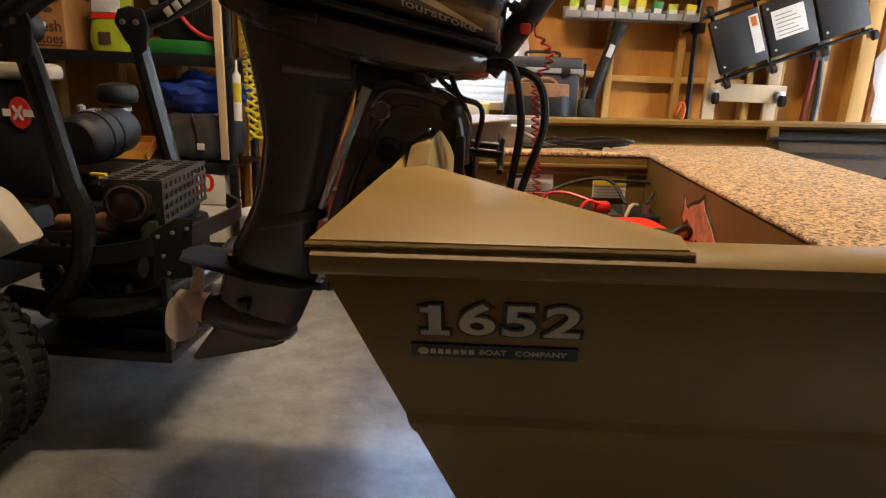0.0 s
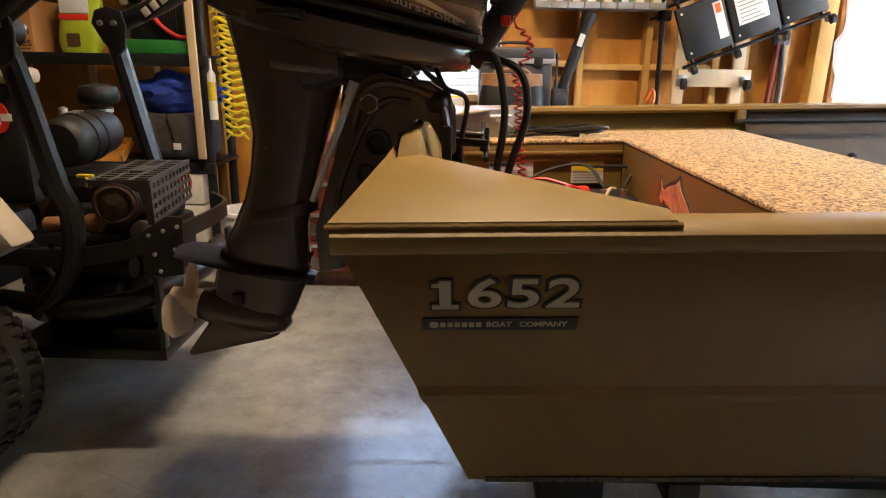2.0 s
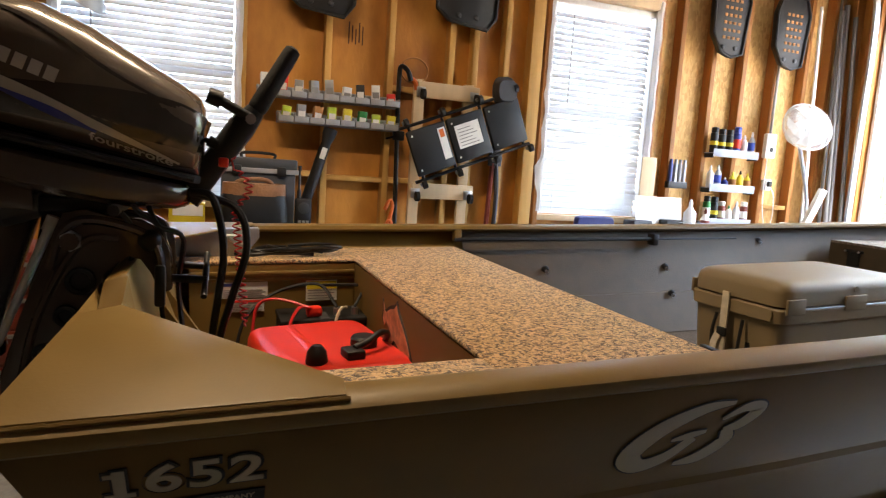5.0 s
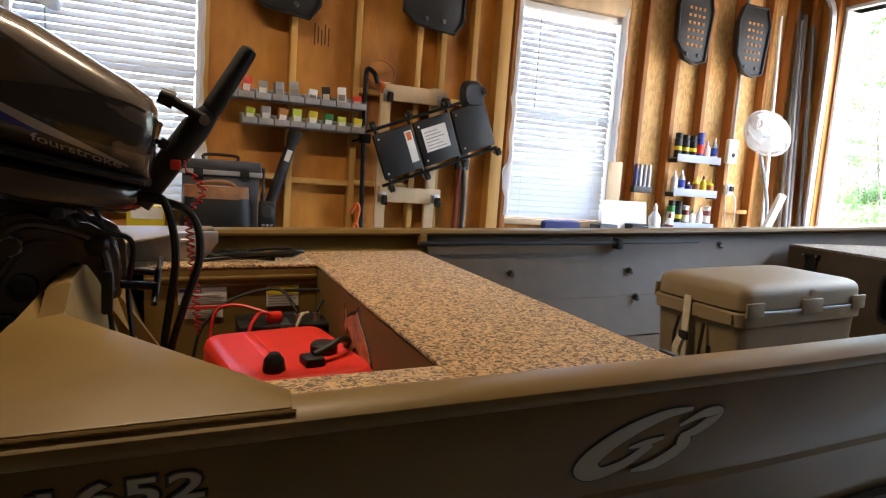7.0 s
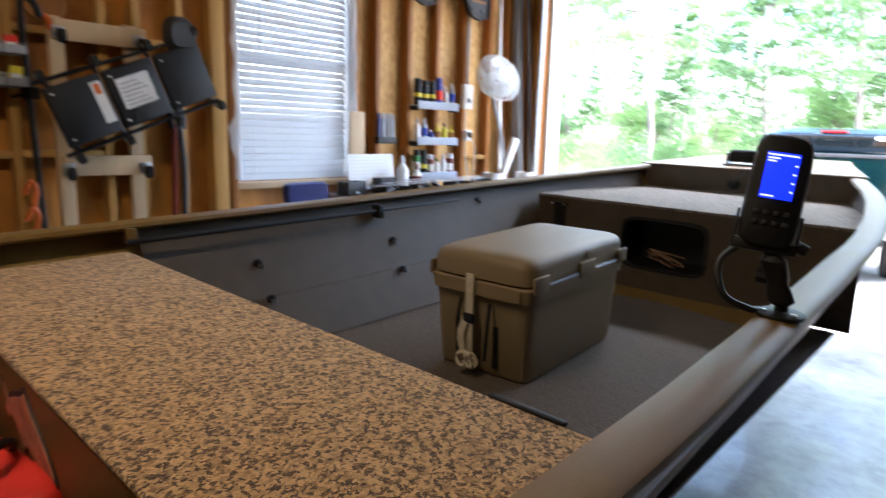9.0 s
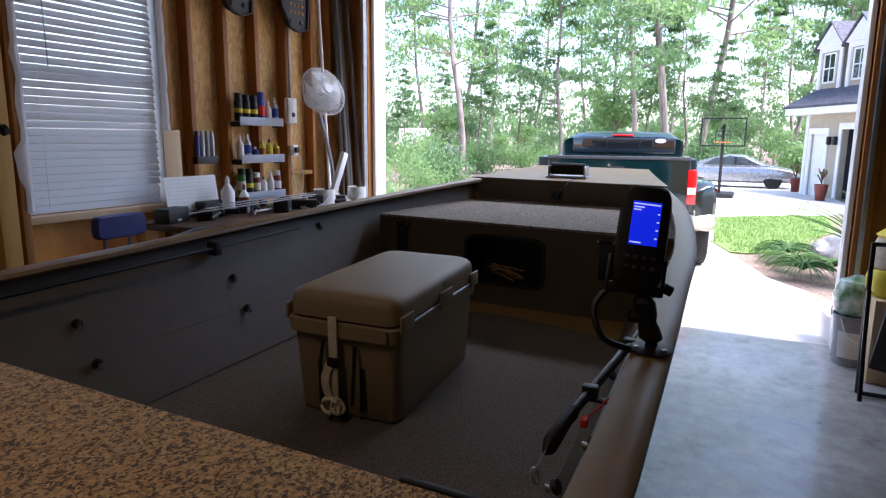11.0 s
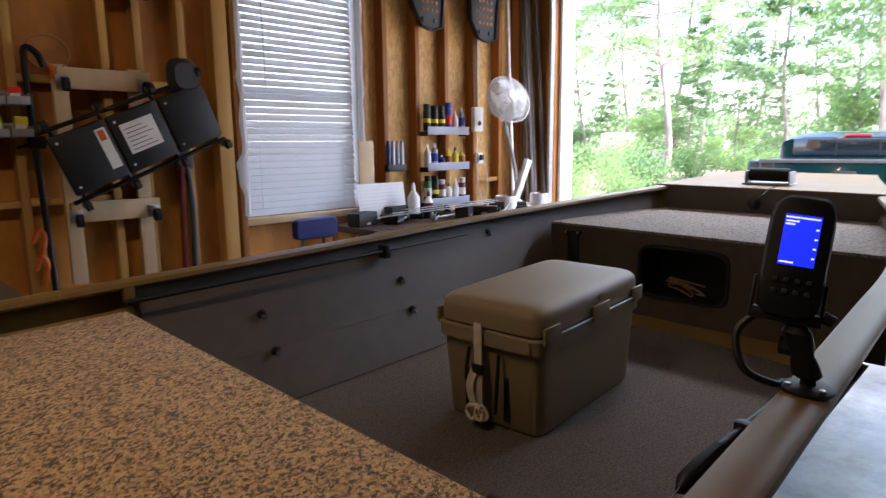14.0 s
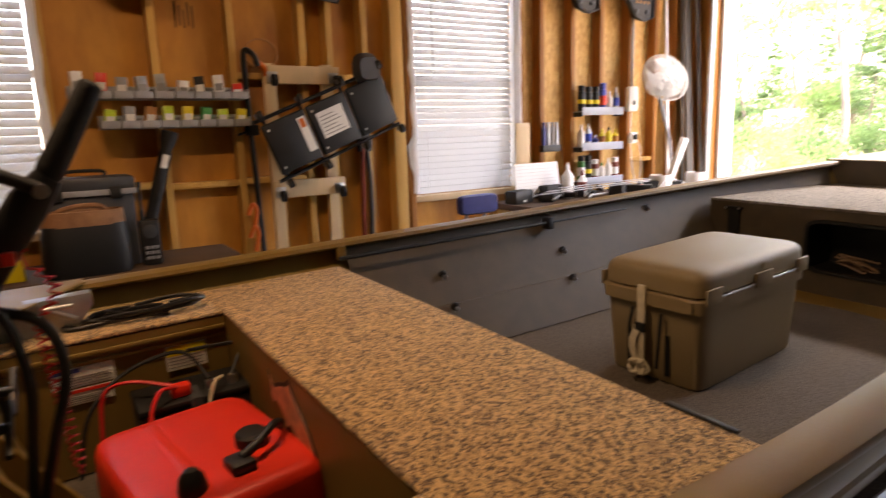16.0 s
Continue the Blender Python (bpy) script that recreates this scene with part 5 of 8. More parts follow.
hd = part("head", loft([[HM @ v for v in oval((0, y, 0.105), w, h, 28, 5, (1, 0, 0), (0, 0, 1))] for y, w, h in ((0.022, 0.034, 0.07), (0.014, 0.050, 0.095), (-0.006, 0.053, 0.099), (-0.016, 0.048, 0.094), (-0.018, 0.044, 0.090))]), "black", ff, "black fish finder housing")
part("screen", box((-0.029, -0.0205, 0.092), (0.029, -0.0175, 0.172), 0.001, HM), "screen", hd, "lit blue display")
for i, (a, b, z) in enumerate(((-0.028, 0.026, 0.166), (-0.027, -0.006, 0.160), (-0.027, -0.012, 0.155), (-0.027, -0.004, 0.095), (0.022, 0.027, 0.15), (0.022, 0.027, 0.135), (0.022, 0.027, 0.12), (0.022, 0.027, 0.105))):
    part("readout", box((a, -0.0215, z), (b, -0.0206, z + 0.0025), 0, HM), "screen_white", hd)
for i in range(8):
    bx, bz = -0.027 + 0.018 * (i % 4), 0.05 + 0.018 * (i // 4)
    part("button", box((bx - 0.005, -0.021, bz - 0.004), (bx + 0.005, -0.017, bz + 0.004), 0.002, HM), "grey_case", hd)
part("bracket", boxes(((-0.056, -0.01, 0.0), (0.056, 0.02, 0.02)), ((-0.06, -0.006, 0.0), (-0.054, 0.016, 0.07)), ((0.054, -0.006, 0.0), (0.06, 0.016, 0.07)), bevel=0.003, m=HM), "black", ff)
part("bracket_knob", rod(HM @ Vector((0.06, 0.005, 0.02)), HM @ Vector((0.078, 0.005, 0.014)), 0.010), "black", ff)
part("cable", tube(spline([HM @ Vector((0, 0.03, 0.04)), (-0.0, 0.07, 0.13), (-0.03, 0.105, 0.09), (-0.05, 0.085, 0.035), (-0.03, 0.045, 0.012), (0.0, 0.038, 0.006)], 8), 0.0065, 8), "black", ff, "ribbed black power cable")
pd = thing("boat_paddle", "telescoping paddle clipped inside the boat's side", "paddle", BOAT)
PA, PB = Vector((1.365, 0.236, -0.221)), Vector((2.06, 0.118, -0.105))
along = lambda k: PA.lerp(PB, k)
part("shaft", add_rod(rod(along(0.12), along(0.62), 0.0115, n=14), along(0.6), along(1.0), 0.009, n=12), "black_gloss", pd, "glossy black metal shaft")
part("handle", loft([oval(along(k) - Vector((0, 0, dz)), r, r * 1.35, 12, 2.5) for k, r, dz in ((-0.02, 0.006, 0.016), (0.005, 0.016, 0.012), (0.06, 0.016, 0.005), (0.12, 0.013, 0.0), (0.165, 0.014, 0.0))]), "black", pd, "black grip")
for k in (0.30, 0.66):
    q = along(k)
    arm = q.y + 0.5 * q.z - tuck(q.x) - 0.012
    part("clip", boxes(((q.x - 0.012, q.y - arm, q.z - 0.022), (q.x + 0.012, q.y + 0.016, q.z - 0.013)), ((q.x - 0.014, q.y - 0.018, q.z - 0.018), (q.x + 0.014, q.y + 0.018, q.z + 0.016)), bevel=0.004), "black", pd, "black holder clip")
q = along(0.22)
part("lanyard", tube(spline([q + Vector((-0.03, -0.02, -0.02)), q + Vector((0.0, -0.04, -0.005)), q + Vector((0.05, -0.06, 0.01)), q + Vector((0.09, -0.085, 0.015))], 6), 0.0022, 5), "red_rubber", pd, "red cord")
hk = PA + Vector((-0.065, 0.006, -0.035))
part("tether", rod(PA + Vector((-0.01, 0.0, -0.01)), hk, 0.0014, n=6), "steel", pd, "thin steel tether")
part("snap_hook", add_rod(tube([hk + Vector((0.014 * math.cos(a), 0.006 * math.sin(a), 0.014 * math.sin(a) - 0.012)) for a in np.linspace(0, 6.2, 14)], 0.004, 6), hk + Vector((0, 0, 0.004)), hk + Vector((-0.006, 0, -0.006)), 0.007), "steel", pd, "shiny snap hook")
part("tag", box(q + Vector((-0.05, -0.028, -0.035)), q + Vector((-0.02, -0.012, -0.015)), 0.004), "red", pd, "red tag")
solo("deck_latch", boxes(((XF - 0.002, 0.19, DK - 0.004), (XF + 0.012, 0.33, DK + 0.004)), bevel=0.003), "black", "thin black hinge strip on the deck edge", "hinge", BOAT)
ic = thing("cable_bundle", "loose bundle of black cables on the aft deck", "cables", BOAT)
for k in range(4):
    a0, w = 0.9 * k, 0.15 - 0.02 * (k % 2)
    part("cable", tube([(0.17 + 0.03 * k + w * math.cos(a + a0), 1.600 + (0.030 + 0.006 * k) * math.sin(a + a0), DK + 0.010 + 0.007 * k + 0.004 * math.sin(3 * a)) for a in np.linspace(0, 5.6, 40)], 0.0065, 7), "black_gloss", ic, "looped glossy black cable")
br = thing("hinge_bracket", "grey aluminium case with a chrome toggle latch", "bracket", BOAT)
part("plate", plate([(-0.21, 1.60, DK), (0.05, 1.60, DK), (0.10, 1.60, -0.02), (0.10, 1.60, 0.014), (-0.21, 1.60, 0.008)], 0.05, (0, 1, 0), 0.003), "alloy", br, "grey aluminium side case")
part("lever", add_rod(rod((0.0, 1.592, -0.02), (0.055, 1.585, -0.05), 0.007), (-0.02, 1.592, -0.012), (0.05, 1.59, -0.012), 0.006), "steel", br, "chrome toggle latch")
wn = thing("bow_roller", "grey winch strap roller on the bow cap", "roller", BOAT)
zb = iz(3.95) + 0.016
part("roller", rod((3.98, 0.84, zb + 0.05), (3.98, 1.04, zb + 0.05), 0.036, n=16), "rubber", wn)
for y in (0.825, 1.045):
    part("bracket", box((3.93, y, zb), (4.03, y + 0.01, zb + 0.07), 0.006), "alloy", wn)
part("base", box((3.92, 0.815, zb - 0.004), (4.04, 1.065, zb + 0.006), 0.002), "alloy", wn)
nl = thing("bow_light_socket", "black bow light socket with a short cable", "socket", BOAT)
part("socket", lathe([(0.032, 0), (0.034, 0.006), (0.022, 0.02), (0.012, 0.03)], pose(X3 + 0.0, 0.95, 0.0, 0, -90, 0), 18), "black", nl)
part("cable", tube(spline([(X3 - 0.02, 0.95, 0.0), (X3 - 0.04, 0.91, 0.04), (X3 + 0.02, 0.88, 0.083), (3.93, 0.87, 0.085)], 6), 0.004, 6), "black", nl)

# ---- things on the window wall ----
FY = WY - 0.09       # the studs' front faces


def bottle(name, label, x, y, z, r, h, body, cap, neck=0.5, band=None, group=""):
    ob = thing(name, label, "bottle" if name != "spray_can" else "spray can", pose(x, y, z, 0, 0, random.uniform(-40, 40)), group=group)
    if name == "spray_can":
        part("body", lathe([(r * 0.94, 0), (r, 0.004), (r, h * 0.74), (r * 0.96, h * 0.76), (r * 0.6, h * 0.80)], None, 14), body, ob)
        part("cap", lathe([(r * 0.86, h * 0.79), (r * 0.88, h * 0.98), (r * 0.7, h)], None, 14), cap, ob)
    else:
        part("body", lathe([(r * 0.9, 0), (r, 0.006), (r, h * 0.6), (r * neck, h * 0.74), (r * 0.3, h * 0.8)], None, 14), body, ob)
        part("cap", lathe([(r * 0.34, h * 0.79), (r * 0.34, h * 0.9), (r * 0.12, h)], None, 10), cap, ob)
    if band:
        lo, hi = (0.30, 0.46) if body == "black" else (0.22, 0.55)
        part("label", lathe([(r * 1.02, h * lo), (r * 1.02, h * hi)], None, 14), band, ob)
    return ob


for k, (z, zz) in enumerate(((1.60, 1.595), (1.455, 1.45))):
    rk = thing("bin_rack", "row of grey plastic parts bins screwed to the studs", "bin rack", group="bin racks")
    x0 = 0.18 if k == 0 else 0.30
    n = 9 if k == 0 else 8
    w = (1.04 - x0) / n
    part("rail", box((x0, FY - 0.022, z - 0.005), (1.045, FY - 0.001, z + 0.065), 0.003), "grey_bin", rk)
    for i in range(n):
        a = x0 + i * w
        part("bin", boxes(((a + 0.003, FY - 0.12, z), (a + w - 0.003, FY - 0.023, z + 0.006)), ((a + 0.003, FY - 0.124, z), (a + w - 0.003, FY - 0.119, z + 0.036)), ((a + 0.003, FY - 0.119, z + 0.006), (a + 0.006, FY - 0.023, z + 0.05)), ((a + w - 0.006, FY - 0.119, z + 0.006), (a + w - 0.003, FY - 0.023, z + 0.05)), bevel=0.001), "grey_bin", rk)
cols0 = ("paper", "red", "grey_bin", "alloy", "alloy", "paper", "black", "paper", "red")
cols1 = ("lime", "grey_bin", "card", "lime", "yellow", "green", "lime", "yellow")
for k, (z, cols, x0) in enumerate(((1.606, cols0, 0.18), (1.461, cols1, 0.30))):
    w = (1.04 - x0) / len(cols)
    for i, c in enumerate(cols):
        hgt = random.uniform(0.075, 0.125) if k == 0 else random.uniform(0.085, 0.105)
        a = x0 + i * w + 0.02
        tp = thing("parts_box", f"small {dict(paper='white', red='red', grey_bin='grey', alloy='silver', black='black', lime='lime green', card='brown', yellow='yellow', green='green')[c]} packet standing in a parts bin", "packet", pose(a + w / 2 - 0.02, FY - 0.07, z, random.uniform(-8, 8), random.uniform(-6, 6), random.uniform(-14, 14)), group="packets in the parts bins")
        part("carton", box((-0.026, -0.02, 0), (0.026, 0.02, hgt), 0.002), c, tp)
        part("print", box((-0.02, -0.0212, hgt * 0.3), (0.02, -0.0198, hgt * 0.62)), "paper" if c not in ("paper", "alloy") else "ink", tp)

# hanging wooden dolly with casters, and the folded creeper on it
dl = thing("furniture_dolly", "pale wooden furniture dolly hung on the wall", "dolly")
DYY = FY - 0.035
for z in (1.735, 1.085):
    part("rail", box((1.17, DYY - 0.032, z - 0.05), (1.60, DYY, z + 0.05), 0.004), "pale_wood", dl)
for x in (1.19, 1.535):
    part("rail", box((x - 0.035, DYY + 0.001, 0.72), (x + 0.035, DYY + 0.033, 1.80), 0.004), "pale_wood", dl)
for x in (1.19, 1.56):
    for z in (1.72, 1.07):
        cs = part("caster", add_box(rod((x, DYY - 0.033, z), (x, DYY - 0.05, z), 0.02), (x - 0.03, DYY - 0.037, z - 0.03), (x + 0.03, DYY - 0.033, z + 0.03), 0.002), "steel", dl, "steel swivel caster")
        part("wheel", rod((x - 0.012, DYY - 0.085, z - 0.02), (x + 0.012, DYY - 0.085, z - 0.02), 0.032, n=18), "rubber", cs, "black caster wheel")
cr = thing("mechanics_creeper", "black padded folding creeper hung at an angle", "creeper", pose(1.485, FY - 0.20, 1.455, 0, -21.5, 0))
for i, (a, b) in enumerate(((-0.40, -0.135), (-0.125, 0.135), (0.145, 0.40))):
    part("pad", box((a, -0.018, -0.145), (b, 0.018, 0.145), 0.012), "black", cr, "black vinyl pad")
    for z in (-0.11, 0.11):
        part("bolt", lathe([(0.007, 0), (0.006, 0.003)], pose(a + 0.03, -0.018, z, 90, 0, 0), 8), "paper", cr)
for z in (-0.175, 0.175):
    part("frame_tube", rod((-0.42, 0.03, z), (0.42, 0.03, z), 0.011), "black_gloss", cr)
for x in (-0.36, -0.13, 0.14, 0.38):
    part("cross_tube", rod((x, 0.035, -0.175), (x, 0.035, 0.175), 0.010), "black_gloss", cr)
for x in (-0.38, -0.13, 0.14, 0.40):
    for z in (-0.20, 0.20):
        w = part("caster", box((x - 0.012, -0.01, z - 0.012), (x + 0.012, 0.04, z + 0.012), 0.003), "alloy", cr)
        part("wheel", rod((x - 0.012, -0.02, z), (x + 0.012, -0.02, z), 0.026, n=14), "black", w)
part("sticker", box((-0.20, -0.0205, -0.09), (-0.15, -0.0182, 0.11), 0), "paper", cr, "white printed sticker")
part("sticker", box((-0.085, -0.0205, -0.06), (0.085, -0.0182, 0.09), 0), "paper", cr, "white instruction sticker")
for i in range(6):
    part("print", box((-0.07, -0.0214, -0.045 + 0.021 * i), (0.06 - 0.02 * (i % 3), -0.0204, -0.040 + 0.021 * i)), "ink", cr)
part("print", box((-0.19, -0.0214, 0.05), (-0.16, -0.0204, 0.10)), "orange", cr)
part("headrest", loft([oval((0.34, 0.06 - 0.03 * k, 0.20), 0.085 - 0.01 * abs(k - 1), 0.095 - 0.015 * abs(k - 1), 18, 3, (0.95, 0, -0.3), (0.3, 0, 0.95)) for k in range(4)]), "grey_case", cr, "grey padded headrest")
# upright bar with a hooked top
hb = thing("jack_handle", "long black bar with a bent hook leaning on the wall", "bar")
part("bar", tube(spline([(1.085, FY - 0.03, 0.0), (1.075, FY - 0.03, 0.7), (1.055, FY - 0.03, 1.5), (1.05, FY - 0.03, 1.80), (1.06, FY - 0.04, 1.865), (1.10, FY - 0.05, 1.84), (1.125, FY - 0.05, 1.78)], 8), 0.016), "black_gloss", hb)
part("collar", box((1.03, FY - 0.06, 1.40), (1.10, FY - 0.005, 1.46), 0.008), "black", hb)
part("latch", rod((0.98, FY - 0.04, 1.405), (1.06, FY - 0.04, 1.43), 0.007), "black", hb)
ch = thing("hose_coil", "coil of clear tubing hung on a nail", "hose")
part("coil", tube([(1.15 + 0.09 * math.cos(a), FY - 0.02 - 0.004 * a / 6, 1.85 + 0.08 * math.sin(a)) for a in np.linspace(0, 18.8, 90)], 0.005, 6), "card", ch)
oc = thing("ratchet_clamp", "orange and black clamp hung on the wall", "clamp")
part("jaw", tube(spline([(1.13, FY - 0.02, 1.80), (1.16, FY - 0.04, 1.77), (1.17, FY - 0.04, 1.73)], 6), 0.018), "orange", oc)
for z in (0.95, 0.82):
    part("handle", tube(spline([(1.00, FY - 0.03, z), (1.03, FY - 0.04, z + 0.06), (1.05, FY - 0.04, z + 0.02), (1.03, FY - 0.03, z - 0.08)], 6), 0.013), "orange", oc)
bc = thing("bolt_cutter", "long bolt cutter with red and black handles", "bolt cutter")
for dx, c in ((0.0, "red_cab"), (0.055, "grey_case")):
    part("handle", tube(spline([(1.745 + dx * 0.5, FY - 0.03, 1.30), (1.735 + dx, FY - 0.03, 1.05), (1.72 + dx, FY - 0.03, 0.60)], 6), 0.017), c, bc)
part("blade", loft([oval((1.76, FY - 0.03, z), w, 0.015, 12, 2.5, (1, 0, 0), (0, 1, 0)) for z, w in ((1.28, 0.05), (1.34, 0.055), (1.42, 0.03), (1.45, 0.012))]), "black", bc, "black cutter head")

# shelf under the bins: toolbox, bag, light, radio
lb = thing("low_bench", "plain wooden shelf board behind the boat", "shelf")
part("board", box((-0.35, 2.80, 0.76), (0.85, WY - 0.092, 0.80), 0.004), "dark_ply", lb)
for x in (-0.32, 0.80):
    for y in (2.83, 3.25):
        part("leg", box((x - 0.03, y - 0.03, 0), (x + 0.03, y + 0.03, 0.76), 0.003), "stud", lb)
tb = thing("tool_box", "dark grey plastic tool box with a hinged lid", "tool box", pose(0.19, 3.10, 0.80))
part("body", box((-0.20, -0.11, 0), (0.20, 0.11, 0.36), 0.012), "grey_case", tb)
part("lid", box((-0.21, -0.12, 0.362), (0.21, 0.12, 0.43), 0.014), "grey_case", tb)
part("handle", tube(spline([(-0.09, 0, 0.425), (-0.08, 0, 0.455), (0.08, 0, 0.455), (0.09, 0, 0.425)], 5), 0.009), "black", tb)
part("rim", box((-0.215, -0.126, 0.345), (0.215, -0.112, 0.372), 0.004), "grey_bin", tb)
for x in (-0.12, 0.12):
    part("latch", box((x - 0.025, -0.129, 0.33), (x + 0.025, -0.119, 0.385), 0.004), "black", tb)
bg = thing("tool_bag", "open black tool bag with a brown leather rim", "tool bag", pose(0.16, 2.90, 0.80))
part("body", loft([oval((0, 0, z), a, b, 24, 4, (1, 0, 0), (0, 1, 0)) for z, a, b in ((0, 0.17, 0.085), (0.03, 0.185, 0.095), (0.18, 0.175, 0.09), (0.23, 0.165, 0.08))]), "black", bg)
part("rim", loft([oval((0, 0, z + 0.02 * s), a, b, 24, 3, (1, 0, 0), (0, 1, 0)) for z, a, b, s in ((0.225, 0.17, 0.085, 0), (0.27, 0.165, 0.082, 1), (0.272, 0.150, 0.068, 1), (0.23, 0.150, 0.066, 0))], caps=False), "brown", bg, "brown leather rim")
part("handle", tube(spline([(-0.12, -0.02, 0.24), (-0.08, -0.03, 0.30), (0.06, -0.03, 0.31), (0.12, -0.02, 0.25)], 8), 0.012), "brown", bg, "brown leather handle")
fl = thing("spotlight_bar", "long black flashlight with a white label leaning on the wall", "flashlight", pose(0.555, 3.22, 1.22, 0, 17, 0))
part("tube", lathe([(0.030, -0.30), (0.033, -0.28), (0.033, 0.10), (0.030, 0.13), (0.042, 0.18), (0.043, 0.22), (0.036, 0.225)], None, 18), "black", fl)
part("label", box((-0.016, -0.0365, 0.03), (0.016, -0.032, 0.10), 0.002), "paper", fl, "white label")
rd = thing("two_way_radio", "black handheld radio with a round speaker", "radio", pose(0.43, 2.93, 0.80))
part("body", box((-0.045, -0.03, 0), (0.045, 0.03, 0.22), 0.014), "black", rd)
part("antenna", lathe([(0.012, 0.22), (0.012, 0.26), (0.007, 0.27), (0.006, 0.37), (0.010, 0.375), (0.010, 0.40)], pose(-0.025, 0, 0), 12), "black", rd)
part("speaker", lathe([(0.033, 0), (0.034, 0.004), (0.028, 0.006), (0.001, 0.007)], pose(0, -0.03, 0.165, 90, 0, 0), 20), "grey_case", rd, "round grey speaker")
for i in range(9):
    part("button", box((-0.03 + 0.022 * (i % 3), -0.034, 0.03 + 0.025 * (i // 3)), (-0.014 + 0.022 * (i % 3), -0.029, 0.045 + 0.025 * (i // 3)), 0.002), "grey_bin", rd)
yb_ = thing("yellow_pack", "yellow and white packet on the low shelf", "packet", pose(-0.18, 2.95, 0.80))
part("carton", box((-0.09, -0.05, 0), (0.09, 0.05, 0.17), 0.006), "yellow", yb_)
part("print", box((-0.07, -0.053, 0.10), (0.08, -0.049, 0.16)), "paper", yb_)


def panel(x, z, label, slots):
    """A moulded black seat panel hung high on the wall, its foot at z."""
    ob = thing("seat_panel", label, "seat panel", pose(x, FY - 0.03, z), group="hung seat panels")
    pts = [(-0.17, 0.42), (-0.16, 0.16), (-0.07, 0.03), (0.03, 0.0), (0.13, 0.03), (0.17, 0.42), (0.12, 0.55), (-0.12, 0.55)] if slots else [(-0.20, 0.5), (-0.21, 0.10), (-0.12, 0.03), (0.14, 0.0), (0.20, 0.08), (0.21, 0.5)]
    part("shell", plate([(a, 0, b) for a, b in pts], 0.05, (0, -1, 0), 0.014), "black", ob, "moulded black shell")
    part("edge", tube([(a, -0.055, b) for a, b in [*pts, pts[0]]], 0.011, 6), "black", ob)
    for i in range(24 if slots else 0):
        part("slot", box((-0.07 + 0.045 * (i % 4), -0.0555, 0.13 + 0.055 * (i // 4)), (-0.045 + 0.045 * (i % 4), -0.051, 0.152 + 0.055 * (i // 4)), 0.003), "card", ob)
    for a in (-0.06, 0.06):
        part("clip", lathe([(0.018, 0), (0.014, 0.012), (0.002, 0.016)], pose(a, -0.05, 0.07, 90, 0, 0), 12), "grey_case", ob)
    return ob


panel(0.53, 2.10, "moulded black seat panel hung high on the wall", False)
panel(1.47, 2.15, "moulded black seat panel hung high on the wall", False)
panel(3.62, 2.23, "black seat panel with rows of slots hung on studs", True)
panel(4.24, 2.21, "black seat panel with rows of slots hung on studs", True)

# three small shelves of bottles
for z, items in ((1.505, "kkkbws"), (1.235, "wsuyYy"), (0.965, "gkrGwr")):
    sh = thing("wall_shelf", "small grey metal shelf full of bottles and cans", "shelf", group="wall shelves")
    part("tray", boxes(((3.575, FY - 0.10, z - 0.005), (4.03, FY - 0.001, z)), ((3.575, FY - 0.104, z - 0.03), (4.03, FY - 0.100, z + 0.03)), bevel=0.001), "shelf_grey", sh)
    for x in (3.585, 4.02):
        part("bracket", box((x - 0.006, FY - 0.095, z - 0.04), (x + 0.006, FY - 0.002, z - 0.006), 0.002), "black", sh)
    look_up = dict(k=("black", "yellow", "black", "yellow"), b=("blue_decal", "navy", "blue_decal", "red"), w=("paper", "grey_bin", "white", None), s=("alloy", "grey_bin", "white", "blue_tarp"), u=("navy", "white", "white", None), y=("yellow", "yellow", "yellow", "card"), Y=("yellow", "yellow", "black", None), g=("green", "black", "black", "paper"), r=("red_cab", "red", "white", "paper"), G=("paper", "green", "green", None))
    for i, ch_ in enumerate(items):
        body, c2, cap, band = look_up[ch_]
        hgt = {"k": 0.20, "b": 0.21, "w": 0.17, "s": 0.19, "u": 0.09, "y": 0.14, "Y": 0.15, "g": 0.20, "r": 0.17, "G": 0.14}[ch_] * random.uniform(0.93, 1.05)
        can = ch_ in "kbgr"
        word = dict(black="black", blue_decal="blue", paper="white", alloy="silver", navy="navy blue", yellow="yellow", green="green", red_cab="dark red")[body]
        bottle("spray_can" if can else "squeeze_bottle", f"{word} {'spray can' if can else 'plastic bottle'} on a grey wall shelf", 3.615 + i * 0.076, FY - 0.052, z, 0.030 if can else 0.027, hgt, body, cap, band=band, group="bottles on the wall shelves")
pn = thing("marker_holder", "black holder with upright tubes on the stud", "holder", pose(3.315, FY, 1.21))
part("tray", box((-0.09, -0.05, 0), (0.09, -0.001, 0.05), 0.004), "black", pn)
for i in range(4):
    part("marker", lathe([(0.016, 0.02), (0.016, 0.18), (0.012, 0.19), (0.012, 0.22)], pose(-0.065 + 0.043 * i, -0.026, 0), 10), ("navy", "alloy", "grey_bin", "alloy")[i], pn)
pg = thing("pegboard", "white perforated pegboard leaning behind the bench", "pegboard", pose(2.90, FY - 0.13, 0.905, -9, 0, 0))
part("sheet", box((0, -0.003, 0), (0.42, 0.003, 0.235)), "white", pg)
holes = bmesh.new()
for i in range(17):
    for j in range(9):
        add_lathe(holes, [(0.0028, 0), (0.0028, 0.0006)], pose(0.02 + 0.0236 * i, -0.003, 0.02 + 0.0245 * j, 90, 0, 0), 6)
tagged(part("hole", holes, "ink", pg), kind="stuff")
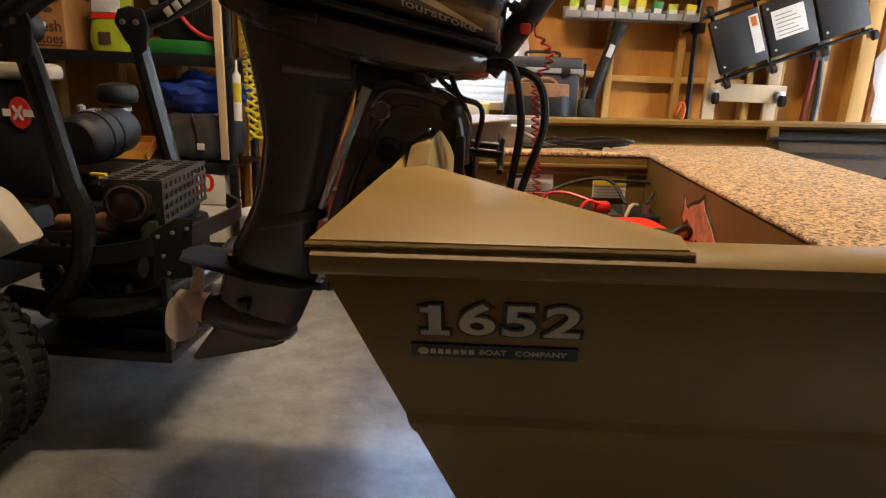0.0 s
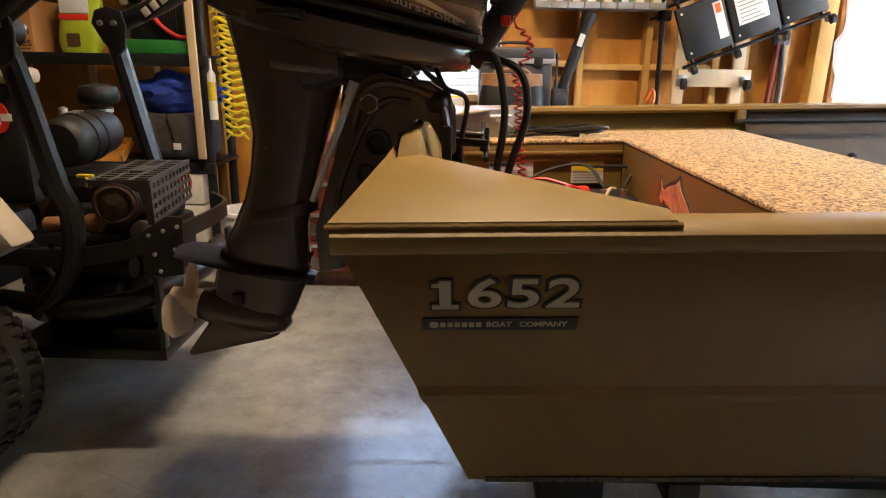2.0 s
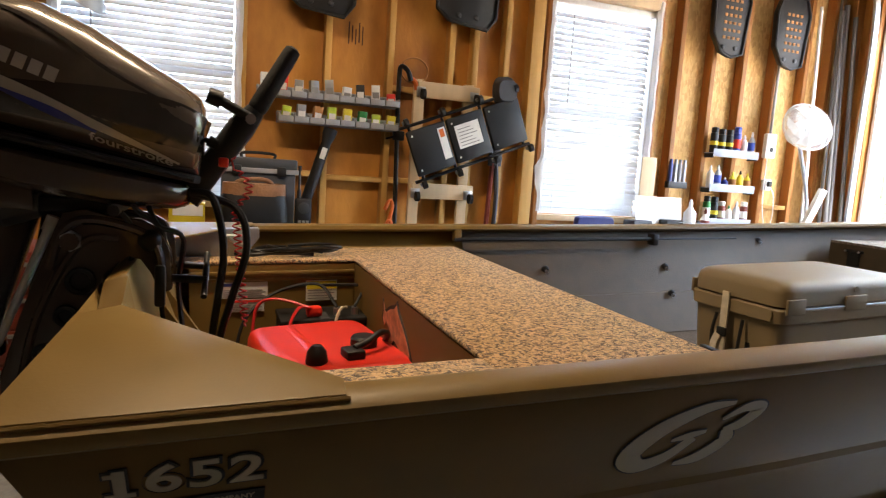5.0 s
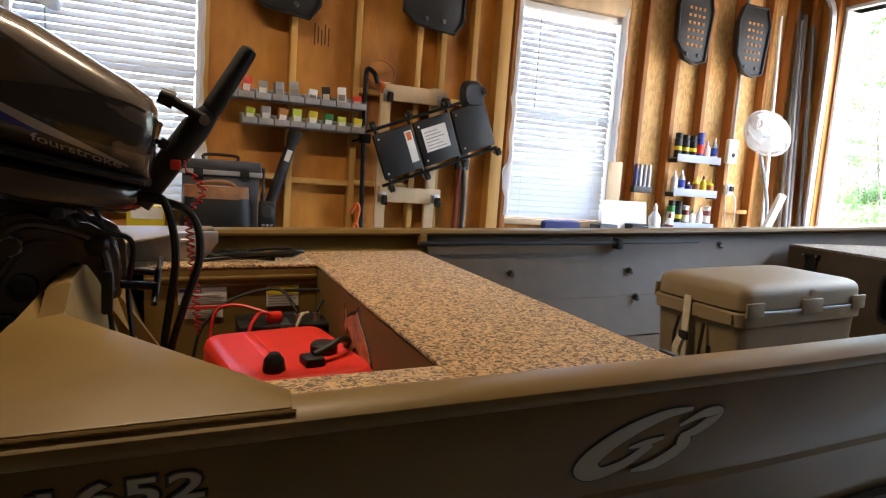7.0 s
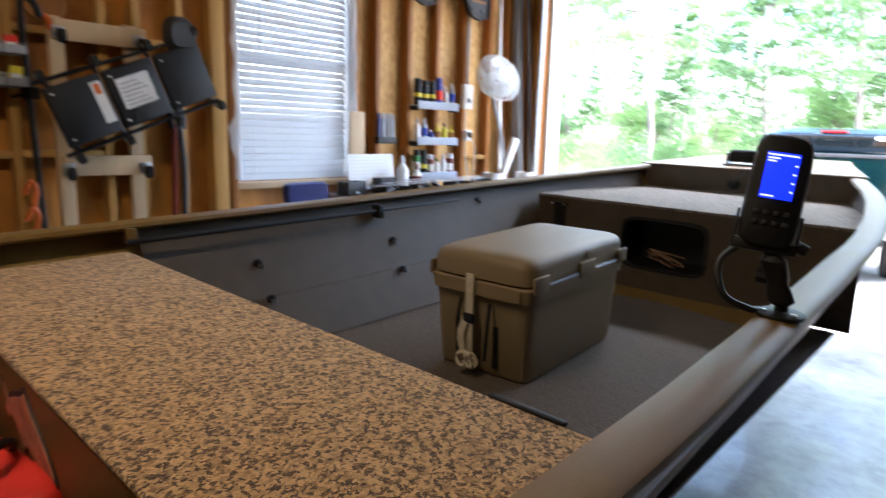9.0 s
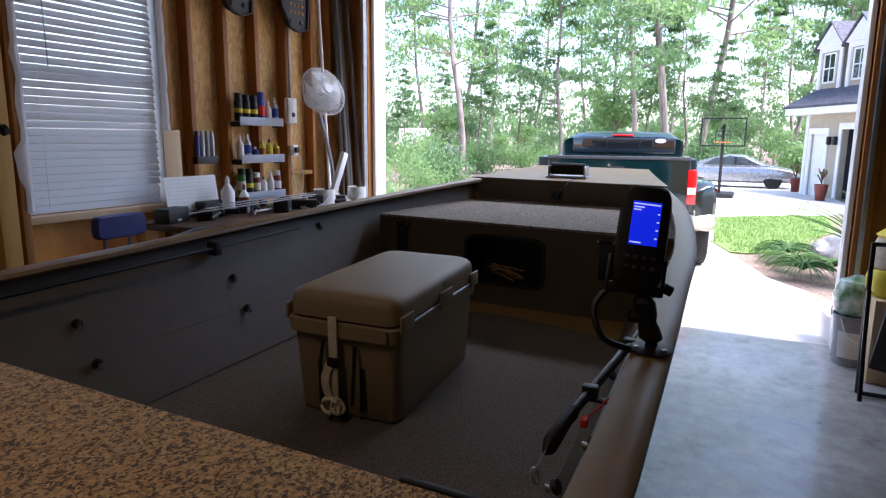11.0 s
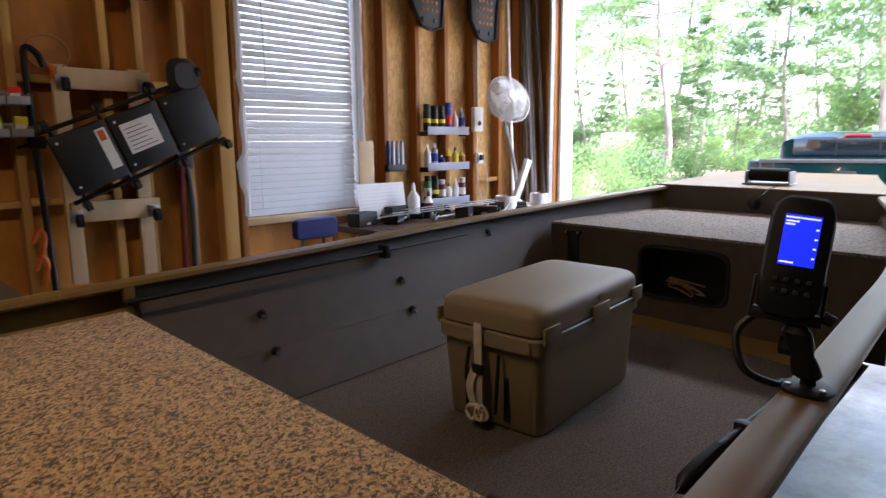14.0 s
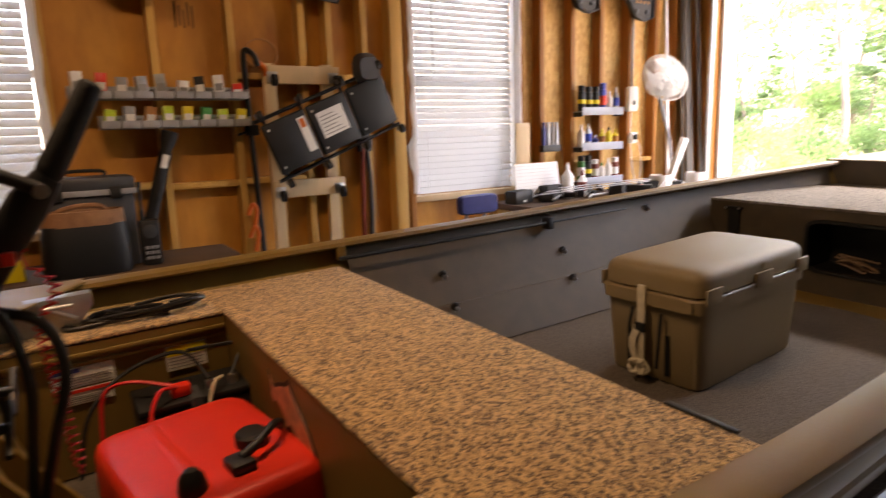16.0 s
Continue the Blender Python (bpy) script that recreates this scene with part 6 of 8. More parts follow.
ofc = thing("plywood_offcut", "tan plywood offcut leaning between studs", "offcut")
part("sheet", box((2.99, FY - 0.02, 0.95), (3.12, FY - 0.008, 1.43), 0.001, None), "pale_wood", ofc)
ou = thing("outlet_box", "white outlet box on a stud with a grey conduit", "outlet", pose(4.21, FY, 1.5))
part("cover", box((-0.05, -0.045, 0.0), (0.06, -0.001, 0.20), 0.012), "white", ou)
part("socket", lathe([(0.02, 0), (0.018, 0.004)], pose(0.01, -0.045, 0.07, 90, 0, 0), 14), "black", ou)
part("conduit", rod((0.005, -0.02, 0.20), (0.005, -0.02, 1.55), 0.011, n=8), "alloy", ou)
ps = thing("plug_adapter", "white plug adapter with a hanging white cord", "plug", pose(4.23, FY, 1.24))
part("adapter", box((-0.03, -0.05, 0.0), (0.03, -0.001, 0.09), 0.006), "white", ps)
part("plug", box((-0.02, -0.075, 0.03), (0.015, -0.05, 0.075), 0.006), "black", ps)
part("cord", tube(spline([(0.02, -0.06, 0.02), (0.06, -0.06, -0.05), (0.07, -0.06, -0.22), (0.03, -0.06, -0.33), (-0.03, -0.06, -0.22), (-0.05, -0.05, 0.0), (-0.04, -0.04, 0.25)], 8), 0.004, 6), "white", ps, "white cord")

# bench in the corner
bn = thing("workbench", "low wooden workbench heaped with tools", "workbench")
part("top", box((2.72, 2.72, 0.835), (4.72, FY - 0.002, 0.875), 0.004), "dark_ply", bn)
for x in (2.78, 4.66):
    for y in (2.78, 3.24):
        part("leg", box((x - 0.045, y - 0.045, 0), (x + 0.045, y + 0.045, 0.834), 0.004), "stud", bn)
for i in range(22):
    x, y = 2.85 + 0.065 * i + random.uniform(-.03, .03), 2.86 + 0.3 * random.random()
    tl = thing("hand_tool", "dark hand tool lying on the workbench", "tool", pose(x, y, 0.876, 0, 0, random.uniform(-60, 60)), group="tools on the workbench")
    if i % 3 == 0:
        part("case", box((-0.10, -0.05, 0), (0.10, 0.05, random.uniform(0.05, 0.10)), 0.006), "black", tl)
        part("latch", box((-0.02, -0.054, 0.008), (0.02, -0.049, 0.024), 0.002), "alloy", tl)
    else:
        part("shank", rod((-0.14, 0, 0.02), (0.06, 0, 0.03), 0.008), "alloy", tl)
        part("handle", rod((0.05, 0, 0.028), (0.17, 0, 0.03), 0.020), "black", tl)
for i in range(3):
    st = thing("metal_strip", "long thin metal strip lying over the tools", "metal strip", group="metal strips")
    part("bar", box((-0.5, -0.012, -0.002), (0.5, 0.012, 0.002), 0, pose(3.35 + 0.13 * i, 2.86 + 0.05 * i, 0.955 + 0.008 * i, 0, -2 + 0.8 * i, -8 + 4 * i)), "alloy" if i % 2 else "grey_bin", st)
for x, y, s in ((4.12, 2.90, 1.0), (4.50, 2.86, 0.9)):
    pt_ = thing("propane_tank", "white steel propane tank with a collar and valve", "gas tank", pose(x, y, 0.40) @ Matrix.Diagonal((s, s, 1, 1)), group="propane tanks")
    part("body", lathe([(0.10, 0.0), (0.145, 0.04), (0.152, 0.10), (0.152, 0.34), (0.14, 0.42), (0.10, 0.475), (0.04, 0.495), (0.001, 0.497)], None, 32), "white", pt_, "white steel cylinder")
    part("collar", loft([[Vector((r * math.cos(a), r * math.sin(a), z)) for a in np.linspace(0.6, 5.7, 20)] for r, z in ((0.085, 0.47), (0.083, 0.60), (0.080, 0.60), (0.082, 0.47))], caps=False, closed=False), "paper", pt_, "white guard collar")
    part("valve", rod((0, 0, 0.49), (0, 0, 0.56), 0.014), "alloy", pt_, "grey valve")
    part("knob", lathe([(0.022, 0.56), (0.026, 0.565), (0.026, 0.58), (0.001, 0.583)], None, 12), "black", pt_)
    part("hose", tube(spline([(0.02, -0.01, 0.53), (-0.06, -0.08, 0.55), (-0.20, -0.12, 0.50), (-0.34, -0.05, 0.48)], 8), 0.006, 6), "grey_bin", pt_, "grey gas hose")
bottle("spray_bottle", "white spray bottle on the workbench", 3.30, 3.08, 0.876, 0.045, 0.26, "white", "white")
bottle("spray_bottle", "white bottle with a dark red label on the bench", 3.42, 3.05, 0.876, 0.034, 0.20, "white", "red_cab", band="red_cab")
bottle("squeeze_bottle", "small teal bottle on the workbench", 4.02, 2.92, 0.876, 0.03, 0.10, "green", "black")
bottle("squeeze_bottle", "small amber jar on the workbench", 3.85, 2.86, 0.876, 0.03, 0.09, "orange", "alloy")
stl = thing("bar_stool", "stool with a navy vinyl back and steel legs", "stool", pose(2.30, 2.80, 0))
part("backrest", loft([oval((0, 0.02 * k, 0.935), 0.148 - 0.012 * (k in (0, 3)), 0.062 - 0.01 * (k in (0, 3)), 22, 6, (1, 0, 0), (0, 0, 1)) for k in range(4)]), "navy", stl, "navy vinyl backrest")
part("seat", loft([oval((0, -0.17, z), a, a, 24, 3, (1, 0, 0), (0, 1, 0)) for z, a in ((0.60, 0.16), (0.61, 0.18), (0.65, 0.18), (0.665, 0.165))]), "navy", stl, "navy vinyl seat")
for x in (-0.07, 0.07):
    part("back_post", tube(spline([(x, 0.05, 0.90), (x, 0.05, 0.75), (x, -0.06, 0.60)], 6), 0.011), "steel", stl)
for a in range(4):
    ca, sa = math.cos(a * 1.571 + 0.785), math.sin(a * 1.571 + 0.785)
    part("leg", rod((0.13 * ca, -0.17 + 0.13 * sa, 0.60), (0.22 * ca, -0.17 + 0.22 * sa, 0.0), 0.012), "steel", stl)
hc = thing("rolling_seat", "round black padded shop seat", "seat", pose(2.62, 2.55, 0))
part("seat", lathe([(0.05, 0.70), (0.20, 0.72), (0.22, 0.78), (0.19, 0.86), (0.08, 0.90), (0.001, 0.905)], None, 24), "black", hc)
part("post", rod((0, 0, 0.05), (0, 0, 0.71), 0.03), "steel", hc)
for a in range(5):
    part("leg", rod((0, 0, 0.09), (0.24 * math.cos(a * 1.257), 0.24 * math.sin(a * 1.257), 0.02), 0.018), "black", hc)

# pedestal fan and the pipes in the corner
fn = thing("pedestal_fan", "white pedestal fan tilted up beside the pipes", "fan", pose(4.43, 3.03, 0.876))
part("base", lathe([(0.17, 0), (0.175, 0.012), (0.15, 0.03), (0.05, 0.05), (0.02, 0.07)], None, 28), "white", fn)
part("pole", tube(spline([(0, 0, 0.05), (-0.02, 0.02, 0.35), (-0.11, 0.06, 0.72)], 5), 0.015), "alloy", fn)
FH = look((-0.14, 0.03, 0.85), (-0.52, -1.3, 1.40)) @ Matrix.Diagonal((1.16, 1.16, 1.16, 1))
part("motor_housing", lathe([(0.02, -0.14), (0.06, -0.12), (0.075, -0.06), (0.07, -0.02), (0.03, 0.0)], FH @ pose(0, 0, 0.0, 180, 0, 0) @ pose(0, 0, 0.02), 18), "white", fn)
hub_ = part("hub", lathe([(0.03, 0.07), (0.035, 0.05), (0.035, 0.02)], FH @ pose(0, 0, -0.10) @ pose(0, 0, 0, 0, 0, 0), 16), "grey_bin", fn)
for k in range(4):
    rr = []
    for i in range(6):
        r = 0.03 + 0.115 * i / 5
        rr.append([FH @ Vector((r * math.cos(k * 1.571 + v * 0.55 * (0.5 + i / 8)), r * math.sin(k * 1.571 + v * 0.55 * (0.5 + i / 8)), -0.055 + 0.022 * v + t)) for v, t in ((-1, 0), (0, 0.002), (1, 0), (0, -0.002))])
    part("blade", loft(rr), "white", hub_)
cage = bmesh.new()
for k in range(84):
    a = 2 * math.pi * k / 84
    add_tube(cage, [FH @ Vector((r * math.cos(a), r * math.sin(a), z)) for r, z in ((0.035, -0.105), (0.10, -0.10), (0.15, -0.085), (0.168, -0.055), (0.15, -0.02), (0.08, 0.0))], 0.0020, 4, False)
for r, z in ((0.168, -0.055), (0.11, -0.099), (0.035, -0.105), (0.155, -0.02)):
    add_tube(cage, [FH @ Vector((r * math.cos(a), r * math.sin(a), z)) for a in np.linspace(0, 6.2832, 33)], 0.0035 if r == 0.168 else 0.0018, 5, False)
tagged(part("cage", cage, "white", fn, "white wire cage"), kind="stuff")
part("badge", lathe([(0.034, 0), (0.03, 0.005), (0.001, 0.006)], FH @ pose(0, 0, -0.106, 180, 0, 0), 18), "white", fn)
for i, (x0, x1, y, r, c, top) in enumerate(((4.44, 4.58, 3.22, 0.013, "paper", 2.75), (4.50, 4.62, 3.25, 0.013, "white", 2.6), (4.70, 4.80, 3.20, 0.016, "pipe_grey", 2.75), (4.76, 4.86, 3.22, 0.022, "pipe_grey", 2.8), (4.84, 4.90, 3.16, 0.018, "pipe_grey", 2.7), (4.68, 4.84, 3.26, 0.014, "pipe_grey", 2.85))):
    pi_ = thing("pipe", f"long {'white plastic' if c in ('paper', 'white') else 'grey metal'} pipe leaning in the corner", "pipe", group="pipes in the corner")
    part("length", rod((x0 - 0.03, y - 0.20, 0.0), (x1, y + 0.06, top), r, n=12), c, pi_)
    part("end_collar", rod((x0 - 0.03, y - 0.20, 0.001), (x0 - 0.027, y - 0.194, 0.06), r * 1.25, n=12), c, pi_)
bx_ = thing("gutter_length", "short white gutter length leaning by the fan", "gutter")
part("channel", box((-0.03, -0.02, 0), (0.03, 0.02, 0.42), 0.004, pose(4.30, 2.98, 0.878, 8, 18, 0)), "white", bx_)

# ---- shelving and mower behind the stern ----
su = thing("shelving_unit", "black plastic shelving unit packed with garage goods", "shelving")
SX0, SX1, SY0, SY1 = -2.85, -1.49, 2.88, 3.29
for z in (0.10, 0.56, 1.145, 1.70):
    part("shelf", boxes(((SX0, SY0, z - 0.01), (SX1, SY1, z + 0.01)), ((SX0, SY0 - 0.006, z - 0.05), (SX1, SY0 + 0.01, z + 0.012)), bevel=0.003), "black", su)
for x in (SX0 + 0.03, SX1 - 0.03):
    for y in (SY0 + 0.03, SY1 - 0.03):
        part("post", rod((x, y, 0), (x, y, 2.05), 0.026, n=12), "black", su)
wb = thing("wooden_batten", "pale wooden batten leaning on the shelf post", "batten")
part("batten", box((-1.545, 2.815, 0.62), (-1.505, 2.838, 1.62), 0.002, pose(0, 0, 0, 0, -0.6, 0)), "pale_wood", wb)
cb = thing("cardboard_box", "brown cardboard produce box with dark lettering", "box", pose(-2.64, 3.0, 1.157, 0, 0, 0))
part("carton", box((-0.20, -0.11, 0), (0.22, 0.18, 0.27), 0.003), "card", cb)
part("flap", box((-0.20, -0.115, 0.262), (0.22, -0.03, 0.268), 0.001, pose(0, 0, 0, 4, 0, 0)), "card", cb)
part("lettering", lettering("Fresh", 0.085, pose(0.11, -0.1115, 0.115, 90, 0, 0), bold=0.0015), "card_dark", cb, "dark word Fresh")
part("lettering", lettering("Tomatoes", 0.072, pose(0.06, -0.1115, 0.05, 90, 0, 0), bold=0.0015), "card_dark", cb, "dark word Tomatoes")
part("printed_stripe", box((-0.18, -0.1125, 0.012), (0.20, -0.1105, 0.02)), "card_dark", cb)
part("printed_badge", lathe([(0.02, 0), (0.02, 0.001)], pose(0.13, -0.1115, 0.20, 90, 0, 0) @ Matrix.Diagonal((1.7, 0.7, 1, 1)), 16), "card_dark", cb)
lbg = thing("fertilizer_bag", "lime green plastic bag with a white and red panel", "bag", pose(-2.22, 2.99, 1.157))
part("bag", loft([oval((0.006 * k, 0, 0.045 * k), a, b, 20, 3, (1, 0, 0), (0, 1, 0)) for k, (a, b) in enumerate(((0.10, 0.05), (0.118, 0.06), (0.12, 0.06), (0.118, 0.055), (0.115, 0.05), (0.11, 0.042), (0.105, 0.03), (0.10, 0.016), (0.095, 0.006)))]), "lime", lbg)
part("panel", box((-0.07, -0.066, 0.20), (0.09, -0.060, 0.30), 0.002, pose(0, 0, 0, -4, 0, 0)), "paper", lbg, "white printed panel")
part("band", box((-0.075, -0.0675, 0.165), (0.085, -0.0615, 0.195), 0.002, pose(0, 0, 0, -4, 0, 0)), "red", lbg)
part("picture", box((-0.04, -0.064, 0.035), (0.03, -0.058, 0.10), 0.002), "card_dark", lbg)
gm = thing("battery_charger", "green and black wheeled battery charger with a red lead", "charger", pose(-1.78, 3.02, 1.157))
part("base", box((-0.18, -0.13, 0), (0.19, 0.13, 0.075), 0.012), "green", gm, "green plastic base")
part("housing", box((-0.14, -0.10, 0.076), (0.17, 0.11, 0.30), 0.02), "black", gm)
for i in range(7):
    part("fin", box((0.03 + 0.016 * i, -0.112, 0.10), (0.038 + 0.016 * i, -0.10, 0.25), 0.002), "black", gm)
part("handle", box((-0.17, -0.10, 0.25), (-0.06, -0.07, 0.31), 0.008), "beige", gm)
part("lead", tube(spline([(-0.02, -0.12, 0.36), (-0.02, -0.13, 0.27), (0.05, -0.14, 0.16), (0.13, -0.135, 0.10), (0.19, -0.13, 0.085)], 8), 0.011), "red_rubber", gm, "thick red lead")
tp = thing("blue_tarp", "crumpled blue tarpaulin stuffed on the shelf", "tarpaulin", pose(-1.74, 3.06, 0.885))
bm = bmesh.new()
bmesh.ops.create_icosphere(bm, subdivisions=4, radius=1)
for v in bm.verts:
    k = 1 + 0.35 * noise.noise(v.co * 2.2) + 0.12 * noise.noise(v.co * 6)
    v.co = Vector((v.co.x * 0.27 * k, v.co.y * 0.15 * k, v.co.z * 0.11 * k + 0.06))
part("sheet", bm, "blue_tarp", tp)
gb = thing("duffel_bag", "dark grey cloth bag with a white tag", "bag", pose(-1.74, 3.05, 0.571))
bm = bmesh.new()
bmesh.ops.create_icosphere(bm, subdivisions=4, radius=1)
for v in bm.verts:
    k = 1 + 0.06 * noise.noise(v.co * 3)
    c = [math.copysign(abs(a) ** 0.55, a) for a in v.co]
    v.co = Vector((c[0] * 0.215 * k, c[1] * 0.16 * k, (c[2] + 1) * 0.135 * k))
part("bag", bm, "grey_cloth", gb)
part("tag", box((0.045, -0.175, 0.075), (0.085, -0.166, 0.11), 0.001, pose(0, 0, 0, 0, 0, -5)), "paper", gb, "white tag")
part("strap", tube(spline([(0.0, -0.163, 0.27), (0.02, -0.172, 0.20), (0.03, -0.17, 0.12)], 6), 0.006), "black", gb)
og = thing("wooden_tray", "shallow orange wooden tray on the shelf", "tray", pose(-2.16, 2.98, 0.60, 24, 0, 8))
part("tray", boxes(((-0.13, -0.10, 0), (0.13, 0.10, 0.012)), ((-0.13, -0.10, 0.012), (-0.12, 0.10, 0.05)), ((0.12, -0.10, 0.012), (0.13, 0.10, 0.05)), ((-0.12, 0.09, 0.012), (0.12, 0.10, 0.05))), "plywood", og)
for i, z in enumerate((0.111, 0.336)):
    wbx = thing("white_carton", "white carton with red printing on the low shelf", "box", pose(-1.73, 2.995, z, 0, 0, 2 * i), group="white cartons")
    part("carton", box((-0.17, -0.12, 0), (0.16, 0.14, 0.215), 0.003), "paper", wbx)
    if i:
        part("lettering", lettering("40", 0.14, pose(0.02, -0.121, 0.118, 90, 0, 0) @ Matrix.Diagonal((1.15, 1, 1, 1)), bold=0.003), "red", wbx, "bold red number 40")
for i, (x, w, c) in enumerate(((-2.55, 0.52, "beige"), (-1.92, 0.56, "paper"))):
    tb_ = thing("storage_tote", f"large {'beige' if i == 0 else 'white'} storage tote on the top shelf", "tote", pose(x, 3.07, 1.711), group="storage totes")
    part("tub", loft([oval((0, 0, z), w / 2 - 0.03 + 0.03 * z / 0.3, 0.17 + 0.02 * z / 0.3, 28, 8, (1, 0, 0), (0, 1, 0)) for z in (0, 0.03, 0.28)]), c, tb_)
    part("lid", loft([oval((0, 0, z), w / 2 + a, 0.195 + a, 28, 8, (1, 0, 0), (0, 1, 0)) for z, a in ((0.281, 0.0), (0.287, 0.012), (0.305, 0.012), (0.312, 0.0))]), c, tb_)
yh = thing("air_hose", "coiled yellow air hose hanging from the shelf post", "hose")
pts = []
for i in range(20 * 10):
    s = i / 200
    pts.append((-1.37 + 0.05 * s + (0.062 + 0.022 * noise.noise((s * 14, 0, 0))) * math.cos(i * 0.628), 2.82 + 0.045 * math.sin(i * 0.628), 1.56 - 0.82 * s + 0.012 * math.sin(i * 1.9)))
part("coil", tube(pts, 0.0085, 6), "yellow", yh)
part("tail", tube(spline([(-1.36, 2.80, 0.86), (-1.30, 2.80, 0.76), (-1.26, 2.80, 0.72), (-1.33, 2.80, 0.78), (-1.38, 2.80, 0.72)], 6), 0.0065, 6), "yellow", yh)
part("hook", rod((-1.47, 2.90, 1.56), (-1.35, 2.86, 1.57), 0.008), "steel", yh)
ct = thing("caulk_tube", "white and yellow tube hung beside the post", "tube", pose(-1.455, 2.84, 0.82))
part("tube", lathe([(0.022, 0), (0.022, 0.24), (0.008, 0.26), (0.005, 0.32)], None, 14), "paper", ct)
part("label", lathe([(0.0225, 0.10), (0.0225, 0.2)], None, 14), "yellow", ct)
bk = thing("plastic_bucket", "white plastic bucket with a wire handle", "bucket", pose(-1.22, 2.60, 0))
part("pail", lathe([(0.12, 0), (0.125, 0.005), (0.148, 0.36), (0.155, 0.362), (0.155, 0.38), (0.146, 0.382), (0.143, 0.36), (0.118, 0.02), (0.001, 0.02)], None, 28), "paper", bk)
part("handle", tube(spline([(-0.152, 0, 0.34), (-0.09, -0.13, 0.24), (0.09, -0.13, 0.24), (0.152, 0, 0.34)], 8), 0.003, 6), "steel", bk)
rc = thing("tool_chest", "dark red steel tool chest on the floor", "tool chest", pose(-0.62, 2.66, 0))
part("case", box((-0.33, -0.22, 0.09), (0.33, 0.22, 0.76), 0.012), "red_cab", rc)
for i in range(4):
    d = part("drawer", box((-0.31, -0.232, 0.11 + 0.158 * i), (0.31, -0.221, 0.255 + 0.158 * i), 0.004), "red_cab", rc)
    part("handle", box((-0.26, -0.246, 0.225 + 0.158 * i), (0.26, -0.233, 0.243 + 0.158 * i), 0.003), "alloy", d, "steel drawer pull")
for x in (-0.27, 0.27):
    for y in (-0.16, 0.16):
        part("caster", rod((x - 0.015, y, 0.045), (x + 0.015, y, 0.045), 0.045, n=16), "rubber", rc)
gl = thing("work_gloves", "red, white and blue work gloves on a nail", "gloves", pose(-1.28, FY - 0.05, 1.80))
for k, (c, dx, dz, r) in enumerate((("red_cab", -0.04, 0.06, 0.06), ("paper", 0.0, 0.04, 0.05), ("navy", 0.07, 0.05, 0.045))):
    part("glove", loft([oval((dx + 0.03 * i, 0, dz - 0.012 * i), r * (1 - 0.12 * i), r * 0.5, 12, 2.5, (0, 0.5, 0.86), (0, 0.86, -0.5)) for i in range(4)]), c, gl)
cl = thing("clamp_lamp", "grey metal clamp lamp hanging by the window", "lamp", pose(-0.72, FY - 0.08, 2.02, 20, 35, 0))
part("shade", lathe([(0.03, 0.12), (0.04, 0.10), (0.13, 0.0), (0.135, -0.01), (0.128, -0.005), (0.03, 0.09)], None, 28), "alloy", cl)
part("clamp", box((-0.02, -0.02, 0.12), (0.02, 0.02, 0.22), 0.006), "black", cl)

mw = thing("zero_turn_mower", "black zero-turn mower with a folded roll bar", "mower")
for y, z in ((1.0, 1.16), (1.55, 1.20)):
    part("roll_post", tube(spline([(-1.285, y, z), (-1.26, y, 1.08), (-1.20, y, 0.80), (-1.17, y, 0.70), (-1.20, y, 0.55), (-1.30, y, 0.42)], 6), 0.030, 10), "black_gloss", mw, "black steel roll bar post")
    part("hinge", plate([(-1.335, y - 0.04, z + 0.03), (-1.32, y - 0.04, z + 0.07), (-1.28, y - 0.04, z + 0.082), (-1.235, y - 0.04, z + 0.07), (-1.222, y - 0.04, z + 0.02), (-1.232, y - 0.04, z - 0.05), (-1.262, y - 0.04, z - 0.075), (-1.30, y - 0.04, z - 0.03)], 0.012, (0, 1, 0), 0.004), "black_gloss", mw, "black pivot plate")
    part("hinge", rod((-1.285, y - 0.03, z + 0.02), (-1.285, y + 0.04, z + 0.02), 0.042, n=20), "black", mw)
    for dx in (-0.02, 0.025):
        part("pin", rod((-1.282 + dx, y - 0.053, z + 0.03), (-1.282 + dx, y + 0.055, z + 0.03), 0.009, n=6), "steel", mw, "steel pivot bolt")
part("roll_bar", tube(spline([(-1.30, 0.98, 1.19), (-1.08, 0.98, 1.34), (-0.93, 0.99, 1.43), (-0.87, 1.06, 1.455), (-0.86, 1.25, 1.455), (-0.87, 1.48, 1.45), (-0.93, 1.56, 1.42), (-1.08, 1.57, 1.32), (-1.30, 1.57, 1.22)], 8), 0.030, 12), "black_gloss", mw, "folded black roll bar hoop")
mk = pose(-1.09, 1.535, 1.315, 0, -34, 0)
part("sticker", box((-0.11, -0.006, -0.022), (0.11, 0.0, 0.022), 0.002, mk), "black", mw)
for i in range(5):
    part("sticker_mark", box((-0.095 + 0.036 * i, -0.0085, -0.014), (-0.071 + 0.036 * i, -0.0058, 0.014), 0.001, mk), "silver", mw)
part("sticker_mark", box((0.085, -0.0085, -0.018), (0.105, -0.0058, 0.018), 0.001, mk), "orange", mw)
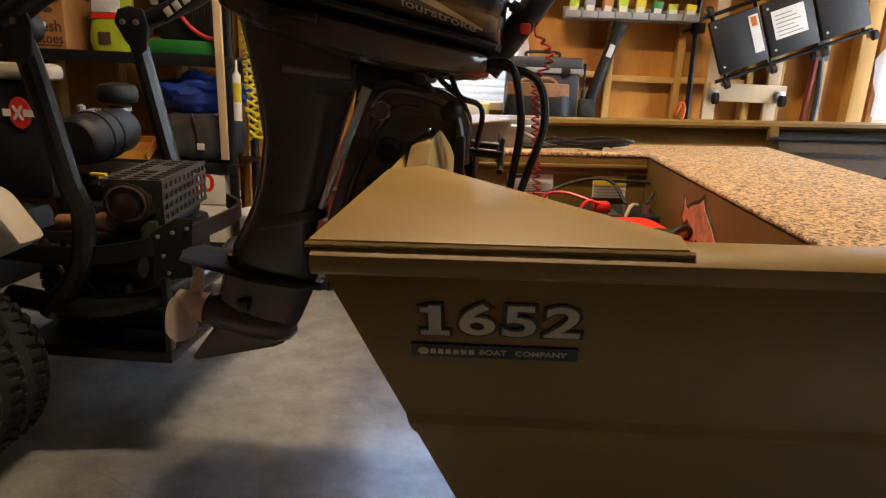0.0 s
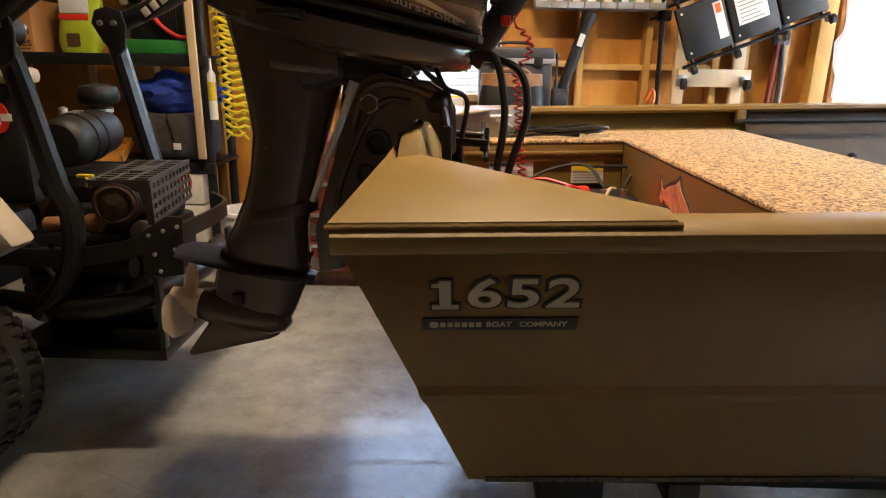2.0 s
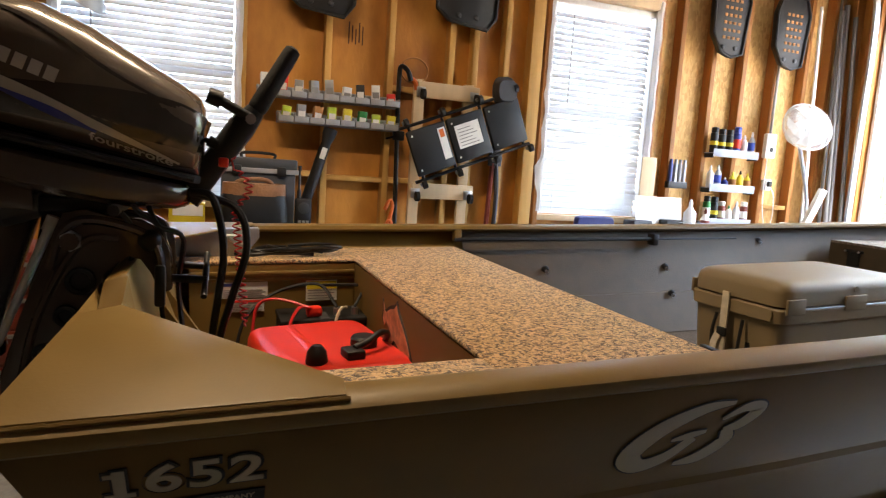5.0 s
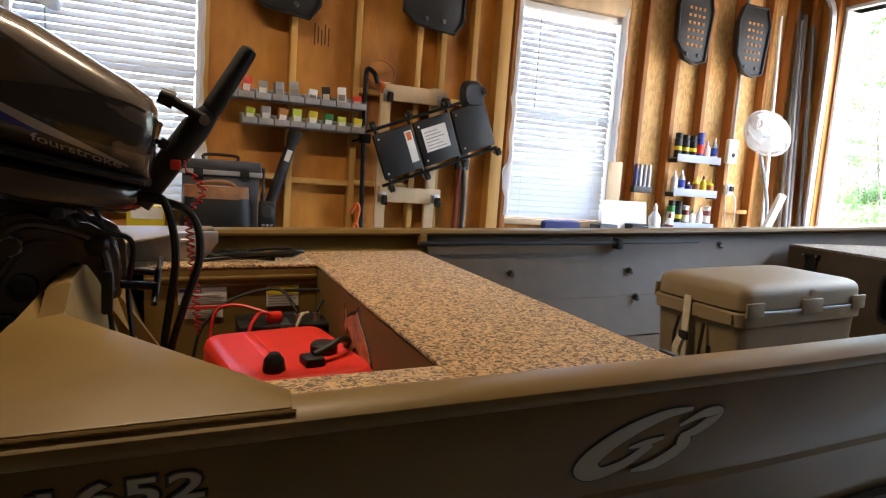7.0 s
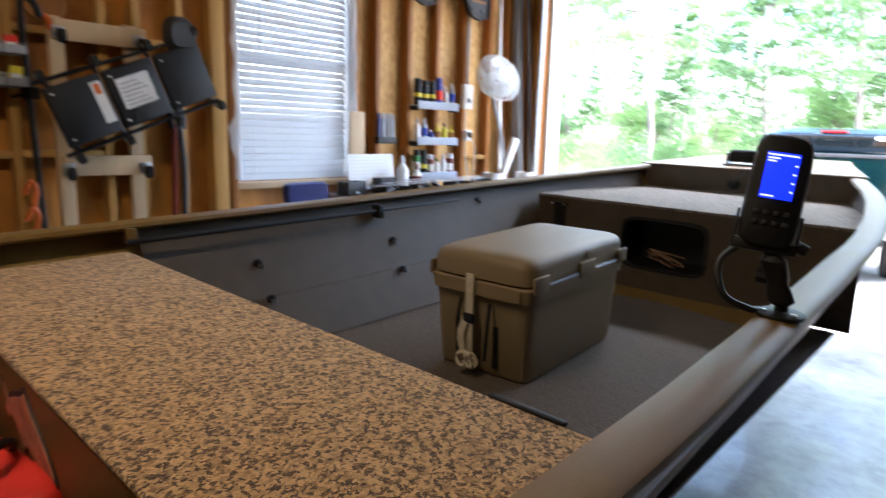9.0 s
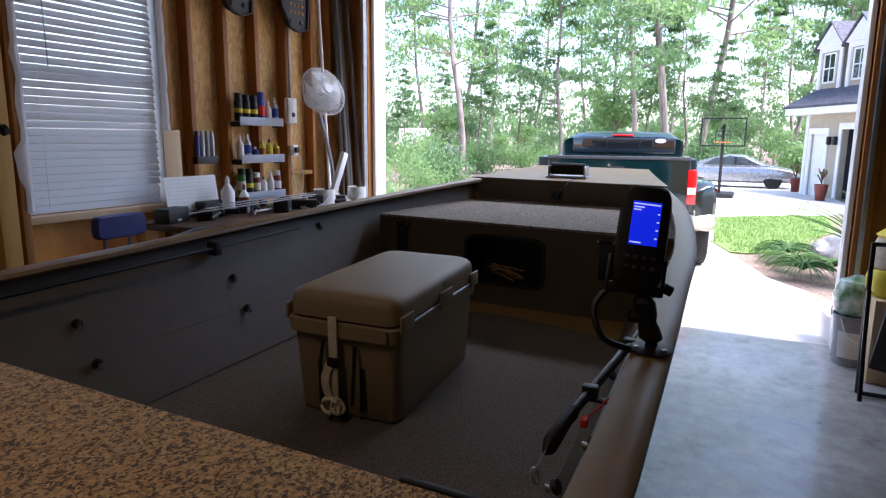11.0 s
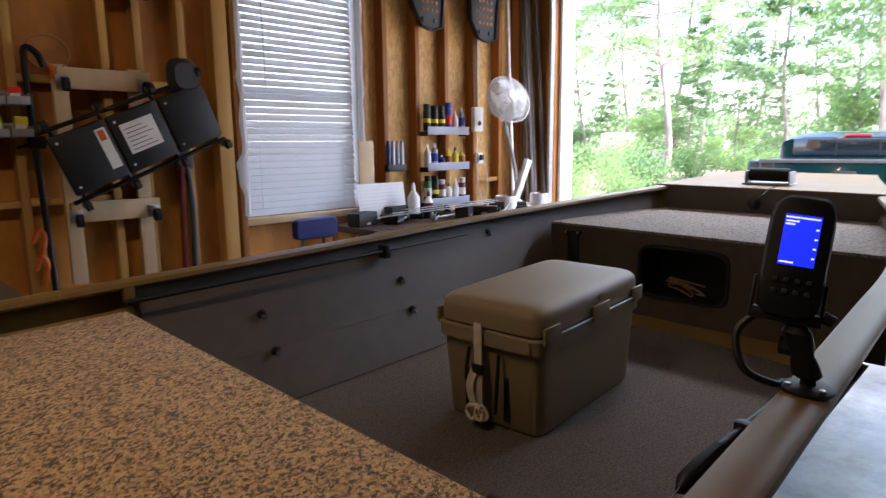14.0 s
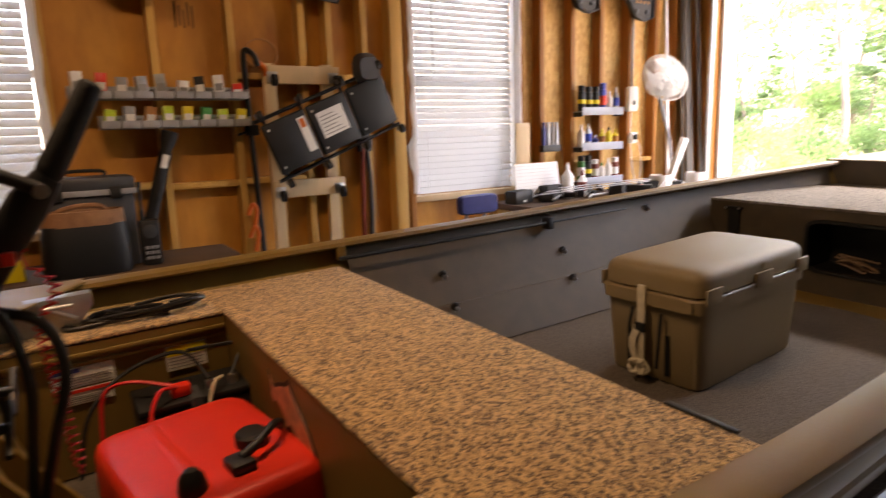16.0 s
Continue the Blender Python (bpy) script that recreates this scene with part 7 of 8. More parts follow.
for y in (0.86, 1.78):
    ty = part("wheel", lathe([(0.06, -0.05), (0.13, -0.06), (0.135, 0.06), (0.06, 0.05)], pose(-1.56, y, 0.275, 90, 0, 0), 24), "black", mw)
    part("tyre", lathe([(0.13, -0.10), (0.20, -0.125), (0.25, -0.115), (0.268, -0.08), (0.275, 0), (0.268, 0.08), (0.25, 0.115), (0.20, 0.125), (0.13, 0.10)], pose(-1.56, y, 0.275, 90, 0, 0), 40), "rubber", ty, "knobbly black turf tyre")
    mesh = link(box((-0.011, -0.021, -0.008), (0.011, 0.021, 0.0035), 0.002), "tread_block", "rubber")
    for i in range(220):
        b = new("tread_block", mesh)
        b.parent = ty
        a = 2 * math.pi * (i % 44) / 44 + (i // 44) * 0.071
        b.matrix_world = pose(-1.56 + 0.272 * math.sin(a), y + (-0.092, -0.046, 0, 0.046, 0.092)[i // 44], 0.275 + (0.266, 0.270, 0.273, 0.270, 0.266)[i // 44] * math.cos(a), 0, math.degrees(a), (35, -35, 35, -35, 35)[i // 44])
part("rear_frame", boxes(((-1.42, 1.0, 0.285), (-0.955, 1.60, 0.32)), ((-0.972, 1.0, 0.32), (-0.955, 1.03, 0.54)), ((-0.972, 1.56, 0.32), (-0.955, 1.60, 0.54)), bevel=0.004), "black_gloss", mw, "black steel rear frame")
gp = part("engine_guard", plate([(-0.995, 1.005, 0.53), (-0.90, 1.04, 0.535), (-0.89, 1.045, 0.70), (-0.93, 1.03, 0.705), (-0.99, 1.005, 0.665)], 0.008, (-0.3, 0.95, 0), 0.001), "black", mw, "drilled steel guard plate")
for px, pz in ((-0.975, 0.655), (-0.94, 0.665), (-0.905, 0.675), (-0.965, 0.60), (-0.915, 0.61), (-0.955, 0.55)):
    part("bolt", lathe([(0.006, 0), (0.006, 0.004), (0.002, 0.006)], pose(px, 1.006 + 0.35 * (px + 0.995), pz, 90, 0, 18), 8), "alloy", gp)
part("bumper", sweep(spline([(-1.45, 0.99, 0.60), (-1.22, 1.0, 0.588), (-1.06, 1.005, 0.61), (-0.97, 1.03, 0.635), (-0.92, 1.2, 0.64), (-0.92, 1.45, 0.64), (-1.02, 1.60, 0.64)], 8), [(-.006, -.025), (.006, -.025), (.006, .025), (-.006, .025)]), "black_gloss", mw, "flat black steel hoop")
part("lower_bumper", tube(spline([(-1.42, 1.02, 0.455), (-1.2, 1.0, 0.44), (-1.06, 1.02, 0.455), (-0.98, 1.07, 0.472), (-0.95, 1.3, 0.475), (-1.0, 1.6, 0.475)], 8), 0.032, 12), "black_gloss", mw, "round black bumper tube")
part("engine_block", boxes(((-1.42, 1.14, 0.33), (-1.05, 1.52, 0.62)), ((-1.36, 1.16, 0.62), (-1.06, 1.48, 0.70)), bevel=0.02), "black", mw)
for i in range(8):
    part("cooling_fin", box((-1.40 + 0.012 * (i % 2), 1.115, 0.36 + 0.03 * i), (-1.16, 1.14, 0.368 + 0.03 * i), 0.002), "black", mw)
part("flywheel_cover", lathe([(0.10, 0), (0.14, 0.02), (0.15, 0.06), (0.13, 0.09), (0.05, 0.10)], pose(-1.30, 1.34, 0.69), 24), "black", mw)
for x0, x1, z, r, c in ((-1.30, -1.14, 0.66, 0.022, "brown"), (-1.34, -1.20, 0.56, 0.018, "black_gloss"), (-1.24, -1.06, 0.53, 0.024, "black"), (-1.32, -1.22, 0.42, 0.03, "black_gloss")):
    part("pipe", add_rod(rod((x0, 1.09, z), (x1, 1.08, z + 0.012), r), (x1 - 0.03, 1.08, z + 0.01), (x1, 1.08, z + 0.012), r * 1.3), c, mw)
part("oil_filter", lathe([(0.045, 0), (0.05, 0.01), (0.05, 0.085), (0.042, 0.095)], pose(-1.16, 1.10, 0.40), 20), "black", mw, "black oil filter")
# canister air filter lying across the engine, with its rain cap
FA, FB = Vector((-1.266, 1.14, 0.880)), Vector((-1.255, 1.38, 0.903))
axis = look(FA, FB) @ pose(0, 0, 0, 180, 0, 0)
flt = part("air_filter", lathe([(0.03, -0.004), (0.058, 0.0), (0.068, 0.010), (0.072, 0.03), (0.072, 0.075), (0.077, 0.078), (0.077, 0.092), (0.072, 0.095), (0.072, 0.125), (0.076, 0.128), (0.076, 0.140), (0.071, 0.143), (0.069, 0.215), (0.06, 0.235), (0.02, 0.24)], axis, 32), "black", mw, "black ribbed canister air filter")
for k in range(3):
    part("clip", tube([axis @ Vector((0.077 * math.cos(a), 0.077 * math.sin(a), 0.085 + 0.016 * k)) for a in np.linspace(3.6, 4.9, 8)], 0.0028, 6), "alloy", flt)
part("intake_neck", lathe([(0.032, -0.09), (0.03, 0.0), (0.033, 0.002), (0.033, 0.012)], pose(-1.252, 1.36, 0.962), 18), "black", mw)
part("neck_clamp", lathe([(0.0345, 0.0), (0.0345, 0.010)], pose(-1.252, 1.36, 0.958), 18), "steel", mw, "steel hose clamp")
part("intake_cap", lathe([(0.034, -0.004), (0.054, 0.0), (0.060, 0.010), (0.060, 0.034), (0.053, 0.050), (0.02, 0.058)], pose(-1.262, 1.37, 0.985), 28), "black", mw, "black mushroom intake cap")
part("cap_knob", lathe([(0.012, 0), (0.012, 0.02), (0.005, 0.025)], pose(-1.30, 1.24, 0.955), 10), "alloy", mw)
# muffler across the rear under a slotted guard
MG = pose(-1.035, 1.05, 0.735, 0, 0, 8)
grey_iron = mat("dusty_iron", (0.060, 0.056, 0.054), 0.7, 0.2, var=0.2, scale=14, bump=0.2, bscale=60)
rust = mat("rusty_muffler", (0.085, 0.042, 0.026), 0.85, var=0.3, scale=16, bump=0.3, bscale=50)
part("muffler", loft([[MG @ v for v in oval((-0.035, y, 0.0), 0.060, 0.056, 24, 2.2, (1, 0, 0), (0, 0, 1))] for y in (-0.012, 0.0, 0.01, 0.38, 0.40)]), rust, mw, "rust-brown muffler drum")
part("muffler_end", loft([[MG @ v for v in oval((-0.035, y, 0.0), r, r * 0.94, 24, 2.1, (1, 0, 0), (0, 0, 1))] for y, r in ((-0.013, 0.056), (-0.018, 0.050), (-0.014, 0.044), (-0.022, 0.010))]), rust, mw, "rusty round muffler end")
shield = bmesh.new()
xs_, ys_ = (-0.10, 0.055), (-0.005, 0.40)
for row_z, faces in (("top", 3), ("side", 4)):
    for r in range(faces + 1):
        if row_z == "top":
            a = xs_[0] + (xs_[1] - xs_[0]) * r / faces
            add_box(shield, (a - 0.006, ys_[0], 0.060), (a + 0.006, ys_[1], 0.065), 0, MG)
        else:
            z = -0.055 + 0.115 * r / faces
            add_box(shield, (xs_[1] + 0.001, ys_[0], z - 0.006), (xs_[1] + 0.006, ys_[1], z + 0.006), 0, MG)
    for k in range(11):
        y0 = ys_[0] + 0.0385 * k
        if row_z == "top":
            add_box(shield, (xs_[0], y0, 0.0605), (xs_[1], y0 + 0.012, 0.0645), 0, MG)
        else:
            add_box(shield, (xs_[1] + 0.0015, y0, -0.06), (xs_[1] + 0.0055, y0 + 0.012, 0.06), 0, MG)
add_box(shield, (-0.045, 0.15, 0.0655), (0.0, 0.25, 0.067), 0, MG)
part("heat_shield", shield, grey_iron, mw, "slotted grey heat shield")
part("shield_end", plate([MG @ Vector(p) for p in ((-0.10, -0.006, 0.066), (0.060, -0.006, 0.066), (0.062, -0.006, -0.06), (0.045, -0.006, -0.06), (0.030, -0.006, 0.03), (-0.03, -0.006, 0.058), (-0.10, -0.006, 0.045))], 0.003, (0, 1, 0)), grey_iron, mw)
part("oil_cap", add_box(rod((-1.165, 1.09, 0.775), (-1.155, 1.08, 0.80), 0.011, n=8), (-1.19, 1.075, 0.798), (-1.145, 1.09, 0.808), 0.003), "yellow", mw, "yellow oil cap")
part("pulley", lathe([(0.012, -0.004), (0.030, 0.0), (0.036, 0.008), (0.030, 0.014), (0.034, 0.022), (0.010, 0.03)], pose(-1.02, 1.09, 0.645, 90, 0, 0), 24), "alloy", mw, "bare metal pulley")
part("wire_loom", tube(spline([(-1.22, 1.04, 0.59), (-1.19, 1.03, 0.585), (-1.13, 1.035, 0.592), (-1.10, 1.05, 0.60)], 6), 0.007, 6), "red_cab", mw, "dull red wire loom")
for k in range(4):
    part("hose", tube(spline([(-1.36 + 0.05 * k, 1.10, 0.60), (-1.30 + 0.04 * k, 1.06, 0.54 - 0.02 * k), (-1.22 + 0.04 * k, 1.05, 0.42), (-1.18, 1.09, 0.34)], 6), 0.008, 6), "black", mw)
# fuel tank, seat and grass catcher forward of the engine
part("side_tank", plate([(-1.85, 0.80, 0.86), (-1.45, 0.80, 0.85), (-1.335, 0.80, 0.818), (-1.275, 0.80, 0.785), (-1.195, 0.80, 0.672), (-1.34, 0.80, 0.605), (-1.85, 0.80, 0.57)], 0.10, (0, 1, 0), 0.02), "beige", mw, "cream plastic side tank")
part("hopper", box((-2.35, 1.50, 0.62), (-1.60, 1.58, 1.03), 0.03), "black", mw, "black engine shroud")
part("hopper_lid", box((-2.38, 1.48, 1.032), (-1.575, 1.60, 1.088), 0.022), "beige", mw, "cream plastic lid")
bd_ = part("badge", lathe([(0.046, 0), (0.046, 0.003)], pose(-1.685, 1.4985, 0.923, 90, 0, 0) @ Matrix.Diagonal((0.85, 1.15, 1, 1)), 24), "red", mw, "oval red maker's badge")
part("badge_mark", boxes(((-0.06, -0.012, 0.0032), (-0.032, 0.012, 0.0042)), ((0.012, -0.012, 0.0032), (0.05, 0.012, 0.0042)), m=pose(-1.685, 1.4985, 0.923, 90, 0, 0)), "paper", bd_, "plain white bars")
for sg in (-1, 1):
    part("badge_mark", box((-0.028, -0.005, 0.0034), (0.028, 0.005, 0.0044), 0, pose(-1.692, 1.4985, 0.923, 90, 0, 0) @ pose(0, 0, 0, 0, 0, 55 * sg)), "paper", bd_)
part("hood", box((-2.35, 1.0, 0.35), (-1.66, 1.6, 0.61), 0.05), "black", mw)

# ---- trailer under the boat ----
tr = thing("boat_trailer", "black steel boat trailer under the hull", "trailer")
for y in (0.55, 1.25):
    part("bunk", box((0.0, y - 0.05, -0.545), (3.1, y + 0.05, -0.49), 0.006, BOAT), "grey_cloth", tr, "carpeted bunk")
    part("rail", box((-0.05, y - 0.035, 0.27), (3.4, y + 0.035, 0.36), 0.006), "black", tr)
for x in (0.05, 0.55, 1.6, 2.7):
    part("cross_member", box((x - 0.03, 0.50, 0.28), (x + 0.03, 1.30, 0.345), 0.005), "black", tr)
part("light_bracket", box((0.02, 0.35, 0.335), (0.14, 0.48, 0.40), 0.006), "black", tr)
part("light_bracket", box((0.26, 0.36, 0.335), (0.32, 0.46, 0.385), 0.006), "black", tr)
part("tongue", box((3.4, 0.86, 0.28), (6.6, 0.94, 0.36), 0.006), "black", tr)
part("winch_post", boxes(((4.60, 0.86, 0.36), (4.68, 0.94, 0.95)), bevel=0.006), "black", tr)
for y in (0.475, 1.365):
    wl = part("wheel", lathe([(0.05, -0.06), (0.13, -0.07), (0.135, 0.07), (0.05, 0.06)], pose(1.50, y, 0.225, 90, 0, 0), 24), "alloy", tr)
    part("tyre", lathe([(0.13, -0.075), (0.20, -0.085), (0.22, -0.06), (0.225, 0), (0.22, 0.06), (0.20, 0.085), (0.13, 0.075)], pose(1.50, y, 0.225, 90, 0, 0), 32), "rubber", wl)
    part("fender", loft([[(1.50 + (0.27 + o) * math.cos(a), y + w, 0.165 + (0.265 + o) * math.sin(a)) for w, o in ((-0.10, 0.0), (0.10, 0.0), (0.10, 0.008), (-0.10, 0.008))] for a in np.linspace(0.05, 3.09, 24)]), "black", tr, "rounded black fender")

# ---- clutter beside the door opening ----
tt = thing("clear_tote", "clear plastic tote holding red plastic lids", "tote", pose(5.32, -0.74, -0.01, 0, 0, 12) @ Matrix.Diagonal((0.85, 0.9, 0.9, 1)))
part("tub", loft([oval((0, 0, z), a, b, 28, 7, (1, 0, 0), (0, 1, 0)) for z, a, b in ((0, 0.20, 0.12), (0.01, 0.21, 0.13), (0.22, 0.24, 0.155), (0.225, 0.255, 0.165), (0.235, 0.255, 0.165), (0.236, 0.236, 0.15), (0.02, 0.205, 0.125), (0.018, 0.001, 0.001))]), "plastic_sheet", tt)
for k in range(2):
    part("red_lid", lathe([(0.001, 0), (0.10, 0.004), (0.14, 0.02), (0.145, 0.03), (0.135, 0.028), (0.10, 0.012), (0.001, 0.008)], pose(0.02 - 0.09 * k, 0.0, 0.24 - 0.03 * k, 0, -78 + 8 * k, 25), 24), "red_cab", tt, "dark red plastic lid")
cbk = thing("clear_bucket", "grey plastic bucket with a white handle and a bag inside", "bucket", pose(4.78, -0.73, 0) @ Matrix.Diagonal((0.86, 0.86, 0.9, 1)))
part("pail", lathe([(0.11, 0), (0.115, 0.005), (0.14, 0.34), (0.148, 0.345), (0.148, 0.36), (0.138, 0.36), (0.11, 0.02), (0.001, 0.02)], None, 26), "grey_bin", cbk)
part("label", loft([[Vector((r * math.cos(a), r * math.sin(a), z)) for a in np.linspace(2.2, 3.6, 10)] for r, z in ((0.122, 0.06), (0.135, 0.25))], caps=False, closed=False), "paper", cbk)
part("handle", tube(spline([(-0.10, 0.10, 0.34), (-0.16, 0.05, 0.22), (-0.16, -0.06, 0.20), (-0.09, -0.11, 0.33)], 8), 0.005, 6), "white", cbk)
part("bag", lathe([(0.10, 0.34), (0.15, 0.40), (0.16, 0.50), (0.12, 0.60), (0.03, 0.64)], None, 18), "bag_film", cbk, "clear plastic bag with green printing")
rl = thing("rope_bag_stack", "yellow rope bags and a brown box stacked by the door", "rope bags", pose(4.62, -0.93, 0))
part("carton", box((-0.2, -0.12, 0), (0.2, 0.16, 0.5), 0.004), "pale_wood", rl)
part("rope_reel", loft([oval((0, 0.02, z), a, a, 22, 2.4, (1, 0, 0), (0, 1, 0)) for z, a in ((0.50, 0.14), (0.53, 0.17), (0.60, 0.175), (0.66, 0.16))]), "yellow", rl, "wound yellow rope")
part("tub", lathe([(0.15, 0.66), (0.165, 0.68), (0.165, 0.80), (0.15, 0.81), (0.13, 0.86), (0.001, 0.88)], pose(0, 0.02, 0), 22), "strap", rl)
part("bag_top", lathe([(0.12, 0.82), (0.15, 0.86), (0.10, 0.90), (0.03, 0.92)], pose(0, 0.02, 0), 14), "yellow", rl, "yellow bag top")
fc_ = thing("folding_chair", "folded grey mesh camp chair leaning on the wall", "chair", pose(4.22, -0.92, 0, 0, 0, 0))
part("fabric", box((-0.02, -0.18, 0.12), (0.01, 0.20, 0.78), 0.01, pose(0, 0, 0, 10, 8, 0)), "grey_cloth", fc_)
for y in (-0.20, 0.22):
    part("frame_tube", tube(spline([(-0.05, y, 0.02), (0.0, y, 0.4), (0.10, y * 0.95, 0.85)], 6), 0.013), "black_gloss", fc_)
    part("frame_tube", tube(spline([(-0.16, y, 0.01), (-0.06, y, 0.35), (-0.02, y, 0.60)], 6), 0.012), "black_gloss", fc_)
for z in (0.02, 0.84):
    part("cross_tube", rod((-0.05 + 0.17 * z, -0.2, z), (-0.05 + 0.17 * z, 0.22, z), 0.013), "black_gloss", fc_)

# ---- outdoors ----
def slope(x):
    return -0.015 - 0.19 * min(1.0, max(0.0, (x - DX) / 3.6)) - 0.014 * min(26.0, max(0.0, x - 8.6))


bm = bmesh.new()
xs = [-60, -20, DX + 0.12, 5.6, 6.5, 7.5, 8.6, 12, 16, 22, 28, 34.6, 45, 80, 300, 900]
ys = [-900, -200, -60, -30, -20, -14, -10, -7, -5, -3.5, -2.5, -1.5, -0.5, 0.5, 2, 3.5, 5, 8, 14, 24, 60, 200, 900]
grid = [[bm.verts.new((x, y, slope(x) - 0.02)) for y in ys] for x in xs]
for i in range(len(xs) - 1):
    for j in range(len(ys) - 1):
        if xs[i + 1] <= DX + 0.13 and -3.6 < ys[j] < 3.5 and xs[i] > -25:
            continue
        bm.faces.new((grid[i][j], grid[i + 1][j], grid[i + 1][j + 1], grid[i][j + 1]))
solo("ground", bm, "mulch", "brown pine-straw ground with leaf litter", "ground", kind="structure")


def sheet(name, rows, material, lift, label, cat):
    """Ground cover: rows of x, y from, y to."""
    bm = bmesh.new()
    vs = []
    for x, y0, y1 in rows:
        vs.append([bm.verts.new((x, y0 + (y1 - y0) * k / 6, slope(x) + lift)) for k in range(7)])
    for a, b in zip(vs, vs[1:]):
        for k in range(6):
            bm.faces.new((a[k], b[k], b[k + 1], a[k + 1]))
    return solo(name, bm, material, label, cat, kind="structure")


def dense(rows):
    out = []
    for (x0, a0, b0), (x1, a1, b1) in zip(rows, rows[1:]):
        n = max(1, int((x1 - x0) / 0.7))
        out += [(x0 + (x1 - x0) * k / n, a0 + (a1 - a0) * k / n, b0 + (b1 - b0) * k / n) for k in range(n)]
    return [*out, rows[-1]]


sheet("driveway", dense([(DX + 0.12, -3.0, 3.35), (6.6, -1.05, 3.4), (7.6, -0.68, 3.3), (8.4, -0.30, 3.2), (9.9, 0.10, 3.2), (11.1, 0.46, 3.2), (14, 0.64, 3.3), (15.6, 0.70, 3.6), (17.4, -1.6, 4.2), (19.5, -2.6, 5.0), (34.0, -1.8, 9.0)]), "drive", 0.0, "pale concrete driveway", "driveway")
sheet("lawn", dense([(10.3, -0.05, 0.20), (11.1, -0.75, 0.44), (12.6, -1.0, 0.54), (14, -1.5, 0.62), (15.6, -1.6, 0.68), (16.6, -1.6, -0.2), (17.3, -1.62, -1.2)]), "grass", 0.004, "mown green lawn beside the driveway", "lawn")
blades = bmesh.new()
for i in range(5000):
    x = random.uniform(10.3, 17.0)
    y = random.uniform(-1.5, 0.6)
    if y > 0.62 - 0.02 * (16 - x) - max(0, (x - 15.4)) * 1.0 or y < -0.9 - 0.15 * (x - 11) or (x < 11.2 and abs(y + 0.1) > 0.3):
        continue
    z, a, hh = slope(x) + 0.004, random.uniform(0, 3.14), random.uniform(0.03, 0.06)
    d = Vector((math.cos(a), math.sin(a), 0)) * 0.012
    p = Vector((x, y, z))
    blades.faces.new([blades.verts.new(q) for q in (p - d, p + d, p + Vector((random.uniform(-.02, .02), random.uniform(-.02, .02), hh)))])
solo("grass_blades", blades, "grass", "short blades of green lawn grass", "grass", kind="stuff")


def leaf_cloud(bm, c, r, n, size, flat=0.75):
    for _ in range(n):
        v = Vector((random.gauss(0, 1), random.gauss(0, 1), random.gauss(0, 1)))
        p = Vector(c) + Vector((v.x * r * 0.5, v.y * r * 0.5, v.z * r * 0.5 * flat))
        q = Euler((random.uniform(0, 6.3), random.uniform(0, 6.3), random.uniform(0, 6.3))).to_matrix()
        s = size * random.uniform(0.6, 1.3)
        a, b = q @ Vector((s, 0, 0)), q @ Vector((0, s * 0.45, 0))
        bm.faces.new([bm.verts.new(k) for k in (p - a, p - b * 0.9 + a * 0.1, p + a, p + b)])


def raw(name, bm, material, parent, label=""):
    me = bpy.data.meshes.new(name)
    bm.to_mesh(me)
    bm.free()
    me.materials.append(M[material])
    ob = new(name, me)
    ob.parent = parent
    return tagged(ob, label)


def pine(seed, h):
    random.seed(seed)
    ob = thing("pine_tree", "tall pine with a bare trunk and airy crown", "tree", group="roadside pines")
    trunk, crown = bmesh.new(), bmesh.new()
    lean = Vector((random.uniform(-.07, .07), random.uniform(-.07, .07), 1))
    pts = [lean * (h * k / 10) + Vector((0.5 * noise.noise((k * 0.35, seed, 0.3)), 0.5 * noise.noise((k * 0.35, 0.7, seed)), 0)) for k in range(11)]
    r0 = 0.0078 * h
    add_tube(trunk, pts, [r0 * (1.25 - 0.25 * min(1, k)) * (1 - 0.085 * k) + 0.01 for k in range(11)], 9)
    for k in range(46):
        s = random.uniform(0.24, 1.0) ** 0.9
        base = pts[min(9, int(s * 10))].lerp(pts[min(10, int(s * 10) + 1)], s * 10 - int(s * 10))
        a = random.uniform(0, 6.283)
        ln = h * (0.20 * (1 - s) + 0.05) * random.uniform(0.6, 1.3)
        tip = base + Vector((math.cos(a) * ln, math.sin(a) * ln, ln * random.uniform(-0.05, 0.35)))
        mid = (base + tip) / 2 + Vector((0, 0, 0.06 * ln))
        add_tube(trunk, [base, mid, tip], [0.0022 * h, 0.0016 * h, 0.0006 * h], 5, False)
        for q, w in ((tip, 0.42), (mid.lerp(tip, 0.5), 0.34), (mid, 0.22)):
            leaf_cloud(crown, q, 0.72 * (ln * w + 0.22), 40, 0.15, 0.5)
    raw("trunk", trunk, "bark", ob)
    raw("crown", crown, "leaf" if seed % 2 else "leaf_light", ob)
    return ob


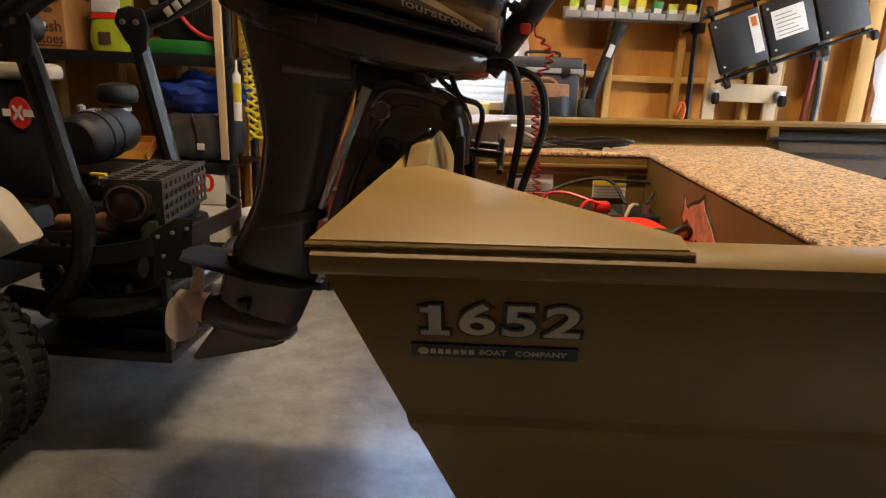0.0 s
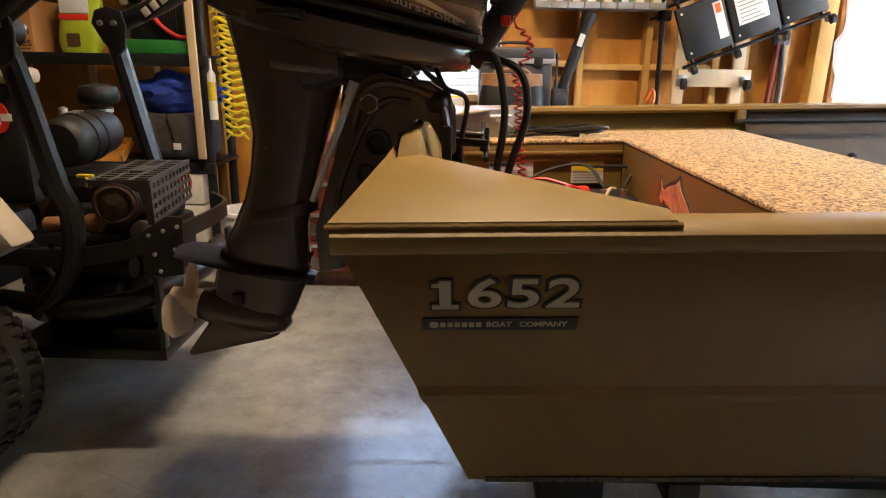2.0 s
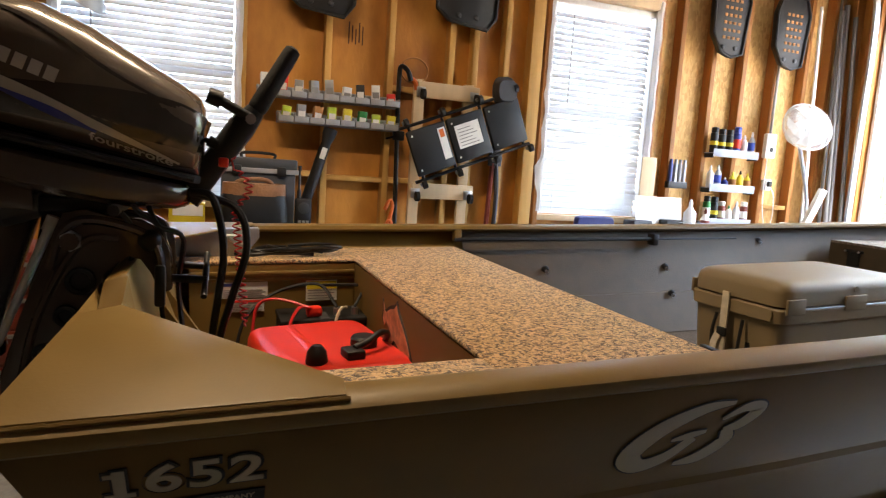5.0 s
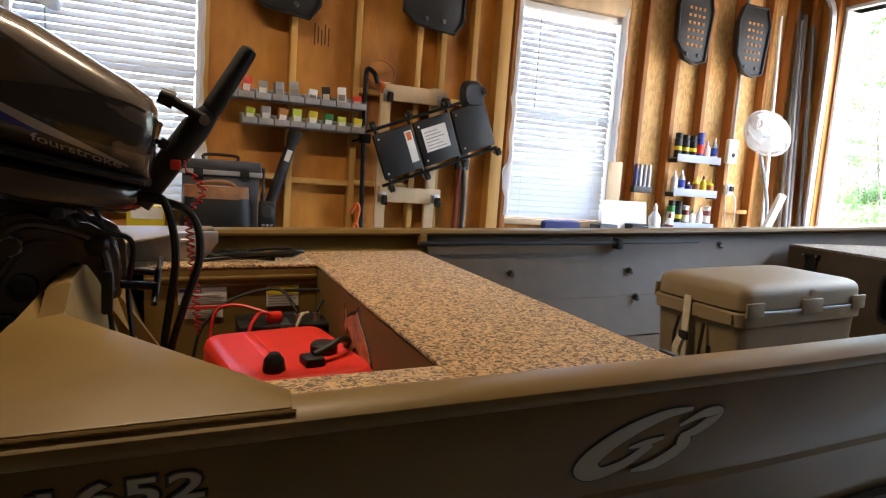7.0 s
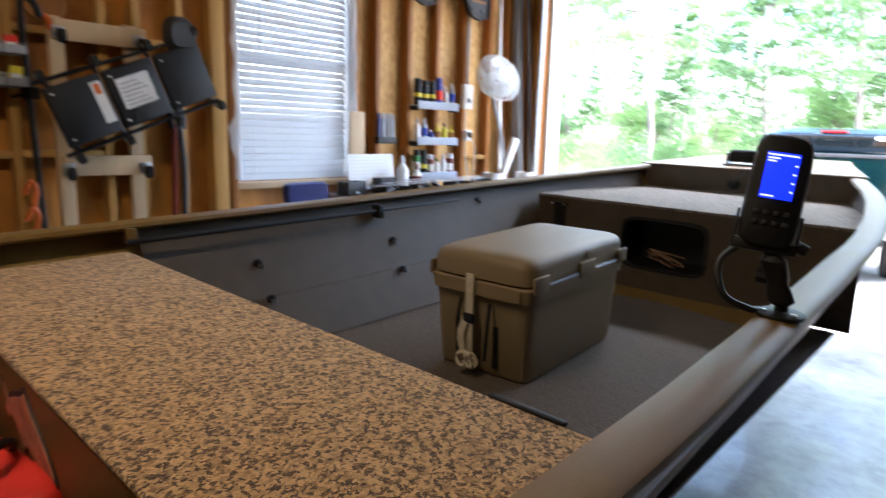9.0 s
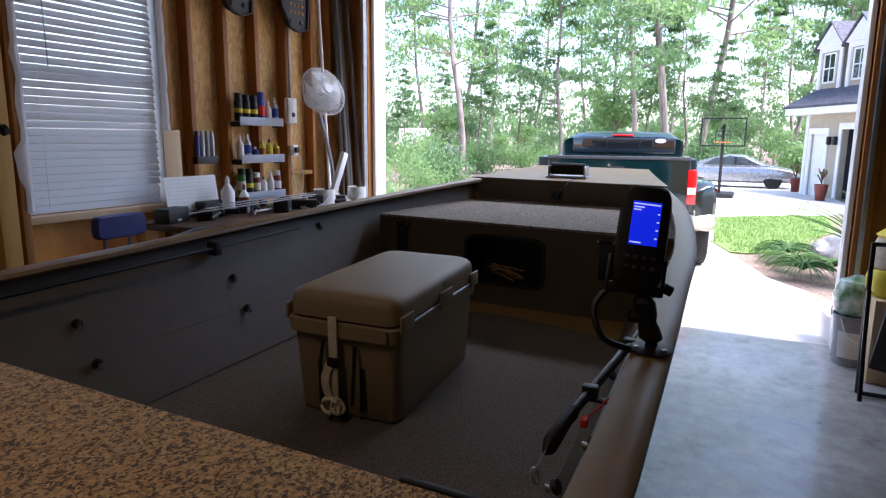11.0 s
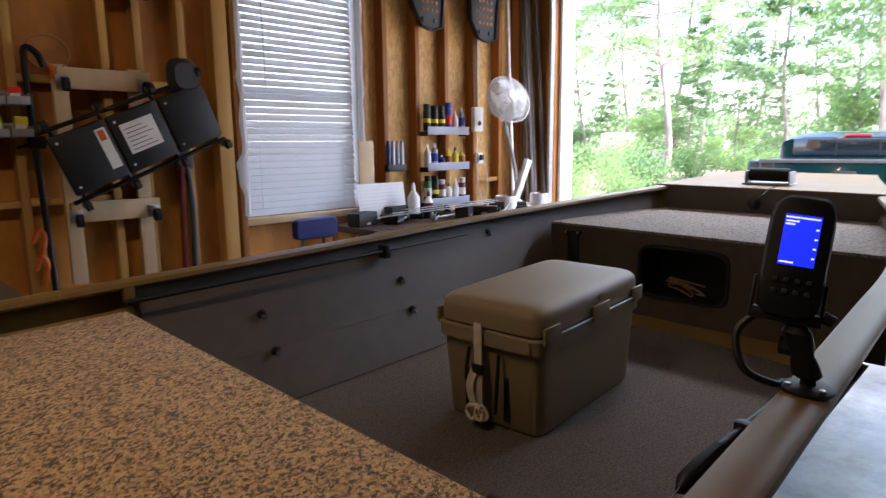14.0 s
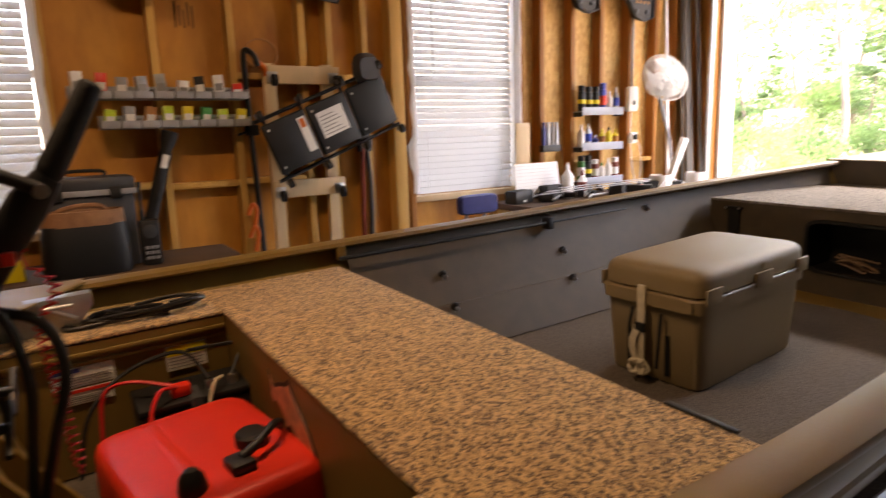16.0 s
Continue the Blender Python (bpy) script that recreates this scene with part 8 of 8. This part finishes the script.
def broadleaf(seed, h):
    random.seed(seed)
    ob = thing("broadleaf_tree", "leafy broadleaf tree at the wood's edge", "tree", group="broadleaf trees")
    trunk, crown = bmesh.new(), bmesh.new()
    top = Vector((random.uniform(-.3, .3), random.uniform(-.3, .3), h * 0.5))
    add_tube(trunk, [(0, 0, 0), top * 0.5, top], [0.022 * h, 0.017 * h, 0.011 * h], 9)
    for k in range(16):
        a, up = random.uniform(0, 6.283), random.uniform(0.05, 0.5)
        base = top * random.uniform(0.45, 1.0)
        tip = base + Vector((math.cos(a) * h * 0.30, math.sin(a) * h * 0.30, h * up)) * random.uniform(0.6, 1.1)
        mid = base.lerp(tip, 0.5) + Vector((0, 0, 0.03 * h))
        add_tube(trunk, [base, mid, tip], [0.008 * h, 0.005 * h, 0.0015 * h], 6, False)
        for q in (tip, mid.lerp(tip, 0.5), mid):
            leaf_cloud(crown, q + Vector((random.uniform(-.3, .3), random.uniform(-.3, .3), 0)), h * 0.11, 70, 0.18, 0.6)
    raw("trunk", trunk, "bark", ob)
    raw("crown", crown, "leaf_light" if seed % 2 else "leaf", ob)
    return ob


def shrub(seed, h):
    random.seed(seed)
    ob = thing("woodland_shrub", "dense green understory shrub", "shrub", group="understory shrubs")
    twig, crown = bmesh.new(), bmesh.new()
    for k in range(9):
        tip = Vector((random.uniform(-.5, .5) * h, random.uniform(-.5, .5) * h, h * random.uniform(0.4, 0.95)))
        add_tube(twig, [(0, 0, 0), tip * 0.5 + Vector((0, 0, 0.1)), tip], [0.03, 0.02, 0.008], 5, False)
        leaf_cloud(crown, tip * 0.85, h * 0.42, 110, 0.14)
        leaf_cloud(crown, tip * 0.45, h * 0.40, 60, 0.14)
    raw("stems", twig, "bark", ob)
    raw("foliage", crown, "leaf_light" if seed % 2 else "leaf", ob)
    return ob


kinds = [pine(1, 17), pine(2, 20), pine(3, 15), pine(4, 19)]
leafs = [broadleaf(5, 9), broadleaf(6, 11), broadleaf(7, 8)]
bush = [shrub(8, 2.2), shrub(9, 3.0), shrub(11, 2.6)]
random.seed(42)


def spread(models, n, r0, r1, a0, a1, s0, s1):
    """Copies strewn over a fan seen through the door; angles from the x axis."""
    first = {m: True for m in models}
    for k in range(n):
        m = models[k % len(models)]
        a = radians(a0 + (a1 - a0) * (k + random.uniform(0.1, 0.9)) / n)
        r = random.uniform(r0, r1)
        x, y, s = r * math.cos(a), r * math.sin(a), random.uniform(s0, s1)
        at = pose(x, y, slope(x) - 0.05, 0, 0, random.uniform(0, 360)) @ Matrix.Diagonal((s, s, s, 1))
        if first[m]:
            m.matrix_basis, first[m] = at, False
        else:
            copy_thing(m, at)


spread(kinds, 30, 38, 78, 42, -11, 0.6, 1.25)
spread(leafs, 20, 44, 75, 43, -8, 0.5, 1.0)
spread(bush, 34, 36, 62, 44, 3, 0.6, 1.1)
for k, (x, y, s) in enumerate(((30, 5.2, 1.15), (33, 4.2, 1.05), (38, -3.3, 1.2), (26, 12, 0.9), (33, 9.5, 1.0))):
    copy_thing(kinds[k % 4], pose(x, y, slope(x), 0, 0, 70 * k) @ Matrix.Diagonal((s, s, s, 1)))
for k, (x, y, s) in enumerate(((13, 9.6, 0.7), (15, 8.0, 0.5), (17, 11, 0.8), (20, 10, 0.7), (23, 12.5, 0.8), (12, 7.4, 0.4), (36, 1.0, 0.9), (37, -1.5, 1.0), (36, -2.8, 1.1))):
    copy_thing(bush[k % 3], pose(x, y, slope(x), 0, 0, 50 * k) @ Matrix.Diagonal((s, s, s, 1)))
bm = bmesh.new()
for k in range(420):
    a, r = radians(random.uniform(-14, 50)), random.uniform(85, 110)
    leaf_cloud(bm, (r * math.cos(a), r * math.sin(a), random.uniform(0, 5.5)), 3.0, 22, 0.5)
wood = solo("far_woods", bm, "leaf", "distant green woods behind the houses", "woods", kind="stuff")


def fern(name, label, x, y, n, length, arch, width, cat, leafm):
    ob = thing(name, label, cat, pose(x, y, slope(x)))
    for k in range(n):
        a, up = 2 * math.pi * k / n + random.uniform(-.2, .2), random.uniform(0.55, 1.2)
        ln = length * random.uniform(0.8, 1.1)
        d = Vector((math.cos(a), math.sin(a), 0))
        pts = [d * (ln * s * math.cos(up * (1 - arch * s))) + Vector((0, 0, 0.12 + ln * s * math.sin(up * (1 - arch * s)))) for s in (k2 / 9 for k2 in range(10))]
        bm = bmesh.new()
        add_tube(bm, pts, [0.012 * (1 - s / 11) for s in range(10)], 5, False)
        sd = Vector((-d.y, d.x, 0))
        if width > 0.05:
            for i in range(1, 36):
                s = i / 36 * 9
                p = pts[int(s)].lerp(pts[min(9, int(s) + 1)], s % 1)
                w = width * math.sin(math.pi * (0.12 + 0.85 * i / 36))
                for sg in (-1, 1):
                    t = p + sd * sg * w + d * 0.35 * w + Vector((0, 0, 0.02))
                    q = d * 0.008
                    bm.faces.new([bm.verts.new(v) for v in (p - q, p + q, t)])
        else:
            for i in range(9):
                w0, w1 = width * (1 - i / 9), width * (1 - (i + 1) / 9)
                bm.faces.new([bm.verts.new(v) for v in (pts[i] - sd * w0, pts[i] + sd * w0, pts[i + 1] + sd * w1, pts[i + 1] - sd * w1)])
        raw("frond" if width > 0.05 else "blade", bm, leafm, ob)
    return ob


palm = fern("sago_palm", "dark green sago palm beside the driveway", 8.3, -1.22, 22, 0.95, 0.45, 0.15, "palm", "frond")
palm.matrix_world = pose(8.3, -1.22, slope(8.3) + 0.30)
part("trunk", lathe([(0.10, -0.32), (0.14, -0.2), (0.14, 0.0), (0.10, 0.12), (0.03, 0.17)], None, 14), "bark", palm, "stout shaggy palm trunk")
fern("sago_palm", "green sago palm by the garage corner", 9.2, 4.95, 24, 0.95, 0.6, 0.15, "palm", "leaf_light")
for k, (x, y) in enumerate(((8.55, -0.66), (9.1, -0.60), (9.7, -0.50), (8.9, -0.98), (10.2, -0.55))):
    fern("lily_turf", "clump of striped lily turf in the mulch bed", x, y, 70, 0.42, 1.1, 0.011, "grass clump", "leaf_light" if k % 2 else "frond")
rk_ = thing("landscape_rock", "pale grey rounded rock in the bed", "rock", pose(10.4, -1.15, slope(10.4)))
bm = bmesh.new()
bmesh.ops.create_icosphere(bm, subdivisions=4, radius=1)
for v in bm.verts:
    k = 1 + 0.25 * noise.noise(v.co * 1.5) + 0.08 * noise.noise(v.co * 5)
    v.co = Vector((v.co.x * 0.35 * k, v.co.y * 0.32 * k, max(-0.02, v.co.z * 0.36 * k)))
part("stone", bm, "concrete", rk_)

# ---- pickup truck ----
TG = slope(8.8)
tk = thing("pickup_truck", "dark green pickup truck with dual rear wheels", "truck", pose(7.9, 1.46, TG, 0, 0, 9))
part("bed", box((0.04, -0.93, 0.62), (2.0, 0.93, 1.395), 0.03), "truck", tk, "dark green bed side")
tg = part("tailgate", box((0.0, -0.86, 0.78), (0.05, 0.80, 1.40), 0.02), "truck", tk, "dark green tailgate")
part("handle", box((-0.018, -0.12, 1.20), (0.0, 0.10, 1.29), 0.008), "black", tg, "black tailgate handle")
part("trim", box((-0.008, -0.86, 1.375), (0.06, 0.80, 1.412), 0.006), "grey_case", tg)
for y in (-0.885, 0.825):
    tl = part("tail_light", box((-0.012, y - 0.055, 0.86), (0.10, y + 0.055, 1.27), 0.02), "red_lens", tk, "red tail light")
    part("reverse_lens", box((-0.016, y - 0.045, 0.98), (-0.011, y + 0.045, 1.06), 0.003), "paper", tl)
part("bumper", loft([oval((x, 0, 0.66), 0.95 - 0.03 * (x < -0.1), 0.10, 20, 8, (0, 1, 0), (0, 0, 1)) for x in (-0.16, -0.13, 0.0)]), "steel", tk, "chrome rear bumper")
part("bumper_step", box((-0.165, -0.35, 0.70), (-0.02, 0.35, 0.765), 0.01), "black", tk)
for s in (-1, 1):
    part("fender", loft([oval((x, s * (0.90 + 0.13 * k), 0.86), 0.02 + 0.16 * k, 0.10 + 0.14 * k, 20, 4, (0, 1, 0), (0, 0, 1)) for x, k in ((0.24, 0.3), (0.32, 0.85), (0.42, 1.0), (0.95, 1.06), (1.5, 1.0), (1.62, 0.8), (1.72, 0.3))]), "truck", tk, "flared rear fender")
    part("fender_skirt", loft([oval((x, s * (0.90 + 0.13 * k), 0.625), 0.025 + 0.16 * k, 0.05 + 0.07 * k, 20, 5, (0, 1, 0), (0, 0, 1)) for x, k in ((0.22, 0.3), (0.31, 0.85), (0.42, 1.0), (0.95, 1.06), (1.5, 1.0), (1.62, 0.8), (1.72, 0.3))]), "truck_tan", tk, "tan lower fender")
    part("lower_side", box((0.08, s * 0.935, 0.50), (5.2, s * 0.95, 0.78), 0.004), "truck_tan", tk, "tan lower body side")
    part("marker_light", box((0.40, s * 1.195, 1.0), (0.46, s * 1.205, 1.03), 0.004), "red_lens", tk)
    for x, ys in ((0.95, (0.80, 1.06)), (4.6, (0.86,))):
        for yy in ys:
            wh = part("wheel", lathe([(0.08, -0.08), (0.21, -0.09), (0.215, 0.09), (0.08, 0.08)], pose(x, s * yy, 0.40, 90, 0, 0), 24), "steel", tk)
            part("tyre", lathe([(0.21, -0.10), (0.34, -0.118), (0.385, -0.10), (0.40, -0.06), (0.40, 0.06), (0.385, 0.10), (0.34, 0.118), (0.21, 0.10)], pose(x, s * yy, 0.40, 90, 0, 0), 36), "rubber", wh)
part("cab", loft([oval((x, 0, 1.10 + (h - 1.10) / 2 + 0.0), w, (h - 1.0) / 2 + 0.05, 28, 7, (0, 1, 0), (0, 0, 1)) for x, w, h in ((2.02, 0.86, 1.28), (2.04, 0.88, 1.55), (2.16, 0.80, 1.61), (2.8, 0.80, 1.64), (3.6, 0.80, 1.61), (4.1, 0.86, 1.45), (4.25, 0.9, 1.40))]), "truck", tk, "dark green cab")
part("lower_cab", box((2.02, -0.94, 0.55), (5.6, 0.94, 1.36), 0.06), "truck", tk)
rw = part("rear_window", box((2.012, -0.76, 1.41), (2.05, 0.72, 1.64), 0.03, pose(0, 0, 0, 0, 0, 0)), "dark_glass", tk, "tinted rear window")
for y in (-0.26, 0.22):
    part("window_bar", box((2.008, y - 0.008, 1.41), (2.012, y + 0.008, 1.64), 0.002), "black", rw)
part("oval_sticker", lathe([(0.06, 0), (0.06, 0.002)], pose(2.010, -0.55, 1.595, 0, -90, 0) @ Matrix.Diagonal((0.55, 1.3, 1, 1)), 20), "paper", rw, "white oval sticker")
part("brake_light", box((2.04, -0.16, 1.655), (2.12, 0.14, 1.69), 0.01), "red_lens", tk)
for s in (-1, 1):
    part("side_window", box((2.2, s * 0.86, 1.40), (3.9, s * 0.875, 1.60), 0.02), "dark_glass", tk)

# ---- parked car, hoop and house ----
cr_ = thing("parked_car", "silver-grey two-door car parked across the drive", "car", pose(29.5, 0.85, slope(29.5), 0, 0, -90))
prof = [(-2.35, 0.35, 0.78), (-2.25, 0.28, 0.88), (-1.7, 0.22, 0.92), (-0.9, 0.2, 1.22), (-0.3, 0.2, 1.36), (0.4, 0.2, 1.34), (1.0, 0.2, 1.02), (1.3, 0.22, 0.92), (2.0, 0.24, 0.82), (2.3, 0.3, 0.70), (2.38, 0.38, 0.55)]
part("body", loft([oval((x, 0, (a + min(b, 0.92)) / 2), 0.90 - 0.06 * (abs(x) > 2.2), (min(b, 0.92) - a) / 2, 24, 5, (0, 1, 0), (0, 0, 1)) for x, a, b in prof]), "car", cr_)
part("roof", loft([oval((x, 0, 0.90), 0.74, max(0.02, b - 0.90), 24, 4, (0, 1, 0), (0, 0, 1)) for x, a, b in prof[2:8]]), "car", cr_)
for s in (-1, 1):
    part("side_window", plate([(-1.2, s * 0.765, 0.93), (-0.75, s * 0.745, 1.20), (-0.2, s * 0.74, 1.28), (0.35, s * 0.74, 1.25), (0.95, s * 0.765, 0.94)], 0.012, (0, s, 0)), "dark_glass", cr_)
    for x in (-1.45, 1.45):
        wh = part("wheel", lathe([(0.22, -0.02), (0.23, 0.03), (0.10, 0.04), (0.001, 0.045)], pose(x, s * 0.84, 0.33, -90 * s, 0, 0), 24), "steel", cr_)
        part("tyre", lathe([(0.22, -0.10), (0.31, -0.10), (0.335, -0.06), (0.335, 0.05), (0.31, 0.09), (0.23, 0.09)], pose(x, s * 0.80, 0.33, -90 * s, 0, 0), 28), "rubber", wh)
        for k in range(5):
            part("spoke", box((0.05, -0.02, 0.03), (0.22, 0.02, 0.05), 0.006, pose(x, s * 0.84, 0.33, -90 * s, 0, 0) @ pose(0, 0, 0, 0, 0, 72 * k)), "alloy", wh)
bk_ = thing("basketball_hoop", "portable basketball hoop with a clear backboard", "basketball hoop", pose(22.2, 1.02, slope(22.2)))
part("base", box((-0.3, -0.45, 0), (0.75, 0.45, 0.16), 0.06), "black", bk_)
part("pole", rod((0, 0, 0.1), (0, 0, 2.3), 0.045), "black", bk_)
part("backboard", box((-0.42, -0.64, 1.65), (-0.40, 0.62, 2.48), 0.0), "pane", bk_)
part("board_frame", boxes(((-0.44, -0.66, 1.62), (-0.38, 0.64, 1.66)), ((-0.44, -0.66, 2.46), (-0.38, 0.64, 2.50)), ((-0.44, -0.66, 1.66), (-0.38, -0.62, 2.46)), ((-0.44, 0.60, 1.66), (-0.38, 0.64, 2.46)), ((-0.445, -0.22, 1.75), (-0.425, -0.20, 2.1)), ((-0.445, 0.18, 1.75), (-0.425, 0.20, 2.1)), ((-0.445, -0.20, 2.08), (-0.425, 0.18, 2.1))), "black", bk_)
part("arm", boxes(((-0.38, -0.06, 1.9), (0.05, 0.06, 1.98)), ((-0.38, -0.06, 2.15), (0.05, 0.06, 2.22))), "black", bk_)
part("rim", tube([(-0.70 + 0.23 * math.cos(a), 0.23 * math.sin(a) - 0.01, 1.75) for a in np.linspace(0, 6.283, 25)], 0.012, 6), "orange", bk_)
for k, (x, y) in enumerate(((27.2, -1.34), (22.9, -1.85))):
    pt = thing("flower_pot", "tall red flower pot with a red cordyline", "flower pot", pose(x, y, slope(x)), group="flower pots")
    part("pot", lathe([(0.13, 0), (0.135, 0.01), (0.19, 0.46), (0.20, 0.47), (0.20, 0.50), (0.18, 0.50), (0.17, 0.46)], None, 20), "red_cab", pt)
    for i in range(16):
        a = i * 2.4
        bm = bmesh.new()
        d = Vector((math.cos(a), math.sin(a), 0))
        sd = Vector((-d.y, d.x, 0)) * 0.03
        p0, p1, p2 = Vector((0, 0, 0.5 + 0.02 * i)), Vector((0, 0, 0.72 + 0.02 * i)) + d * 0.15, Vector((0, 0, 0.78 + 0.015 * i)) + d * 0.33
        vs = [bm.verts.new(v) for v in (p0 - sd * 0.4, p0 + sd * 0.4, p1 + sd, p1 - sd, p2)]
        bm.faces.new(vs[:4])
        bm.faces.new((vs[3], vs[2], vs[4]))
        raw("leaf", bm, "red_cab" if i % 3 else "frond", pt)
HU, HN = Vector((-0.88, -0.475, 0)).normalized(), Vector((-0.475, 0.88, 0)).normalized()
HO = Matrix(((HU.x, HN.x, 0, 26.0), (HU.y, HN.y, 0, -1.46), (0, 0, 1, slope(26)), (0, 0, 0, 1)))
hs = thing("house", "two-storey tan house with white trim and open garage", "house", HO)
EV = 2.75
DO = ((0.35, 1.15, 2.1), (1.95, 4.6, 2.25))
for a, b, z0, z1 in ((0, 0.35, 0, EV), (1.15, 1.95, 0, EV), (4.6, 9.0, 0, EV), (0.35, 1.15, 2.1, EV), (1.95, 4.6, 2.25, EV)):
    part("wall", box((a, -0.2, z0), (b, 0, z1)), "siding", hs)
part("wall", box((-0.0, -8, 0), (0.2, -0.2, EV)), "siding", hs)
for i in range(14):
    if i * 0.19 < 2.6:
        part("siding_board", plate([(1.16, 0.001, 0.1 + 0.19 * i), (1.94, 0.001, 0.1 + 0.19 * i), (1.94, 0.02, 0.1 + 0.19 * i), (1.16, 0.02, 0.1 + 0.19 * i)], 0.012), "siding", hs)
for a, b, z in DO:
    part("door_trim", boxes(((a - 0.14, 0.001, 0), (a, 0.05, z)), ((b, 0.001, 0), (b + 0.14, 0.05, z)), ((a - 0.14, 0.001, z), (b + 0.14, 0.05, z + 0.2))), "white", hs, "white door trim")
part("front_door", box((0.35, -0.12, 0), (1.15, -0.06, 2.1), 0.005), "white", hs, "white panelled door")
part("garage_interior", boxes(((1.9, -5.0, 0.0), (4.7, -4.9, 2.4)), ((1.9, -5.0, 2.4), (4.7, -0.2, 2.5)), ((1.75, -5, 0), (1.9, -0.2, 2.4)), ((4.7, -5, 0), (4.8, -0.2, 2.4))), "grey_case", hs)
part("corner_board", box((-0.03, -0.1, 0), (0.14, 0.03, EV)), "white", hs)
part("soffit", box((-0.5, -0.2, EV), (9.4, 0.55, EV + 0.06)), "white", hs)
part("fascia", box((-0.5, 0.5, EV + 0.0), (9.4, 0.56, EV + 0.24)), "white", hs, "white fascia and gutter")
part("roof", plate([(-0.55, 0.6, EV + 0.22), (9.4, 0.6, EV + 0.22), (9.4, -4.5, EV + 3.0), (-0.55, -4.5, EV + 3.0)], 0.08, (0, 0, 1)), "roof", hs, "dark grey shingle roof")
for x in (-0.50, 1.05, 2.75, 5.2):
    dm = part("dormer", boxes(((x, -2.6, EV + 0.7), (x + 1.15, -0.55, EV + 2.35))), "siding", hs, "tan gabled dormer")
    part("dormer_trim", boxes(((x - 0.06, -0.56, EV + 0.6), (x + 0.10, -0.50, EV + 2.35)), ((x + 1.05, -0.56, EV + 0.6), (x + 1.21, -0.50, EV + 2.35)), ((x + 0.10, -0.56, EV + 2.15), (x + 1.05, -0.50, EV + 2.35))), "white", dm)
    part("gable", plate([(x - 0.18, -0.45, EV + 2.33), (x + 1.33, -0.45, EV + 2.33), (x + 0.575, -0.45, EV + 3.05)], 0.12, (0, -1, 0)), "white", dm, "white gable")
    part("dormer_window", box((x + 0.30, -0.545, EV + 1.15), (x + 0.85, -0.52, EV + 2.05)), "dark_glass", dm)
    part("window_frame", boxes(((x + 0.24, -0.55, EV + 1.09), (x + 0.30, -0.50, EV + 2.11)), ((x + 0.85, -0.55, EV + 1.09), (x + 0.91, -0.50, EV + 2.11)), ((x + 0.30, -0.55, EV + 2.05), (x + 0.85, -0.50, EV + 2.11)), ((x + 0.30, -0.55, EV + 1.09), (x + 0.85, -0.50, EV + 1.15)), ((x + 0.30, -0.53, EV + 1.57), (x + 0.85, -0.50, EV + 1.61)), ((x + 0.56, -0.53, EV + 1.15), (x + 0.59, -0.50, EV + 2.05))), "white", dm)
    for sg in (-1, 1):
        a, b = (x + 0.575 + sg * 0.85, EV + 2.22), (x + 0.575, EV + 3.12)
        part("dormer_roof", plate([(a[0], -0.38, a[1]), (b[0], -0.38, b[1]), (b[0], -3.9, b[1]), (a[0], -3.0, a[1])], 0.05, (0, 0, 1)), "roof", dm)
for x in (1.4, 1.72, 4.75):
    la_ = part("wall_lantern", box((x, 0.06, 1.75), (x + 0.12, 0.18, 2.02), 0.02), "black", hs, "black wall lantern")
fhs = thing("far_house", "white house glimpsed far among the trees", "house", pose(52, 27, slope(52), 0, 0, 30))
part("wall", box((-4, -3, 0), (4, 3, 2.8)), "white", fhs)
part("roof", plate([(-4.4, -3.4, 2.8), (4.4, -3.4, 2.8), (3.0, 0, 4.6), (-3.0, 0, 4.6)], 0.1, (0, 0, 1)), "roof", fhs)
for x in (-2.5, 0, 2.5):
    part("window", box((x - 0.4, -3.03, 1.0), (x + 0.4, -2.99, 2.2)), "dark_glass", fhs)
